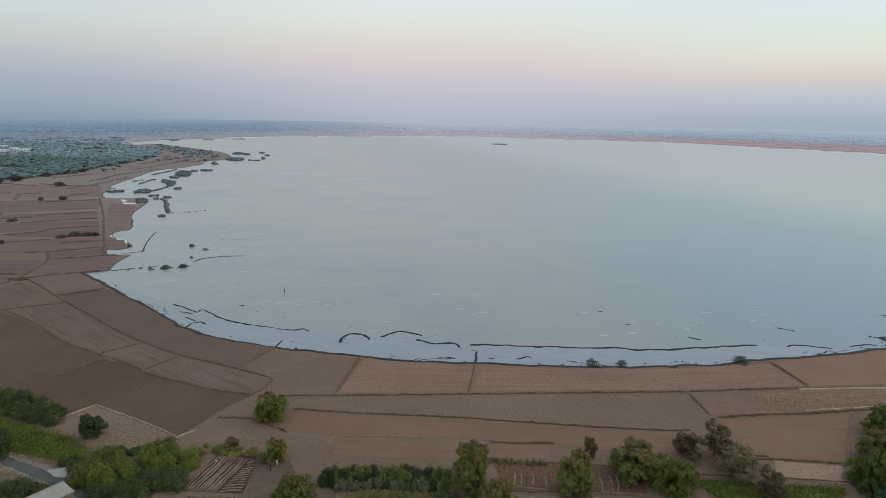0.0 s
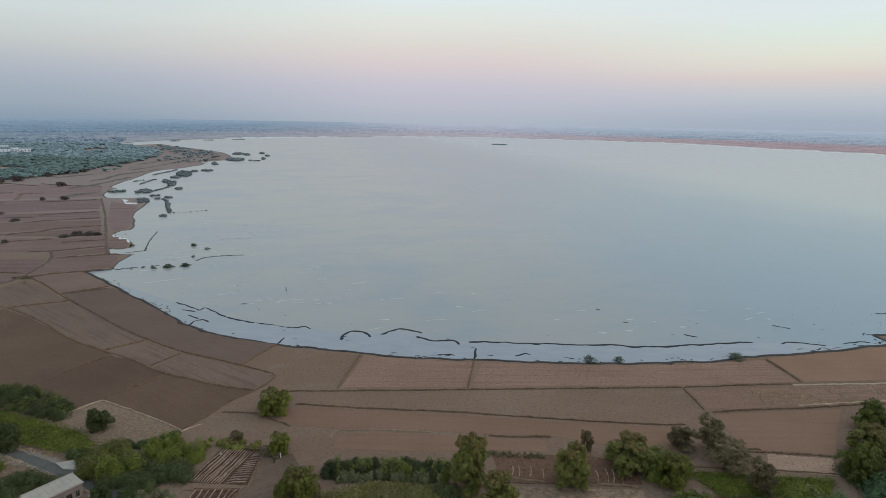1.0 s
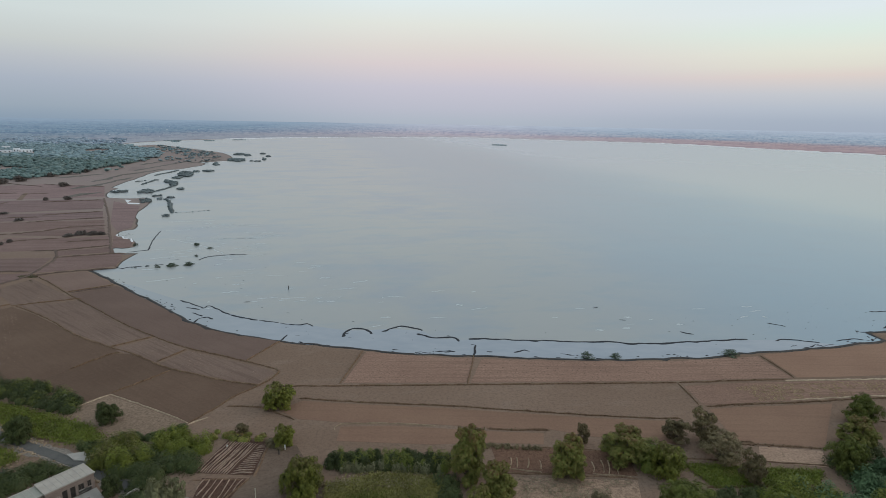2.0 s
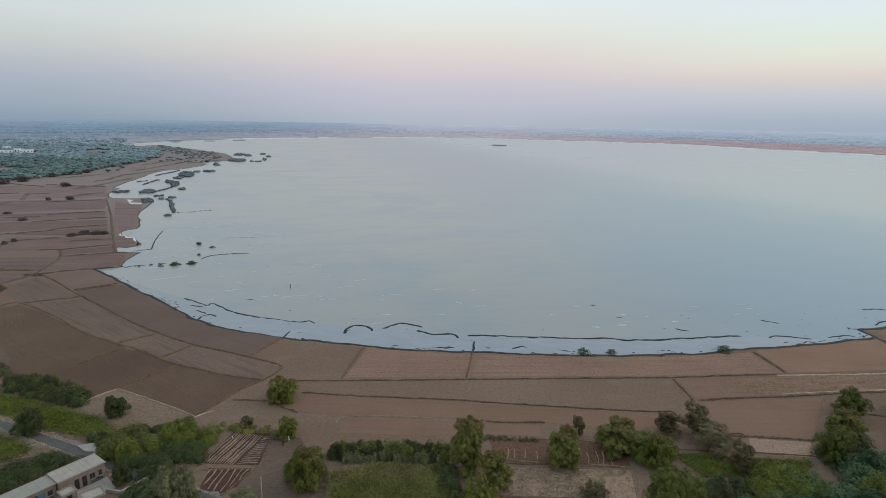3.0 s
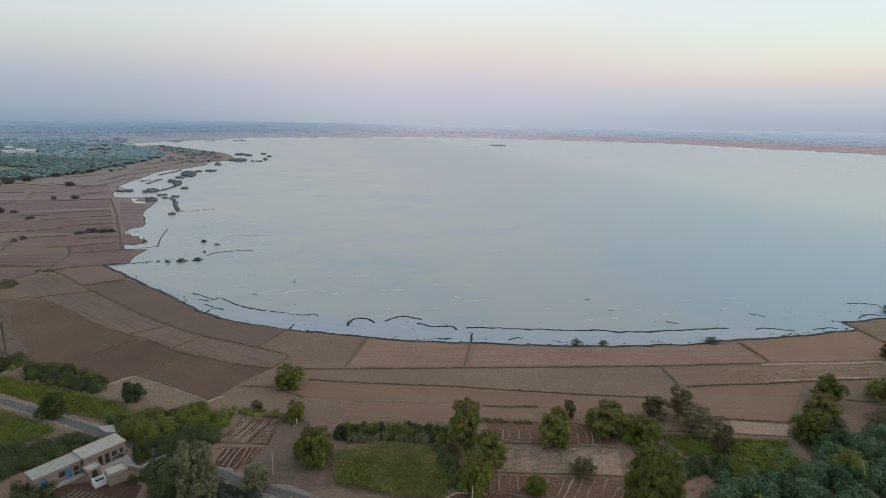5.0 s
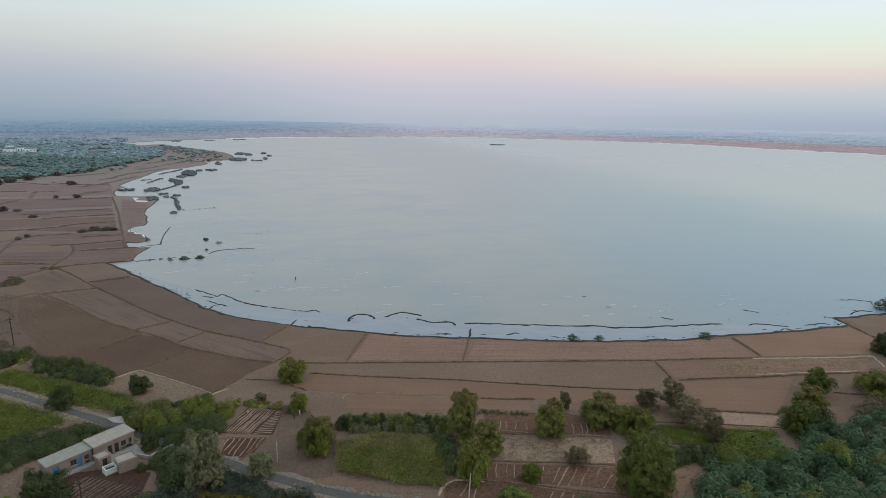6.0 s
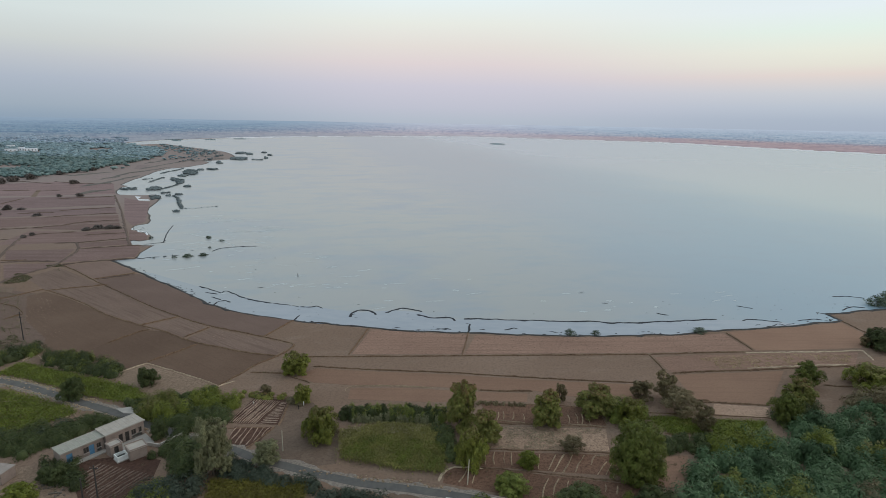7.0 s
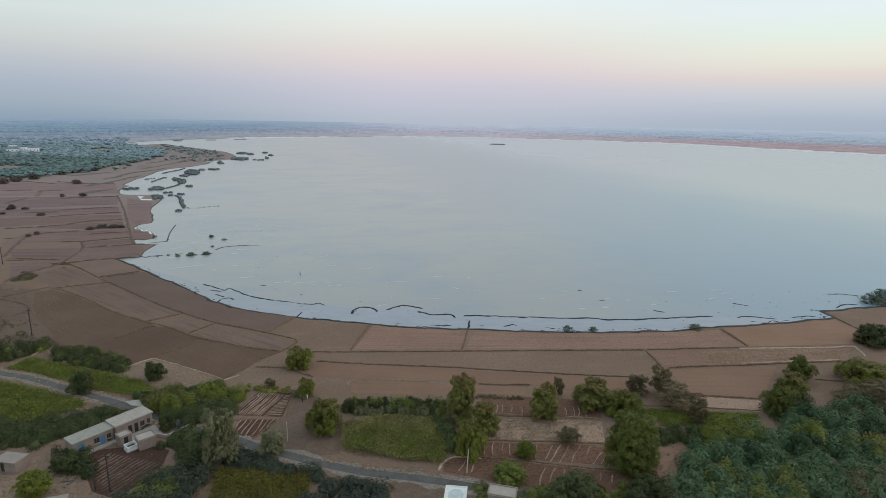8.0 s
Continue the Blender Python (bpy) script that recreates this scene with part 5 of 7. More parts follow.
thicket("thicket", [(-1.1, 83.2), (3.2, 84.0), (3.7, 71.8), (1.9, 71.8)], 16, 1.3, 2.4, LEAF_DARK, 4000, 0.4, 144, "dark shrubs between the crop and trees")
thicket("hedge", [(45.9, 79.5), (56.9, 81.9), (55.0, 76.3), (45.0, 75.6)], 36, 1.2, 1.8, LEAF_DARK, 9000, 0.4, 145, "dark green hedge by the bare plot")
thicket("thicket", [(7.8, 61.2), (15.6, 59.9), (38.1, 62.7), (40.6, 56.5), (7.5, 55.6)], 60, 1.3, 1.4, LEAF_OLIVE, 10000, 0.4, 146, "olive scrub beside the lane")
thicket("thicket", [(-91.7, 81.0), (-83.5, 79.5), (-76.6, 71.4), (-82.6, 69.3), (-88.3, 71.0)], 30, 1.4, 1.3, LEAF_DARK, 9000, 0.3, 147, "dark rough scrub at the crop edge")
thicket("hedge", [(75.2, 93.2), (87.2, 97.7), (83.9, 88.3), (72.2, 85.6)], 20, 1.5, 2.2, LEAF_DARK, 5000, 0.4, 148, "dark green scrub under the trees")
thicket("hedge", [(97.6, 101.0), (110.2, 101.4), (99.7, 83.0), (89.9, 86.1)], 36, 2.2, 3.2, LEAF_GREY, 8000, 0.4, 149, "grey-green scrub under the trees")
thicket("hedge", [(7.3, 94.9), (20.4, 94.3), (20.3, 93.2), (7.2, 93.3)], 50, 0.35, 0.6, LEAF_GREY, 2400, 0.25, 150, "weedy edge of the garden plot")
thicket("hedge", [(-49.9, 95.7), (-45.2, 97.6), (-34.1, 96.3), (-33.7, 94.6), (-44.3, 94.8)], 18, 0.8, 0.9, LEAF_RED, 2600, 0.4, 151, "brown weedy edge of the vegetable plot")
thicket("hedge", [(-66, 93.5), (-64.5, 95.0), (-58.5, 95.6), (-55.5, 97.2), (-52.5, 99.8), (-53, 98.5), (-56, 95.4), (-59, 93.6)], 26, 0.8, 1.0, LEAF_DARK, 4400, 0.4, 152, "brown scrub along the field edge")
thicket("hedge", [(35.0, 94.5), (43.4, 96.2), (45.4, 88.3), (38.1, 86.9)], 16, 1.5, 3.0, LEAF_OLIVE, 4500, 0.4, 153, "olive shrubs between the trees")
thicket("thicket", [(-73.0, 68.8), (-70.6, 70.6), (-66.0, 69.6), (-60.4, 61.6), (-61.6, 61.2), (-68.3, 65.4)], 26, 1.2, 1.8, LEAF_DARK, 3600, 0.4, 154, "dark shrubs beside the farmyard")

thicket("hedge", [(-103, 117), (-92, 115), (-78, 108), (-80, 103.5), (-92, 107), (-104, 113)], 26, 1.4, 2.6, LEAF_OLIVE, 5000, 0.3, 155, "olive shrubs in the dark hedge")
thicket("hedge", [(-96, 76), (-86, 78), (-78, 82), (-74, 82), (-78, 75), (-92, 71)], 16, 1.4, 2.2, LEAF_SLATE, 4000, 0.3, 156, "slate-green shrubs in the dark hedge")
thicket("hedge", [(-122, 118), (-110, 122), (-105, 114), (-114, 108), (-125, 108)], 14, 1.5, 2.8, LEAF_OLIVE, 3400, 0.3, 157, "olive shrubs by the track")

# ---- far woods ----


def far_woods(outline, count, size, each, seed, label, mat, gaps=0.0):
    """Trees too far off to tell apart: ragged crowns of a few broad sprays of leaves."""
    rng = np.random.default_rng(seed)
    at = scatter(outline, count, rng)
    at = at[shore_distance(at[:, 0], at[:, 1]) > 6]
    open_land = np.array([noise.noise((x * 0.012, y * 0.007, seed)) for x, y in at])
    dx, dy = at[:, 0] + 736, at[:, 1] - 958       # a clearing before the white buildings
    clearing = (np.abs(0.797 * dx + 0.604 * dy) < 32) & (0.604 * dx - 0.797 * dy > -14) & (0.604 * dx - 0.797 * dy < 62)
    at = at[(open_land > gaps - 0.45) & ~clearing]
    k = len(at)
    big = size * rng.choice([0.55, 0.8, 1.0, 1.35], k) * rng.uniform(0.8, 1.2, k)
    pick = np.repeat(np.arange(k), 3)
    c = np.column_stack([at[pick] + rng.normal(size=(3 * k, 2)) * big[pick, None] * 0.6, big[pick] * rng.uniform(0.4, 0.9, 3 * k)])
    r = big[pick, None] * rng.uniform(0.45, 0.85, (3 * k, 1)) * [1.25, 1.25, 0.6]
    return tagged(bushy_mesh("far_woods", c, r, each, size * 0.16, mat, rng), label, "woods", kind="stuff")


far_woods([(-470, 545), (-418, 540), (-420, 566), (-415, 592), (-411, 636), (-418, 660), (-428, 720), (-437, 790), (-448, 850), (-520, 900), (-1000, 900), (-700, 545)], 6600, 2.7, 3, 51, "dense haze-tinted grove of trees on the far shore", FAR_LEAF, 0.13)
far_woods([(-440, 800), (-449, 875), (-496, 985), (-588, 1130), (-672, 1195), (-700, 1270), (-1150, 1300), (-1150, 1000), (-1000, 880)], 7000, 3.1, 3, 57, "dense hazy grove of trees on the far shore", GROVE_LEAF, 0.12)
far_woods([(-480, 470), (-430, 500), (-380, 600), (-395, 700), (-430, 700), (-640, 480)], 110, 3.0, 10, 55, "scattered haze-tinted trees at the edge of the grove", FAR_LEAF)
far_woods([(-430, 800), (-390, 850), (-420, 1020), (-520, 1150), (-640, 1280), (-640, 1200), (-460, 980)], 150, 2.3, 9, 56, "low haze-tinted scrub on the wooded spit", GROVE_LEAF)
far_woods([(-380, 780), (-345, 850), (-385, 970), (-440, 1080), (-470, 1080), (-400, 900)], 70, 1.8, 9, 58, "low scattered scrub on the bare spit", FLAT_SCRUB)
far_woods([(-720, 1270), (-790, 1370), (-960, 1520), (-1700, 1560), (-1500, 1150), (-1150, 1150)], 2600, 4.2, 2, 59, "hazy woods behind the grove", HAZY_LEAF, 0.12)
far_woods([(-780, 1390), (-900, 1560), (-1450, 1800), (-2200, 2000), (-1250, 1250)], 2600, 5.0, 2, 52, "scattered haze-tinted trees in hazy far country", HAZY_LEAF, 0.3)
MUD_LINES_A = [
    [(-80.1, 173.8), (-79.4, 176.7), (-73.8, 172.0), (-69.2, 168.2)],
    [(-58.4, 163.5), (-54.5, 162.4), (-51.2, 161.3)],
    [(-48.0, 160.3), (-44.0, 159.9), (-42.3, 161.2), (-39.8, 158.8)],
    [(-29.3, 150.6), (-28.9, 155.2), (-26.9, 157.7), (-22.9, 156.7), (-21.4, 153.9), (-21.0, 153.3)],
    [(-29.6, 152.3), (-28.0, 154.1)],
    [(-18.1, 155.2), (-15.3, 158.3), (-12.5, 160.3), (-9.5, 159.2), (-5.9, 157.0)],
    [(-7.4, 154.6), (-4.0, 151.9), (-1.6, 150.9), (2.2, 152.2), (4.6, 150.1), (5.1, 148.5)],
    [(7.8, 150.8), (13.5, 151.1), (22.8, 150.4), (32.2, 150.4), (41.4, 149.7), (49.1, 150.7), (54.3, 149.3), (61.9, 149.7), (72.8, 151.3), (81.9, 152.8), (89.8, 154.4), (92.3, 153.9)],
    [(74.1, 160.0), (75.6, 158.8), (77.7, 157.8)],
]
MUD_LINES_B = [
    [(100.1, 153.2), (103.0, 155.0), (107.3, 154.1), (113.2, 152.7)],
    [(106.3, 169.2), (110.9, 166.2)],
    [(149.9, 182.6), (156.1, 183.0), (161.3, 181.1)],
    [(131.7, 162.3), (137.9, 162.7), (145.5, 164.9), (158.0, 168.1)],
    [(118.8, 154.1), (124.8, 156.1), (128.4, 155.7)],
    [(142.2, 166.0), (148.2, 170.1), (153.1, 169.7)],
    [(-1.4, 140.9), (2.2, 141.5), (3.9, 141.1)],
    [(20.0, 141.4), (23.4, 143.1), (24.7, 142.1)],
    [(-69.5, 181.1), (-67.1, 182.0)],
    [(58.0, 169.8), (60.4, 169.3)],
    [(-46.5, 147.0), (-45.9, 151.8)],
    [(8.8, 138.2), (9.2, 142.0), (9.7, 146.5)],
    [(-139.9, 225.4), (-134.9, 222.4), (-134.3, 224.7), (-129.1, 227.3)],
    [(-125.0, 228.8), (-121.7, 231.3)],
    [(-110.2, 239.4), (-108.6, 245.8), (-101.8, 250.3), (-92.4, 252.4)],
]
MUD_LINES_C = [
    [(-141.9, 256.6), (-145.4, 265.0), (-152.6, 283.2), (-159.5, 304.0)],
    [(-141.2, 258.1), (-145.5, 254.9), (-149.7, 251.8)],
    [(-77.9, 158.7), (-77.5, 163.7), (-75.1, 165.8)],
]
SCRUB_LINES = [
    [(-288.2, 527.3), (-292.7, 547.7), (-296.4, 569.8)],
    [(-320.6, 616.7), (-323.3, 637.7), (-323.2, 656.7), (-326.8, 684.6)],
    [(-250.7, 473.7), (-251, 488.4), (-252.1, 508.6)],
    [(-185.9, 369.6), (-179.3, 367.8), (-174.3, 369.6), (-170.1, 375.2), (-163, 379.9)],
    [(-306.2, 550.9), (-302.8, 562.8)],
    [(-219.7, 433), (-211.6, 420.7), (-201.6, 403.3)],
    [(-196.3, 392.4), (-183.7, 367.3)],
    [(-134.1, 222.5), (-131.6, 224.3), (-127.7, 226.8), (-124.2, 229.3)],
]
MUD_LINES_D = [
    [(-69.2, 168.2), (-64.0, 165.6), (-58.4, 163.5)],
    [(-51.2, 161.3), (-49.6, 160.6), (-48.0, 160.3)],
    [(-92.0, 182.0), (-86.0, 178.4), (-80.1, 174.0)],
    [(-86.4, 174.7), (-83.7, 173.7), (-80.9, 172.7)],
    [(-82.1, 169.4), (-79.8, 167.9), (-77.2, 166.4)],
    [(-75.4, 165.5), (-72.7, 164.0)],
]
MUD_LINES = MUD_LINES_A + MUD_LINES_B + MUD_LINES_C + MUD_LINES_D
DROWNED = [(-116.7, 228, 2.4, 2.0), (-110.6, 230.7, 2.2, 1.9), (-121.7, 225.5, 1.9, 1.0), (-124.3, 269.8, 2.16, 1.5), (-114.7, 263.1, 1.51, 1.2), (-114.3, 246.7, 1.15, 0.8), (-153.2, 266.7, 2.0, 1.1)]
WEST_SHRUBS = [
    (-291.4, 349.3, 3.05, 2.5),
    (-282.2, 328.8, 1.45, 2.0),
    (-256.6, 327.0, 1.44, 3.0),
    (-283.3, 350.2, 1.15, 2.9),
    (-345.3, 501.2, 3.7, 4.4),
    (-287.0, 418.1, 2.69, 2.9),
    (-300.2, 412.9, 2.22, 2.1),
    (-198.4, 284.1, 1.6, 2.7),
    (-195.3, 289.6, 1.95, 3.4),
    (-189.1, 290.2, 1.96, 3.1),
    (-184.5, 290.6, 1.64, 2.2),
    (-217.2, 261.8, 1.49, 1.4),
    (-217.1, 267.9, 1.52, 1.4),
    (-412.8, 581.6, 4.23, 4.4),
    (-408.6, 533.1, 5.57, 5.1),
    (-409.2, 511.1, 5.36, 5.9),
    (-406.0, 491.4, 5.17, 4.7),
    (-407.6, 633.4, 3.93, 3.0),
    (-292.1, 346.7, 1.89, 1.4),
]

# ---- things in the lake ----


def mud_ridge(line, wide):
    return tagged(ribbon("mud_ridge", line, wide, 0.18, WET_MUD, WATER_LEVEL - 0.03, step=0.9, rough=0.6), "thin dark wet mud ridge breaking the water", "mud ridge", "mud ridges")


SHALLOWS = [(-124, 202), (-117, 198.5), (-106, 191), (-92, 182), (-80, 174.5), (-73.8, 171.6), (-66, 167.5), (-58.4, 163.5), (-51.2, 161.3), (-42.3, 160.4), (-36, 158), (-29, 156), (-22.9, 156.4), (-15.3, 158), (-6, 156.8), (-1.6, 150.9), (4.6, 150),
            (10.2, 150.6), (22.8, 150.4), (41.4, 149.8), (61.9, 149.8), (81.9, 152.8), (92, 153.8), (103, 154.4), (113, 152.6), (118, 150.6),
            (93, 144.6), (71, 140.0), (52.9, 137.8), (9.6, 138.4), (-10, 138.8), (-22, 141.6), (-38.5, 144.2), (-45.5, 146.0), (-60, 150.6), (-77, 159.4), (-94, 173.6), (-105, 182.6), (-114.5, 190.4)]
tagged(sheet("shallow_water", SHALLOWS, WATER_LEVEL + 0.004, SHOAL), "milky lavender-grey shallow water behind the mud ridges", "shallows", kind="structure")
for k, line in enumerate(MUD_LINES):
    mud_ridge(line, 1.15 if len(line) > 4 else 0.7)

# flat drowned patches of scrub off the western shore: place, half width, half depth
PATCHES_NEAR = [(-323, 790, 3.6, 27.1), (-288, 680, 6.3, 7.7), (-298, 670, 3.8, 7.3), (-295, 634, 7.6, 36.5), (-286, 596, 4.7, 11.1), (-278, 558, 3.7, 12), (-264, 539, 3.5, 25.9), (-238, 498, 2.9, 4.9), (-256, 474, 5.9, 11.9), (-233, 448, 3.2, 2.7), (-224, 432, 1.5, 3.1), (-219, 440, 2.3, 3.2), (-200, 400, 1.5, 8), (-187, 375, 0.8, 3.1), (-181, 354, 1.6, 2.5), (-229, 420, 3.8, 13.6), (-277, 470, 7.2, 4.1)]
PATCHES_FAR = [(-325, 876, 12.5, 65.3), (-376, 1026, 8.2, 31.2), (-354, 1008, 5.7, 54.7), (-298, 863, 2.4, 8.6), (-289, 859, 2.4, 8.4), (-284, 860, 1.6, 8.4), (-292, 908, 2.5, 30.2), (-309, 983, 3.6, 20.3), (-341, 1056, 4.3, 15.2),
               (-775, 1610, 24, 5), (-735, 1540, 13, 6), (-690, 1650, 16, 5), (-640, 1760, 18, 5), (163, 1709, 22, 8)]
PATCHES = PATCHES_NEAR + PATCHES_FAR

for k, (x, y, tall, spread) in enumerate(DROWNED):
    if spread < 12 and not any(abs(x - q[0]) < 14 and abs(y - q[1]) < 26 for q in PATCHES):
        plant("wade_dark" if spread > 1.3 else "wade", x, y, max(0.9, tall * 0.6), spread * 1.2, z=WATER_LEVEL)

DULL_MUD = plain("dull_brown_mud", (0.17, 0.16, 0.158), (0.215, 0.20, 0.195), 0.3, 0.9, 0.3)


def drowned_patch(seed, x, y, half, deep):
    """A low mud patch with drowned scrub on it."""
    rng = np.random.default_rng(seed)
    thing = new("drowned_scrub")
    thing.matrix_basis = pose(x, y, WATER_LEVEL, 0, 0, math.degrees(math.atan2(-x, y)))
    n_ = 26
    verts, faces = [(0, 0, 0.3)], []
    edge = []
    for q in range(n_):
        u = 2 * math.pi * q / n_
        r = 1 + 0.55 * noise.noise((math.cos(u) * 1.3, math.sin(u) * 1.3, seed)) + 0.25 * noise.noise((math.cos(u) * 4, math.sin(u) * 4, seed + 9))
        edge.append((half * r * math.cos(u), deep * r * math.sin(u)))
    for f, z in ((0.6, 0.25), (1.0, -0.04)):
        verts += [(a * f, b * f, z) for a, b in edge]
    for q in range(n_):
        w = (q + 1) % n_
        faces += [(0, 1 + q, 1 + w), (1 + q, 1 + n_ + q, 1 + n_ + w, 1 + w)]
    mesh_object("mud", verts, faces, DULL_MUD, thing, True)
    tall = min(1.2 + 0.16 * min(half, deep), 2.8)
    m = int(min(260, 8 + 0.5 * half * deep))
    at = scatter([(a * 0.94, b * 0.94) for a, b in edge], m, rng)
    r = tall * rng.uniform(0.35, 0.75, (m, 1)) * [1.5, 1.5, 0.8]
    # the farthest patches take the hazier leaf colours
    scrub = bushy_mesh("scrub", np.column_stack([at, 0.12 + r[:, 2] * 0.5]), r, 6, 0.35 + 0.0005 * y, GROVE_LEAF if y > 1200 else FLAT_SCRUB, rng, thing)
    tagged(scrub, kind="stuff")
    return tagged(thing, "low grey-green drowned scrub on a mud patch", "scrub", "drowned scrub")


def scrub_line(seed, line, tall, gap=0.25):
    """Drowned shrubs left standing along an old field bank."""
    rng = np.random.default_rng(seed)
    at = curve_through(line, 1.1)
    at = at[rng.random(len(at)) > gap] + 0
    at += rng.normal(size=at.shape) * 0.4
    r = tall * rng.uniform(0.4, 0.9, (len(at), 1)) * [1.5, 1.5, 0.8]
    return tagged(bushy_mesh("drowned_hedge", np.column_stack([at, WATER_LEVEL + 0.4 * r[:, 2]]), r, 6, 0.4, FLAT_SCRUB, rng),
                  "line of low drowned shrubs along an old bank", "scrub", kind="stuff")


for k, line in enumerate(SCRUB_LINES):
    scrub_line(400 + k, line, 0.5 if k in (3, 7) else 1.1, 0.4 if k in (3, 7) else 0.15)
for k, row in enumerate(PATCHES):
    drowned_patch(200 + k, row[0], row[1], row[2], min(row[3], 30))
for x, y, tall, spread in WEST_SHRUBS:
    plant("dull", x, y, max(1.2, tall), max(1.6, spread))


def specks(seed, count, outline, label):
    """Bits of mud and weed that break the shallow water."""
    rng = np.random.default_rng(seed)
    verts, faces = [], []
    for x, y in scatter(outline, count, rng):
        a, b, t = rng.uniform(0.15, 1.6) * rng.random(), rng.uniform(0.06, 0.18), rng.uniform(-0.3, 0.3)
        k = len(verts)
        for s in range(7):
            u = 2 * math.pi * s / 7
            r = rng.uniform(0.6, 1.2)
            px, py = a * r * math.cos(u), b * r * math.sin(u)
            verts.append((x + px * math.cos(t) - py * math.sin(t), y + px * math.sin(t) + py * math.cos(t), WATER_LEVEL - 0.03))
        verts.append((x, y, WATER_LEVEL + rng.uniform(0.04, 0.12)))
        faces += [(k + s, k + (s + 1) % 7, k + 7) for s in range(7)]
    return tagged(mesh_object("mud_specks", verts, faces, WET_MUD), label, "mud", kind="stuff")


specks(61, 45, [(-78, 163), (-45, 149), (0, 141), (60, 141), (130, 156), (128, 182), (60, 172), (0, 165), (-45, 172), (-75, 190)], "small dark mud specks in the shallows")
specks(62, 26, [(90, 150), (130, 157), (160, 176), (158, 200), (110, 185), (90, 165)], "small dark mud specks in the shallows")
specks(63, 24, [(-135, 222), (-105, 195), (-80, 190), (-60, 215), (-90, 270), (-130, 290)], "small dark mud specks in the shallows")



def shore_mud(seed, count, line, label):
    """Ragged wet mud and weed washed up along the water's edge."""
    rng = np.random.default_rng(seed)
    way = np.gradient(line, axis=0)
    way /= np.hypot(way[:, 0], way[:, 1])[:, None]
    verts, faces = [], []
    for _ in range(count):
        q = rng.integers(2, len(line) - 2)
        x, y = line[q]
        if noise.noise((x * 0.07, y * 0.07, seed)) < rng.uniform(-0.4, 0.5):
            continue
        out = 0.2 + 3.4 * rng.random() ** 3
        cx, cy = x + way[q, 0] * rng.uniform(-1, 1) - way[q, 1] * out, y + way[q, 1] * rng.uniform(-1, 1) + way[q, 0] * out
        a, b, t = rng.uniform(0.5, 2.6) * rng.uniform(0.5, 1), rng.uniform(0.12, 0.42), math.atan2(way[q, 1], way[q, 0]) + rng.normal() * 0.25
        k = len(verts)
        for s_ in range(9):
            u = 2 * math.pi * s_ / 9
            r = rng.uniform(0.45, 1.25)
            px, py = a * r * math.cos(u), b * r * math.sin(u)
            verts.append((cx + px * math.cos(t) - py * math.sin(t), cy + px * math.sin(t) + py * math.cos(t), WATER_LEVEL - 0.02))
        verts.append((cx, cy, WATER_LEVEL + rng.uniform(0.05, 0.14)))
        faces += [(k + s_, k + (s_ + 1) % 9, k + 9) for s_ in range(9)]
    return tagged(mesh_object("shore_mud", verts, faces, WET_MUD), label, "mud", kind="stuff")


shore_mud(69, 520, bank_line, "ragged dark mud and weed along the waterline")
# pale strips stand in for the sheen of ripples and calm slicks
PALE_SHEEN = plain("pale_water_sheen", (0.450, 0.492, 0.507), (0.550, 0.576, 0.590), 0.4, 0.7, 0.1)
for line in ([(-169.7, 332.7), (-158, 337), (-144.0, 342.3)], [(-156.9, 305.0), (-145.5, 310.0)], [(-115.1, 203.7), (-103.9, 211.3)], [(-130.5, 253.8), (-110.3, 270.0)],
             [(-58.3, 228.3), (-53.8, 232.0)], [(-35.5, 208.1), (-29.8, 211.4)], [(-57.6, 185.8), (-49.2, 187.9)], [(-132.7, 240.5), (-124.3, 246.3)], [(-139, 280), (-120, 268), (-104, 253)]):
    tagged(ribbon("sheen_streak", line, 0.9, 0.012, PALE_SHEEN, WATER_LEVEL + 0.004, step=0.8, rough=1.0), "thin pale streak of sheen on the water", "scum", "scum streaks")


def drift(seed, count, outline, longest, label, mat=PALE_SHEEN, thick_by=1.0):
    """Thin broken pale films, drawn out by the wind, that imitate sheen on the water."""
    rng = np.random.default_rng(seed)
    verts, faces = [], []
    for x, y in scatter(outline, count, rng):
        a, w, t = rng.uniform(0.25, 1.0) * longest, rng.uniform(0.12, 0.5) * thick_by, rng.uniform(-0.1, 0.55)
        k, n_ = len(verts), 9
        for q in range(n_):
            u = q / (n_ - 1) * 2 - 1
            thick = w * (1 - u * u) * rng.uniform(0.4, 1.2) + 0.02
            bend = 0.35 * noise.noise((x + u * 2, y, 4)) * w * 4
            for side in (-1, 1):
                px, py = u * a / 2, bend + side * thick
                verts.append((x + px * math.cos(t) - py * math.sin(t), y + px * math.sin(t) + py * math.cos(t), WATER_LEVEL + 0.012))
            if q:
                faces.append((k + 2 * q - 2, k + 2 * q, k + 2 * q + 1, k + 2 * q - 1))
    return tagged(mesh_object("scum", verts, faces, mat), label, "scum", kind="stuff")


drift(67, 26, [(-120, 200), (-78, 172), (-45, 160), (90, 158), (125, 176), (60, 186), (-40, 190), (-100, 240)], 4, "small pale patches of sheen in the shallows", PALE_SHEEN, 1.8)
drift(68, 22, [(-160, 345), (-135, 250), (-110, 225), (-70, 250), (-110, 330)], 18, "broad pale films of sheen in the western shallows", PALE_SHEEN, 2.2)
drift(64, 30, [(-135, 232), (-112, 205), (-70, 185), (-40, 215), (-80, 270), (-130, 330), (-165, 345), (-140, 280)], 9, "thin pale films of sheen in the western shallows", PALE_SHEEN, 1.6)

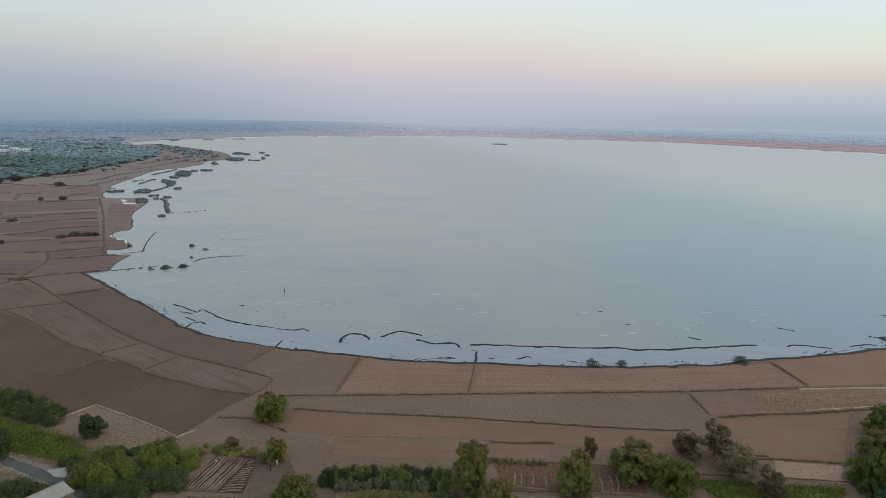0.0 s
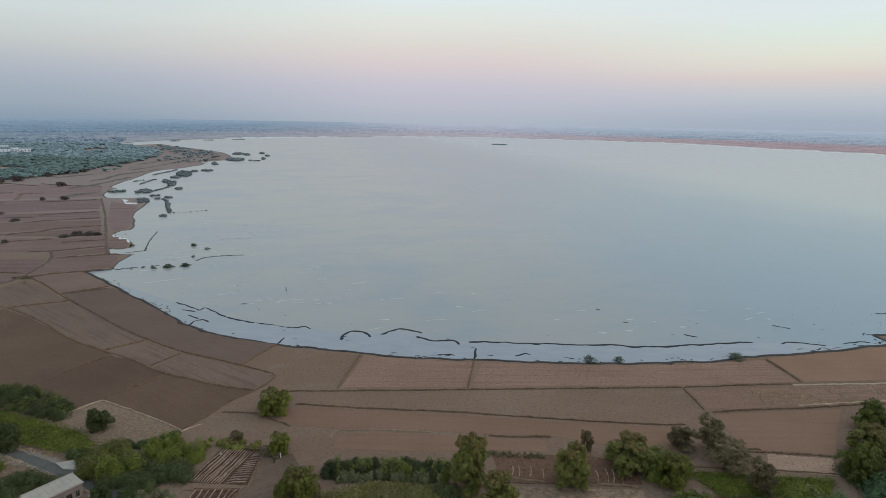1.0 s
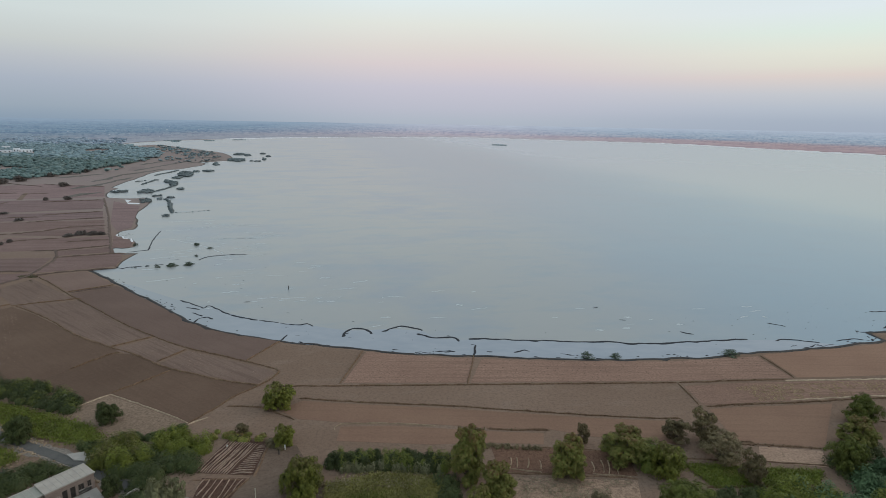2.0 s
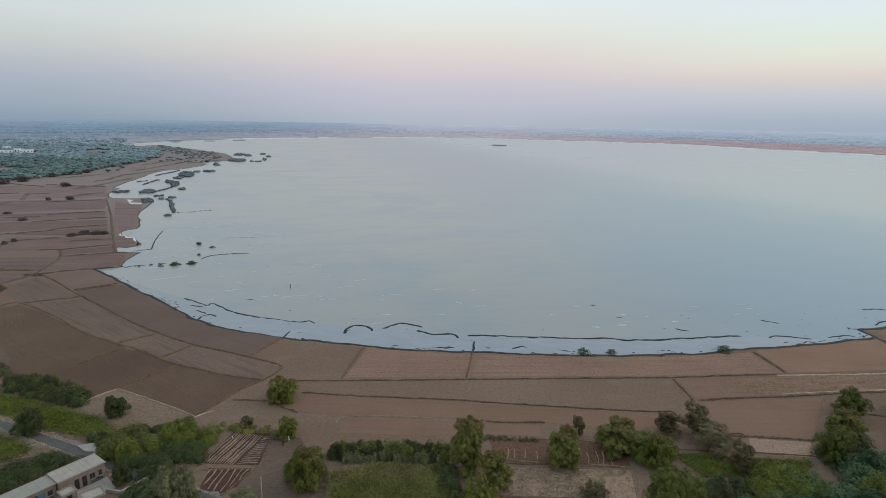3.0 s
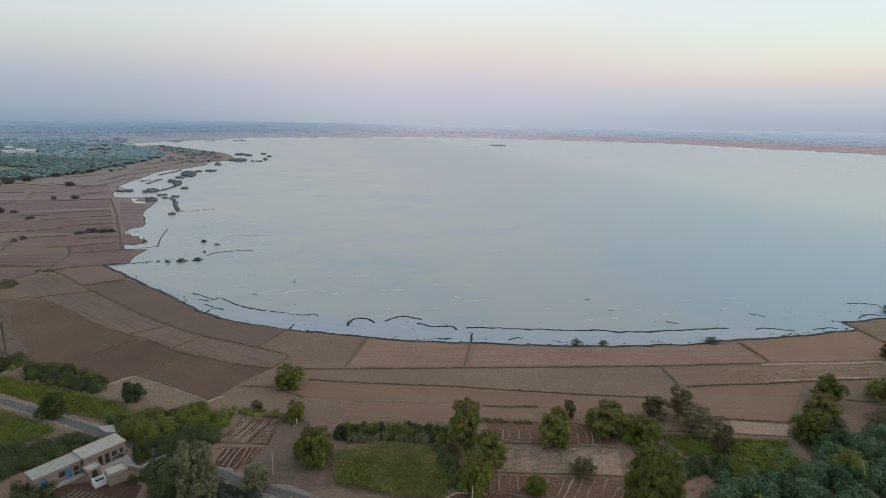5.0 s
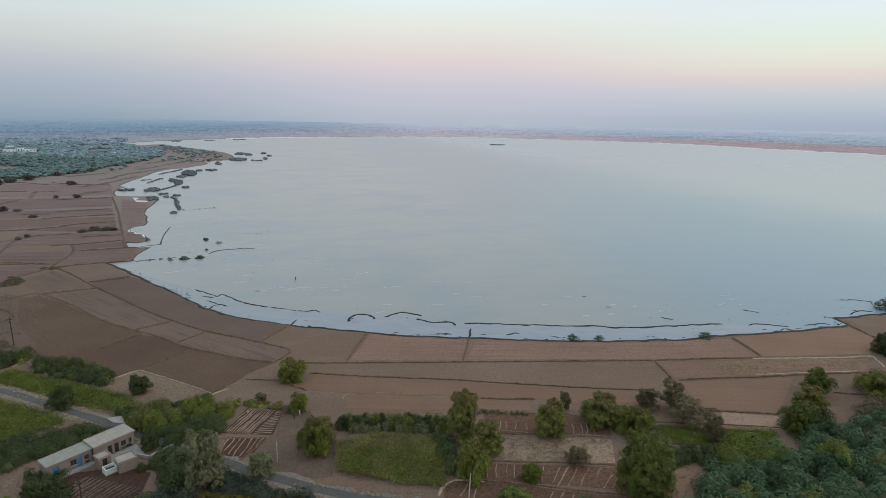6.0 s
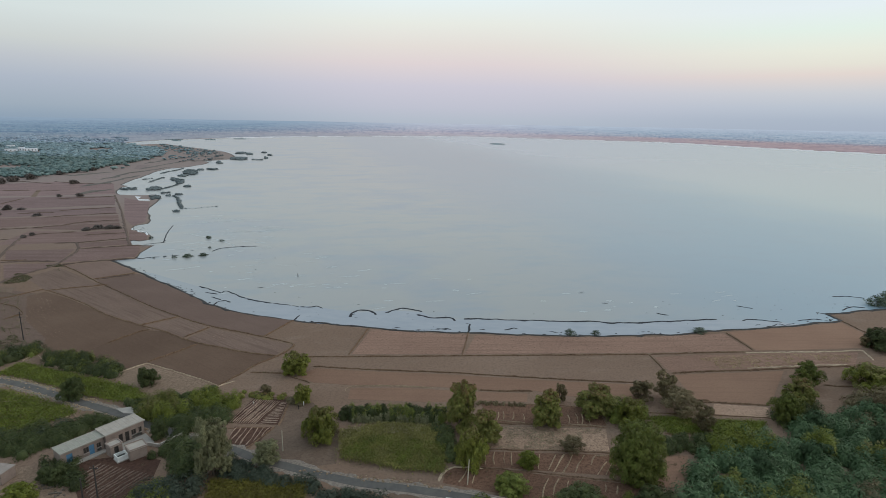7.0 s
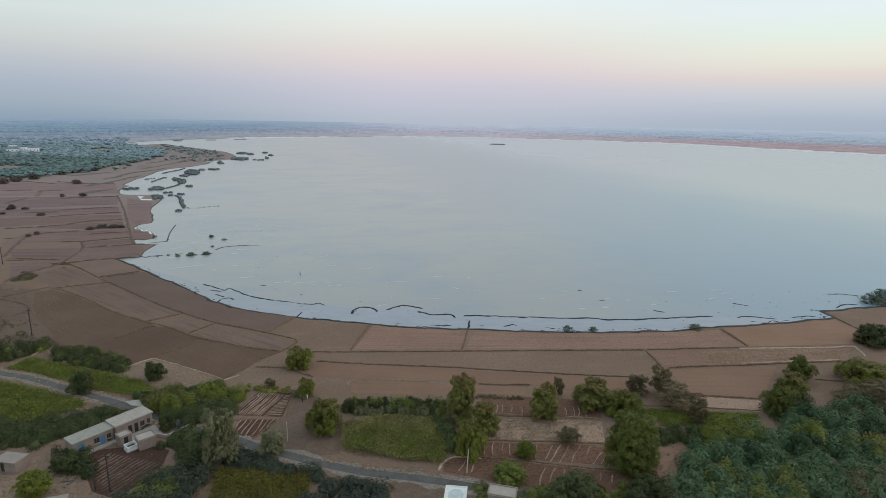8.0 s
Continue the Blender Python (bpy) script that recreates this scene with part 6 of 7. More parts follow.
tagged(sheet("mud_flat", [(-177.1, 289.1), (-173.4, 285.2), (-169.5, 282.2), (-165.2, 279.3), (-161.6, 277.2), (-157.6, 271.2), (-154.1, 263.3), (-155.4, 259.6), (-159.5, 260.7), (-161.1, 259.8)], 0.04, WEST_FIELD), "low bare mud flat beside the shore", "shore", kind="structure")
# white strip drawn in place of bright inlet water
tagged(ribbon("pale_shore_strip", [(-178, 293.6), (-174.5, 287.8), (-172.3, 288), (-167.8, 282.5), (-166.6, 284.3), (-162.6, 279.7), (-158.9, 274.4)], 1.0, 0.1, PALE_SHORE, base=-0.1, step=0.7, rough=1.0), "ragged white strip for the bright water by the mud", "shore", kind="structure")
specks(70, 40, [(-179.9, 297.2), (-176.4, 299.4), (-168.8, 292.9), (-161.8, 280), (-168.5, 284.3), (-173.9, 287.2)], "mud crumbs in the inlet")
# added white sheet: the inlet water's brightness put into its colour
tagged(sheet("pale_shore_strip", [(-247.0, 424.5), (-231.9, 401.6), (-223.3, 402.3), (-227.5, 408.2), (-236.5, 408.8), (-240.5, 422)], 0.05, PALE_SHORE), "white sheet for a bright water inlet at the headland", "shore", kind="structure")
drift(65, 22, [(-75, 178), (-40, 160), (20, 158), (90, 164), (120, 185), (40, 200), (-50, 205)], 7, "thin pale films of sheen in the shallows")

# ---- garden beds ----
STRIPS_A = [(13.5, 90.6, 12.9, 87.3), (14.6, 90.9, 14.3, 87.5), (16.7, 90.7, 16.3, 87.4), (18.8, 90.0, 18.7, 87.2), (28.7, 89.8, 28.2, 86.5), (30.5, 90.4, 30.0, 86.3),
            (31.9, 90.4, 30.9, 86.1), (33.3, 89.9, 32.5, 85.9), (12.9, 87.0, 18.7, 86.2), (27.9, 86.0, 35.1, 85.1)]
STRIPS_B = [(9.6, 75.1, 9.2, 70.8), (11.3, 75.4, 10.9, 71.1), (13.2, 75.4, 12.8, 71.1), (14.5, 75.1, 14.1, 71.0), (19.9, 74.6, 18.9, 70.0), (23.1, 74.7, 20.7, 69.7),
            (24.8, 74.8, 21.5, 69.0), (26.3, 74.8, 23.3, 68.8), (28.6, 74.7, 25.6, 69.1), (30.7, 74.5, 29.0, 71.4), (32.4, 72.6, 29.5, 68.5), (33.1, 72.1, 31.0, 68.5),
            (34.4, 71.5, 32.0, 67.5), (35.3, 70.8, 33.3, 67.2), (37.0, 70.0, 34.7, 66.4), (30.6, 74.5, 33.1, 74.4)]
STRIPS_C = [(20.3, 67.3, 18.3, 61.8), (22.2, 67.2, 20.2, 62.5), (23.8, 66.6, 23.1, 64.4), (30.1, 65.7, 29.5, 63.7), (32.2, 65.4, 31.4, 63.0), (5.6, 69.4, 4.2, 65.7), (7.8, 69.7, 6.5, 65.4)]


def bed(rows, wide, high, mat, label):
    """A garden bed: its ridges are its parts."""
    thing = tagged(new("garden_bed"), label, "garden bed", "garden beds")
    for ax, ay, bx, by in rows:
        bend = 0.22 * math.sin(ax * 3.7 + ay)
        mid = ((ax + bx) / 2 + bend, (ay + by) / 2)
        ribbon("ridge", [(ax, ay), mid, (bx, by)], wide, high, mat, 0.02, 0.5, 0.7, parent=thing)
    return thing


for rows in (STRIPS_A, STRIPS_B, STRIPS_C):
    bed(rows, 0.27, 0.18, PALE_BUND, "garden bed with pale dry ridges on dark soil")


def lerp(a, b, t):
    return tuple(a[k] + (b[k] - a[k]) * t for k in range(len(a)))


bed([lerp((-43.6, 84.4, -41.3, 94.8), (-38.2, 84.0, -35.6, 93.8), k / 11) for k in range(12)], 0.22, 0.2, RIDGE, "vegetable bed in long crumbly ridges")
bed([lerp((-37.4, 84.2, -33.7, 84.8), (-35.4, 92.8, -34.0, 93.4), k / 12) for k in range(13)], 0.22, 0.16, RIDGE, "vegetable bed in short cross ridges")
bed([(-41.3, 82.6, -41.6, 79.4), (-40.4, 82.6, -40.9, 77.9), (-39.3, 82.7, -39.7, 76.7), (-38.2, 82.7, -38.5, 76.2), (-37.0, 82.8, -37.3, 76.2), (-35.9, 82.8, -36.4, 77.4), (-34.7, 82.8, -35.3, 79.2)],
    0.22, 0.2, RIDGE, "vegetable bed in crumbly ridges")
bed([lerp((-63.4, 64.8, -61.6, 69.4), (-55.0, 57.4, -51.0, 66.6), k / 12) for k in range(13)], 0.24, 0.18, PLOT_RIDGE, "ploughed bed with pale crumbly ridges")
for a, b in (((9.4, 94.4), (36, 93.2)), ((9.5, 85.7), (35.8, 84.9)), ((8.8, 75.9), (38, 75.2)), ((8.0, 70.1), (40.5, 65.3)), ((-43.6, 82.1), (-34.8, 82.3)), ((45, 91.4), (75, 89.6)),
             ((-33.6, 94.8), (-32.9, 83.4)), ((-33.6, 83), (-36.8, 74.8)), ((-41.8, 95.6), (-33.6, 95)), ((47, 82.6), (66, 83.0))):
    mid = ((a[0] + b[0]) / 2, (a[1] + b[1]) / 2 + 0.3)
    tagged(ribbon("field_bund", [a, mid, b], 0.42, 0.2, EARTH_BUND, step=0.8, rough=0.6), "weedy earth bank round a garden plot", "earth bank", "garden banks")

# ---- houses ----
PLASTER = plain("weathered_mud_plaster", (0.247, 0.189, 0.162), (0.323, 0.253, 0.221), 0.8, 0.9, 0.3)
ROOF_GREY = plain("dusty_concrete_roof", (0.290, 0.285, 0.245), (0.370, 0.356, 0.305), 0.7, 0.9, 0.2)
MUD_ROOF = plain("mud_roof", (0.281, 0.234, 0.208), (0.348, 0.293, 0.264), 0.9, 0.95, 0.3)
ROOF_PALE = plain("pale_lime_roof", (0.372, 0.328, 0.288), (0.451, 0.399, 0.351), 0.7, 0.9, 0.2)
CONCRETE = plain("pale_concrete", (0.368, 0.333, 0.301), (0.460, 0.414, 0.378), 0.9, 0.9, 0.2)
WHITE = plain("white_limewash", (0.72, 0.72, 0.70), (0.82, 0.82, 0.80), 1.2, 0.8, 0.15)
BLUE = plain("faded_blue_paint", (0.07, 0.19, 0.33), (0.11, 0.25, 0.40), 2.0, 0.6, 0.1)
DARK = plain("dark_timber_and_interiors", (0.025, 0.022, 0.02), (0.05, 0.04, 0.035), 2.0, 0.8, 0.2)
TIMBER = plain("grey_timber", (0.12, 0.10, 0.085), (0.19, 0.16, 0.135), 2.0, 0.85, 0.3)
PALE_POLE = plain("pale_peeled_pole", (0.480, 0.425, 0.336), (0.600, 0.531, 0.426), 2.0, 0.85, 0.2)
RUST = plain("dark_iron", (0.035, 0.032, 0.032), (0.065, 0.055, 0.05), 2.0, 0.6, 0.2)


def block(bm, x0, y0, z0, x1, y1, z1, bevel=0.0):
    v = [bm.verts.new(p) for p in ((x0, y0, z0), (x1, y0, z0), (x1, y1, z0), (x0, y1, z0), (x0, y0, z1), (x1, y0, z1), (x1, y1, z1), (x0, y1, z1))]
    made = [bm.faces.new([v[i] for i in q]) for q in ((3, 2, 1, 0), (4, 5, 6, 7), (0, 1, 5, 4), (1, 2, 6, 5), (2, 3, 7, 6), (3, 0, 4, 7))]
    if bevel:
        edges = list({e for f in made for e in f.edges})
        bmesh.ops.bevel(bm, geom=edges, offset=bevel, segments=1, affect="EDGES")


def box(name, parent, mat, *size, bevel=0.0, label=""):
    bm = bmesh.new()
    block(bm, *size, bevel)
    return part(name, bm, mat, parent, label)


def wall_with_holes(name, parent, mat, length, height, holes, y0, y1, x0=0.0):
    """A wall along x with rectangular openings (left, bottom, right, top) that go through it."""
    bm = bmesh.new()
    xs = sorted({0.0, length, *[h[0] for h in holes], *[h[2] for h in holes]})
    zs = sorted({0.0, height, *[h[1] for h in holes], *[h[3] for h in holes]})
    for a, b in zip(xs, xs[1:]):
        for c, d in zip(zs, zs[1:]):
            if not any(h[0] <= a and b <= h[2] and h[1] <= c and d <= h[3] for h in holes):
                block(bm, x0 + a, y0, c, x0 + b, y1, d)
    bmesh.ops.remove_doubles(bm, verts=bm.verts, dist=0.0005)
    inner = [f for f in bm.faces if sum(1 for e in f.edges if len(e.link_faces) > 2) == 4]
    bmesh.ops.delete(bm, geom=inner, context="FACES_ONLY")
    bmesh.ops.recalc_face_normals(bm, faces=bm.faces)
    return part(name, bm, mat, parent)


def row_house(name, at, turn, length, depth, height, openings, roof, label, overhang=0.35, wall=PLASTER):
    """A low flat-roofed row of rooms. Openings on the front: (kind, left, bottom, right, top, paint)."""
    h = new(name)
    h.matrix_basis = pose(at[0], at[1], 0, 0, 0, turn)
    t = 0.3
    wall_with_holes("wall", h, wall, length, height, [o[1:5] for o in openings], depth - t, depth)
    box("wall", h, wall, 0, 0, 0, length, t, height)
    box("wall", h, wall, 0, t, 0, t, depth - t, height)
    box("wall", h, wall, length - t, t, 0, length, depth - t, height)
    box("floor_slab", h, CONCRETE, t, t, 0.0, length - t, depth - t, 0.12)
    top = box("roof", h, roof, -overhang * 0.4, -overhang * 0.4, height, length + overhang * 0.4, depth + overhang, height + 0.18, bevel=0.03)
    box("roof_edge", top, CONCRETE, -overhang * 0.4, depth + overhang - 0.14, height + 0.18, length + overhang * 0.4, depth + overhang, height + 0.26)
    box("roof_edge", top, CONCRETE, -overhang * 0.4, -overhang * 0.4, height + 0.18, length + overhang * 0.4, 0.02, height + 0.26)
    for k in range(1, int(length / 0.85)):
        x = length * k / int(length / 0.85)
        box("sheet_seam", top, CONCRETE, x - 0.04, 0.04, height + 0.176, x + 0.04, depth + overhang - 0.16, height + 0.215)
    # DARK fills doorways and windows in place of the unlit rooms behind
    for what, a, b, c, d, paint in openings:
        y = depth - 0.16
        one = box(what, h, paint, a + 0.07, y, b + 0.02, c - 0.07, y + 0.05, d - 0.07)
        frame_bm = bmesh.new()
        for q in ((a, b, a + 0.07, d), (c - 0.07, b, c, d), (a + 0.07, d - 0.07, c - 0.07, d)):
            block(frame_bm, q[0], y - 0.03, q[1], q[2], y + 0.1, q[3])
        part("frame", frame_bm, TIMBER if paint is DARK else paint, one)
        if what == "window":
            box("sill", one, CONCRETE, a - 0.06, depth + 0.002, b - 0.1, c + 0.06, depth + 0.12, b - 0.02)
            box("mullion", one, TIMBER if paint is DARK else WHITE, (a + c) / 2 - 0.03, y + 0.052, b + 0.02, (a + c) / 2 + 0.03, y + 0.09, d - 0.07)
        else:
            box("handle", one, RUST, c - 0.22, y + 0.052, b + 0.95, c - 0.16, y + 0.1, b + 1.15)
    return tagged(h, label, "house")


TURN = 55.0   # the row runs this way; its front faces the lake side


def local(x, y):
    a = radians(TURN)
    return (-70.3 + x * math.cos(a) + y * math.sin(a), 69.7 + x * math.sin(a) - y * math.cos(a))


# mirrored layout: front is on the lower side, so the row is laid from its far end
def lay(x, length, y_back):
    return local(x + length, y_back)


row_house("house", lay(0.0, 7.3, 0.0), TURN + 180, 7.3, 3.1, 2.7,
          [("window", 0.5, 1.0, 1.3, 1.9, DARK), ("door", 1.7, 0.12, 2.6, 2.1, BLUE), ("window", 2.6, 0.9, 3.6, 2.0, DARK), ("door", 5.4, 0.12, 6.4, 2.1, BLUE)], ROOF_GREY,
          "long low plaster house with blue doors and grey flat roof")
row_house("house", lay(7.45, 7.2, 0.0), TURN + 180, 7.2, 3.7, 3.0,
          [("window", 0.5, 0.9, 1.1, 2.0, DARK), ("window", 1.6, 0.9, 2.5, 2.0, DARK), ("door", 2.9, 0.12, 3.7, 2.1, DARK), ("door", 4.1, 0.12, 4.9, 2.1, DARK), ("window", 5.6, 0.8, 6.6, 1.6, DARK)], ROOF_PALE,
          "plaster house with dark open doorways and pale flat roof")


def slab(name, outline, z, mat, label, category):
    return tagged(sheet(name, outline, z, mat), label, category)


slab("veranda_slab", [local(0.0, 3.12), local(7.3, 3.12), local(7.3, 4.3), local(0.0, 4.3)], 0.22, CONCRETE, "pale raised concrete plinth before the house", "plinth")
slab("courtyard_slab", [local(7.6, 3.75), local(14.8, 3.75), local(14.2, 8.2), local(7.6, 6.4)], 0.12, CONCRETE, "pale swept courtyard floor beside the house", "courtyard")
slab("culvert_slab", [(-70.0, 88.9), (-67.3, 89.8), (-64.4, 87.8), (-64.9, 86.9), (-67.5, 87.2)], 0.25, CONCRETE, "pale concrete culvert slab beside the lane", "culvert")


def flat_hut(at, turn, length, depth, height, roof, label, door=True, wall=PLASTER, parapet=True):
    h = new("hut")
    h.matrix_basis = pose(at[0], at[1], 0, 0, 0, turn)
    hole = [(length * 0.3, 0.05, length * 0.3 + 0.8, min(1.9, height - 0.2))] if door else []
    wall_with_holes("wall", h, wall, length, height, hole, 0, 0.25)
    box("wall", h, wall, 0, depth - 0.25, 0, length, depth, height)
    box("wall", h, wall, 0, 0.25, 0, 0.25, depth - 0.25, height)
    box("wall", h, wall, length - 0.25, 0.25, 0, length, depth - 0.25, height)
    top = box("roof", h, roof, -0.12, -0.12, height, length + 0.12, depth + 0.12, height + 0.15, bevel=0.03)
    if parapet:
        for q in ((-0.12, -0.12, length + 0.12, 0.05), (-0.12, depth - 0.05, length + 0.12, depth + 0.12), (-0.12, 0.05, 0.05, depth - 0.05), (length - 0.05, 0.05, length + 0.12, depth - 0.05)):
            box("parapet", top, wall, q[0], q[1], height + 0.15, q[2], q[3], height + 0.3)
    if door:
        box("door", h, DARK, hole[0][0] + 0.03, 0.1, 0.05, hole[0][2] - 0.03, 0.15, hole[0][3] - 0.03)
    return tagged(h, label, "hut")


flat_hut((-60.7, 71.2), TURN, 2.1, 1.9, 2.1, ROOF_PALE, "small plaster outhouse with pale flat roof", True)
flat_hut((-56.6, 70.2), TURN - 10, 3.0, 2.6, 2.0, ROOF_PALE, "low plaster store with pale parapet roof", False)
flat_hut((-79.0, 63.4), -8, 4.4, 2.8, 2.0, MUD_ROOF, "small mud-plaster hut with pale flat roof", True, PLASTER, False)
flat_hut((-61.6, 50.6), 20, 3.2, 2.6, 2.4, MUD_ROOF, "small mud-plaster hut with pale flat roof", False, PLASTER, False)
flat_hut((8.6, 55.6), -14, 4.5, 2.6, 2.7, ROOF_PALE, "plain plaster roadside hut with pale roof", True)
white_room = flat_hut((1.4, 53.4), -6, 3.4, 4.0, 2.7, WHITE, "whitewashed roadside room with stained white parapet roof", True, WHITE)
STAIN = plain("rain_stained_lime", (0.46, 0.53, 0.54), (0.60, 0.65, 0.65), 0.9, 0.7, 0.1)
pond = bmesh.new()
bmesh.ops.create_cone(pond, cap_ends=True, segments=8, radius1=1.0, radius2=0.96, depth=0.012,
                      matrix=Matrix.Translation((1.75, 1.9, 2.86)) @ Matrix.Diagonal((1.35, 1.6, 1, 1)) @ Matrix.Rotation(radians(22.5), 4, "Z"))
part("roof_stain", pond, STAIN, white_room, "grey rain-stained hollow of the roof")


def water_tank(at, turn):
    t = new("water_tank")
    t.matrix_basis = pose(at[0], at[1], 0, 0, 0, turn)
    box("base", t, CONCRETE, -0.1, -0.1, 0, 2.1, 1.9, 0.15)
    for q in ((0, 0, 2.0, 0.18), (0, 1.62, 2.0, 1.8), (0, 0.18, 0.18, 1.62), (1.82, 0.18, 2.0, 1.62)):
        box("side", t, WHITE, q[0], q[1], 0.15, q[2], q[3], 1.1, bevel=0.02)
    # dark sheet across the inside, halfway up
    box("dark_inside", t, DARK, 0.18, 0.18, 0.5, 1.82, 1.62, 0.55, label="dark level surface inside")
    return tagged(t, "open whitewashed water tank beside the outhouse", "water tank")


water_tank((-58.6, 69.6), TURN - 5)


def log(x, y, length, thick, turn):
    v, f = [], []
    a = radians(turn)
    tip = (x + length * math.cos(a), y + length * math.sin(a))
    half = ((x + tip[0]) / 2 + 0.1, (y + tip[1]) / 2)
    tube(v, f, (x, y, thick * 0.9), (*half, thick * 0.85), thick, thick * 0.9, 8)
    tube(v, f, (*half, thick * 0.85), (*tip, thick * 0.7), thick * 0.9, thick * 0.7, 8)
    f += [tuple(range(7, -1, -1)), tuple(range(24, 32))]
    return tagged(mesh_object("log", v, f, TIMBER), "weathered grey log lying in the farmyard", "log", "logs")


for row in ((-67.2, 63.2, 2.4, 0.16, 24), (-66.4, 62.0, 1.8, 0.13, 40), (-65.2, 60.6, 2.0, 0.15, 15), (-69.6, 65.2, 1.5, 0.12, -20)):
    log(*row)


def low_wall(a, b, high, thick=0.3):
    d = math.hypot(b[0] - a[0], b[1] - a[1])
    bm = bmesh.new()
    block(bm, 0, -thick / 2, 0, d, thick / 2, high, 0.05)
    w = part("compound_wall", bm, CONCRETE, None)
    w.matrix_basis = pose(a[0], a[1], 0, 0, 0, math.degrees(math.atan2(b[1] - a[1], b[0] - a[0])))
    return tagged(w, "low pale plastered compound wall", "wall", "compound walls")


low_wall((-53.2, 74.6), (-50.8, 78.6), 1.1)
low_wall((-56.4, 75.6), (-53.6, 75.0), 0.7)

# ---- poles and posts ----


def pole(x, y, tall, thick, mat, label, arms=(), lean=0.0, category="pole"):
    p = new("pole")
    p.matrix_basis = pose(x, y, 0, 0, lean, 0)
    v, f = [], []
    tube(v, f, (0, 0, -0.2), (0, 0, tall), thick, thick * 0.7, 8)
    f.append(tuple(range(8, 16)))
    mesh_object("shaft", v, f, mat, p)
    for z, half in arms:
        arm = box("cross_arm", p, RUST, -half, -0.06, z, half, 0.06, z + 0.12)
        for s in (-0.85, 0.85):
            v, f = [], []
            tube(v, f, (s * half, 0, z + 0.12), (s * half, 0, z + 0.34), 0.05, 0.03, 6)
            mesh_object("insulator", v, f, CONCRETE, arm)
    return tagged(p, label, category)


pole(-118.0, 126.9, 8.3, 0.16, RUST, "dark iron power pole with cross arms on the field", ((7.6, 0.8), (6.6, 0.5), (5.0, 0.35)))
pole(-187.1, 205.5, 7.8, 0.16, RUST, "dark iron power pole with a cross arm", ((7.2, 0.8),))
pole(-55.4, 58.4, 7.2, 0.15, RUST, "dark power pole beside the ploughed bed", ((6.6, 0.7),))
pole(-58.0, 58.6, 4.6, 0.14, RUST, "short dark pole beside the ploughed bed")
pole(5.6, 65.1, 4.9, 0.12, PALE_POLE, "slim pale pole in the garden plot", (), 2)
pole(-29.6, 74.4, 4.3, 0.11, PALE_POLE, "slim pale pole beside the lane")
pole(-29.9, 92.0, 1.0, 0.14, WHITE, "short whitewashed marker post", category="post")
pole(-30.6, 90.4, 1.0, 0.12, DARK, "short dark stump post", category="post")
pole(-41.3, 92.6, 0.4, 0.16, WHITE, "small whitewashed marker stone", category="post")
pole(-58.1, 197.4, 1.2, 0.16, DARK, "dark stake standing in the lake", category="stake")

# ---- far buildings ----


# limewash with the cool tint of haze mixed into it
FAR_WHITE = plain("hazy_white_limewash", (0.80, 0.84, 0.90), (0.88, 0.91, 0.96), 0.2, 0.8, 0.1)


def far_building(x, y, length, depth, height, turn, label="white flat-roofed buildings far across the fields", z=0.0):
    h = new("far_building")
    h.matrix_basis = pose(x, y, z, 0, 0, turn)
    n = max(2, int(length / 5))
    holes = [(length * (k + 0.3) / n, height * 0.3, length * (k + 0.3) / n + 1.4, height * 0.7) for k in range(n)]
    wall_with_holes("wall", h, FAR_WHITE, length, height, holes, 0, 0.4)
    box("wall", h, FAR_WHITE, 0, depth - 0.4, 0, length, depth, height)
    box("wall", h, FAR_WHITE, 0, 0.4, 0, 0.4, depth - 0.4, height)
    box("wall", h, FAR_WHITE, length - 0.4, 0.4, 0, length, depth - 0.4, height)
    box("roof", h, FAR_WHITE, -0.3, -0.3, height, length + 0.3, depth + 0.3, height + 0.4)
    for q in holes:
        box("window", h, DARK, q[0], 0.15, q[1], q[2], 0.2, q[3])
    return tagged(h, label, "building", "far buildings")


for x, y, a, b, c, t in ((-756, 952, 18, 8, 4, 30), (-739, 962, 9, 7, 7, 30), (-731, 963, 20, 8, 5, 40), (-850, 1080, 12, 8, 4, 30), (-560, 930, 9, 6, 4, 10),
                         (-800, 1330, 12, 8, 5, 0), (1500, 2120, 16, 9, 6, -30), (1530, 2090, 12, 8, 5, -20), (1320, 2420, 14, 8, 6, -20), (1120, 2560, 14, 8, 6, -10), (1650, 1950, 14, 8, 5, -35)):
    far_building(x, y, a, b, c, t, z=(0.0 if abs(y) < 900 else 0.0))

# ---- loose growth ----


def weeds(name, seed, count, outline, mat, tall, leaf, label, patchy=0.0, keep_off=()):
    rng = np.random.default_rng(seed)
    at = scatter(outline, count, rng)
    road = curve_through(ROAD, 2.0)
    near = np.min(np.hypot(at[:, None, 0] - road[None, :, 0], at[:, None, 1] - road[None, :, 1]), 1)
    at = at[near > 2.2]
    thick = np.array([noise.noise((x * 0.12, y * 0.12, seed)) + 0.5 * noise.noise((x * 0.5, y * 0.5, seed)) for x, y in at])
    at = at[thick > patchy]
    for plot in keep_off:
        at = at[~inside(plot, at[:, 0], at[:, 1])]
    k = len(at)
    each = 5
    p = np.repeat(np.column_stack([at, np.zeros(k)]), each, 0)
    p[:, :2] += rng.normal(size=(k * each, 2)) * leaf * 0.5
    p[:, 2] = tall * rng.uniform(0.25, 1.0, k * each)
    n = rng.normal(size=(k * each, 3)) * 0.7 + [0, 0, 1.0]
    return tagged(leaf_mesh(name, p, n, leaf, leaf * 0.35, mat, rng, 1.0), label, "weeds", kind="stuff")


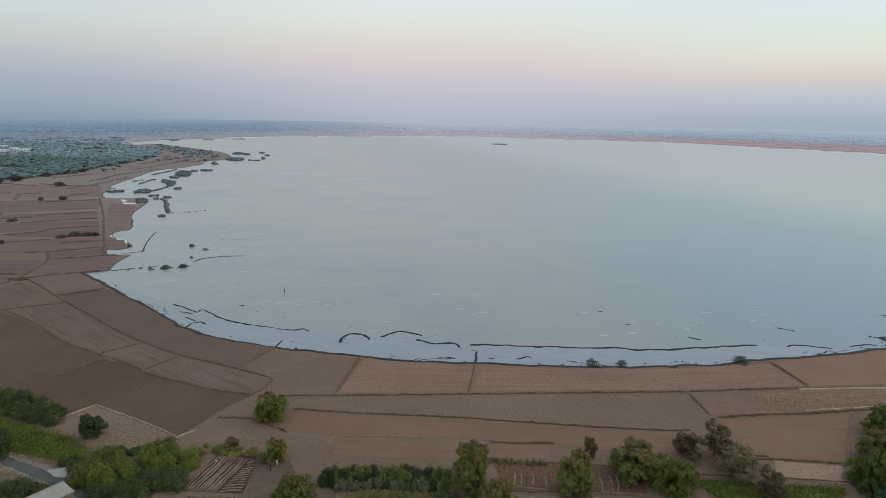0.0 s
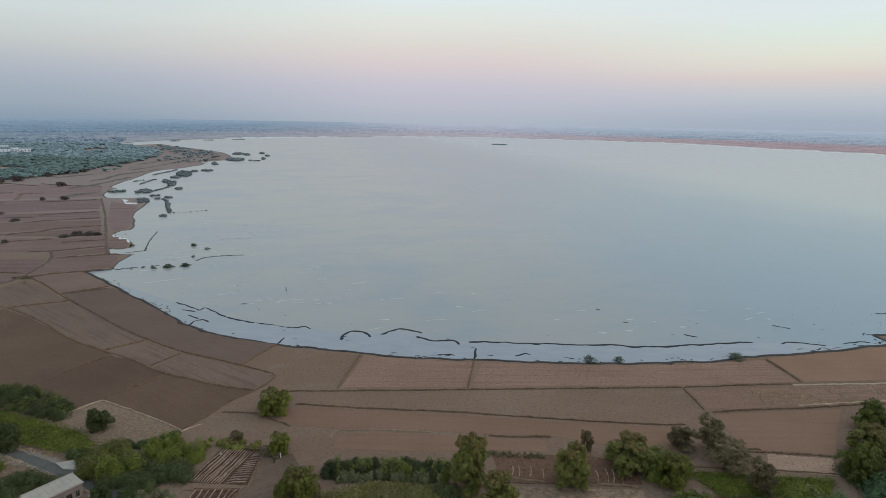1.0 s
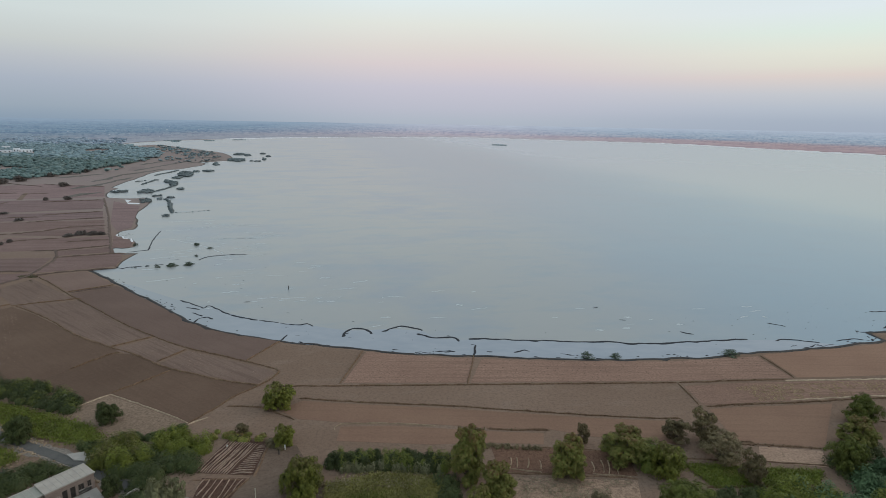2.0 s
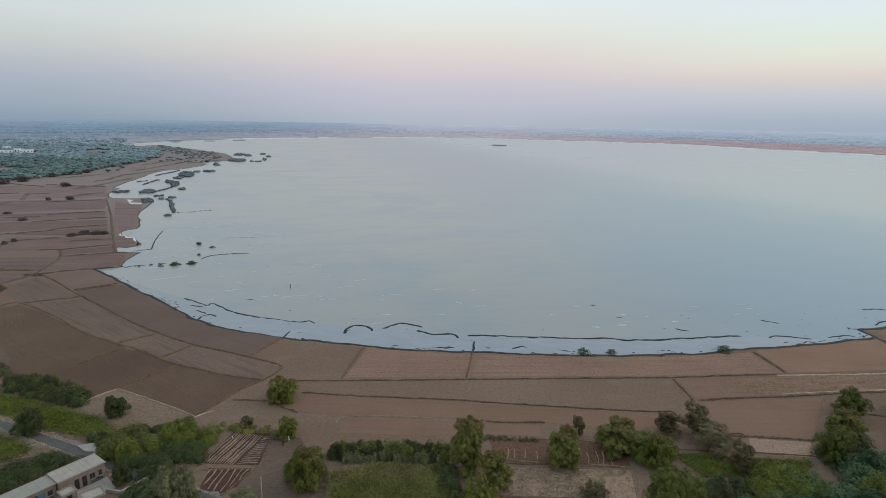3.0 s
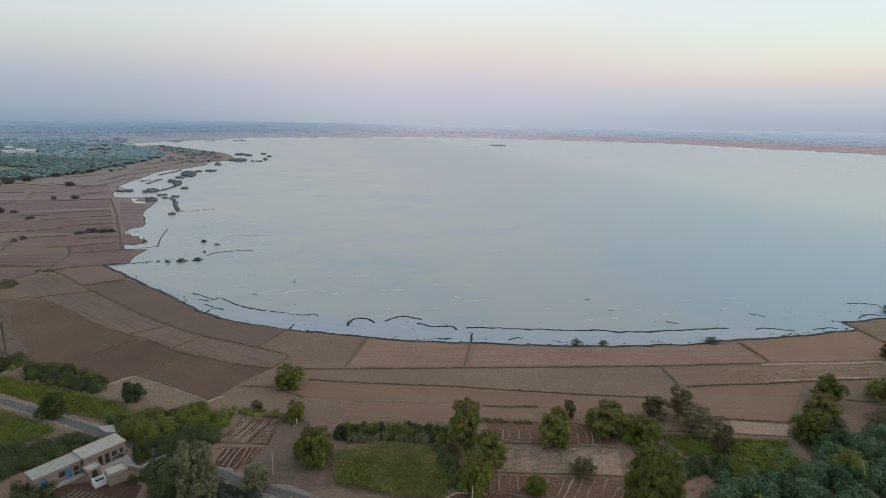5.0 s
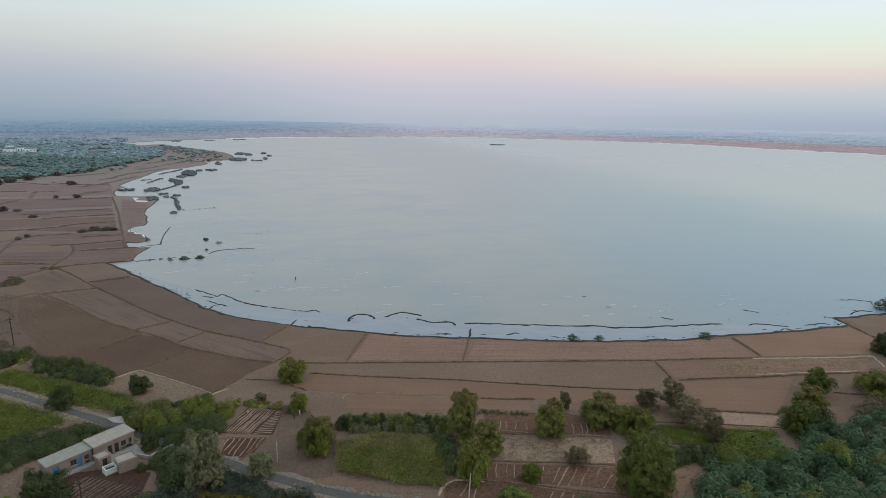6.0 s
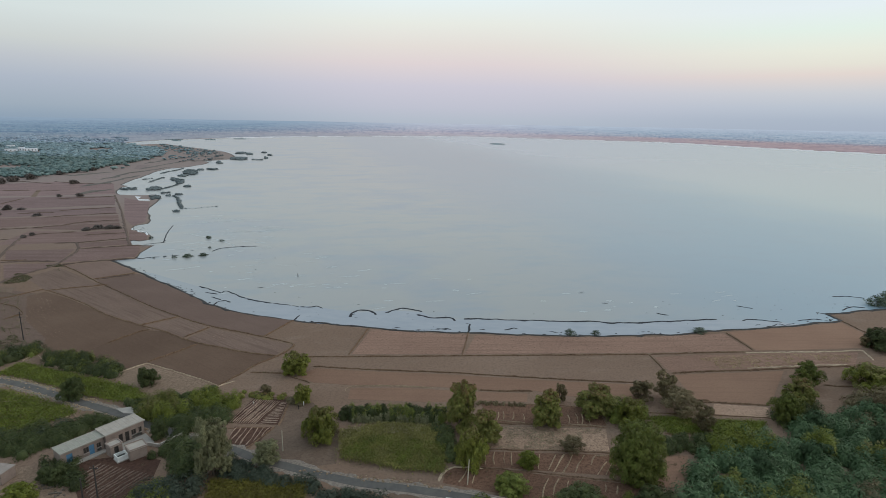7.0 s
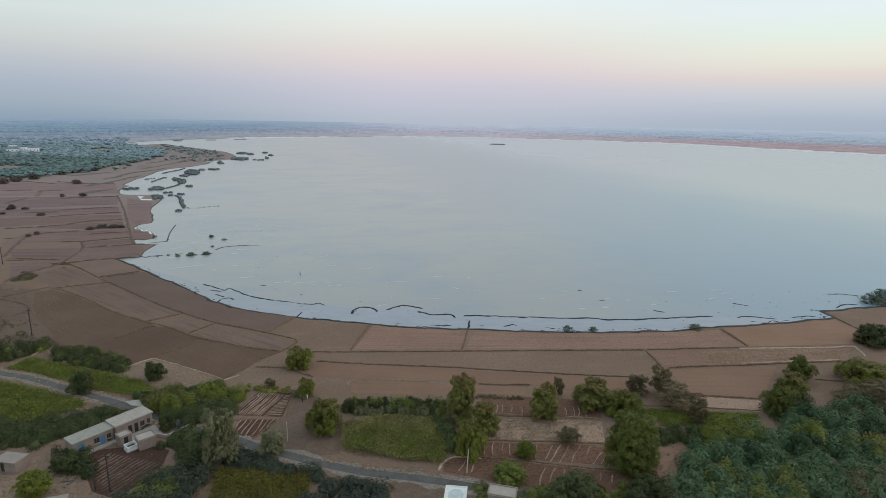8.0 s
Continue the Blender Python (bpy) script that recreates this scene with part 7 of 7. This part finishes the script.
weeds("weeds", 71, 5200, [(-125, 108), (-60, 100), (-36, 96), (38, 97), (80, 92), (60, 50), (-100, 46)], WEED, 0.2, 0.28, "low olive and straw weeds on bare earth", 0.12,
      [CROP_A, CROP_B, CROP_C, CROP_D, [(9, 94), (38, 94), (38, 66), (8, 70)], [(-44, 94), (-33, 94), (-34, 77), (-44, 77)], [(-66, 69), (-50, 69), (-50, 61), (-61, 61)], [(-72, 69), (-58, 84), (-52, 76), (-65, 66)], [(-36, 98), (-19, 98), (-17, 68), (-36, 72)], [(-20, 102), (80, 110), (80, 94), (-20, 94)]])
weeds("weeds", 78, 1500, [(72, 114.5), (84, 116.2), (97, 118), (112, 120), (118, 126.5), (100, 125.6), (78, 123.5), (70, 121)], TUFT, 0.05, 0.28, "olive tufts in the ploughed field", -0.15)
weeds("stubble", 72, 1500, [(9.3, 84.6), (35.5, 84.3), (33.8, 76.0), (9.4, 76.6)], STRAW, 0.1, 0.26, "dry straw stubble", -0.1)


def bank_grass(seed, rows, per_metre, mat, label):
    rng = np.random.default_rng(seed)
    spots = np.vstack([curve_through(r, 0.5) for r in rows])
    at = spots[rng.integers(0, len(spots), int(len(spots) * 0.5 * per_metre))]
    k = len(at)
    p = np.column_stack([at + rng.normal(size=(k, 2)) * 0.28, rng.uniform(0.12, 0.3, k)])
    n = rng.normal(size=(k, 3)) + [0, -0.2, 0.3]
    return tagged(leaf_mesh("bank_grass", p, n, 0.3, 0.1, mat, rng, 0.3), label, "grass", kind="stuff")


weeds("weeds", 75, 1200, [(-172.9, 190.9), (-169.5, 195.2), (-160.7, 190), (-158.3, 183.1), (-164.2, 179.7)], WEED, 0.14, 0.3, "greenish weeds where the tracks meet", -0.2)
weeds("weeds", 79, 700, [(-168, 207.6), (-165.4, 212.6), (-157.6, 205.2), (-156.8, 199.8), (-163, 203.3)], WEED, 0.12, 0.26, "greenish weeds along the field track", -0.1)
weeds("weeds", 77, 260, [(-167.8, 179.1), (-153.7, 168.9), (-146.4, 165.9), (-125.4, 137.9), (-112.6, 124.6), (-123.2, 121.6)], WEED, 0.25, 0.34, "rank weeds and scrub along the track", -0.05)
weeds("weeds", 76, 2500, [(-150, 150), (-120, 128), (-108, 112), (-125, 105), (-160, 130)], WEED, 0.3, 0.4, "greenish weeds beside the track", 0.0)
bank_grass(81, BANKS, 3, WEED, "dry grass tufts along the field banks")


def stones(seed, count, line, spread, mat, label):
    """Loose stones thrown up along an edge."""
    rng = np.random.default_rng(seed)
    path = curve_through(line, 0.5)
    verts, faces = [], []
    for _ in range(count):
        x, y = path[rng.integers(0, len(path))] + rng.normal(size=2) * spread
        r = rng.uniform(0.08, 0.3)
        k = len(verts)
        ring = [(math.cos(u), math.sin(u)) for u in np.linspace(0, 2 * math.pi, 6, endpoint=False)]
        for z, f in ((-0.03, 1.0), (0.5 * r, 0.95), (0.9 * r, 0.5)):
            for c, s_ in ring:
                j = rng.uniform(0.75, 1.15)
                verts.append((x + c * r * f * j, y + s_ * r * f * j * 0.8, z))
        for a in (0, 6):
            faces += [(k + a + q, k + a + (q + 1) % 6, k + a + 6 + (q + 1) % 6, k + a + 6 + q) for q in range(6)]
        faces.append(tuple(k + 12 + q for q in range(6)))
    return tagged(mesh_object("stones", verts, faces, mat), label, "stones", kind="stuff")


stones(91, 130, [(-108, 104), (-97, 100.5), (-86, 96.5), (-76, 92)], 0.5, PALE_BUND, "pale stones along the crop edge")
stones(92, 120, [(-104, 95), (-94, 92.5), (-82, 88.5), (-77, 85)], 0.6, PALE_BUND, "pale stones along the lane")
stones(96, 170, [(-112, 101), (-99, 98.3), (-86, 93), (-76, 88.8), (-67, 84.8), (-57, 80)], 0.25, PALE_BUND, "pale stones along the lane")
stones(97, 150, [(-110, 104.6), (-99.5, 102), (-86.5, 96.6), (-76, 92.2)], 0.25, PALE_BUND, "pale stones along the lane")
stones(98, 46, [(-70.5, 65), (-66, 61.5), (-62.5, 59)], 1.0, TIMBER, "dark rubble and sticks in the farmyard")
stones(93, 110, BANKS[18], 0.25, EARTH_BUND, "dark clods along the field bank")
stones(94, 60, BANKS[22], 0.25, EARTH_BUND, "dark clods along the field bank")
stones(95, 90, [(-24, 68.4), (-14, 66.4), (-4, 65.2), (2, 64)], 0.4, PALE_BUND, "pale stones on the verge")


def clods(seed, outline, per_metre, wide, mat, label):
    """Loose lumps of earth left by the plough, in broken rows."""
    rng = np.random.default_rng(seed)
    p = np.array(outline, float)
    q = np.roll(p, -1, 0)
    area = abs((p[:, 0] * q[:, 1] - q[:, 0] * p[:, 1]).sum()) / 2
    at = scatter(outline, int(area * per_metre), rng)
    way = q[np.argmax(np.hypot(*(q - p).T))] - p[np.argmax(np.hypot(*(q - p).T))]
    way /= np.hypot(*way)
    across = np.array([-way[1], way[0]])
    rank = at @ across
    at += np.outer(np.round(rank / 1.1) * 1.1 - rank, across) * rng.choice([0.85, 0.2], (len(at), 1))
    thick = np.array([noise.noise((x * 0.06, y * 0.06, seed)) for x, y in at])
    at = at[thick + rng.normal(size=len(at)) * 0.25 > -0.1]
    k = len(at)
    r = wide * rng.uniform(0.45, 1.3, (k, 1))
    turn = rng.uniform(0, 6.28, (k, 1)) + np.arange(5) * 1.2566
    reach = r * rng.uniform(0.65, 1.2, (k, 5))
    base = np.stack([at[:, :1] + reach * np.cos(turn), at[:, 1:] + reach * np.sin(turn), np.full((k, 5), 0.005)], 2)
    top = np.concatenate([at + rng.normal(size=(k, 2)) * 0.05, 0.02 + 0.6 * r], 1)[:, None, :]
    verts = np.concatenate([base, top], 1).reshape(-1, 3)
    fan = np.array([(s, (s + 1) % 5, 5) for s in range(5)])
    faces = (np.arange(k)[:, None, None] * 6 + fan).reshape(-1, 3)
    return tagged(mesh_object("clods", verts, faces.tolist(), mat), label, "clods", kind="stuff")


for k, (outline, mat) in enumerate(FIELD_PLAN):
    if mat in (FURROWED, BROWN, STUBBLE, MELLOW) and 98 < max(y for _, y in outline) < 205:
        clods(300 + k, outline, {STUBBLE: 0.8}.get(mat, 0.9), 0.15, CLODS, "loose brown clods on the ploughed field")
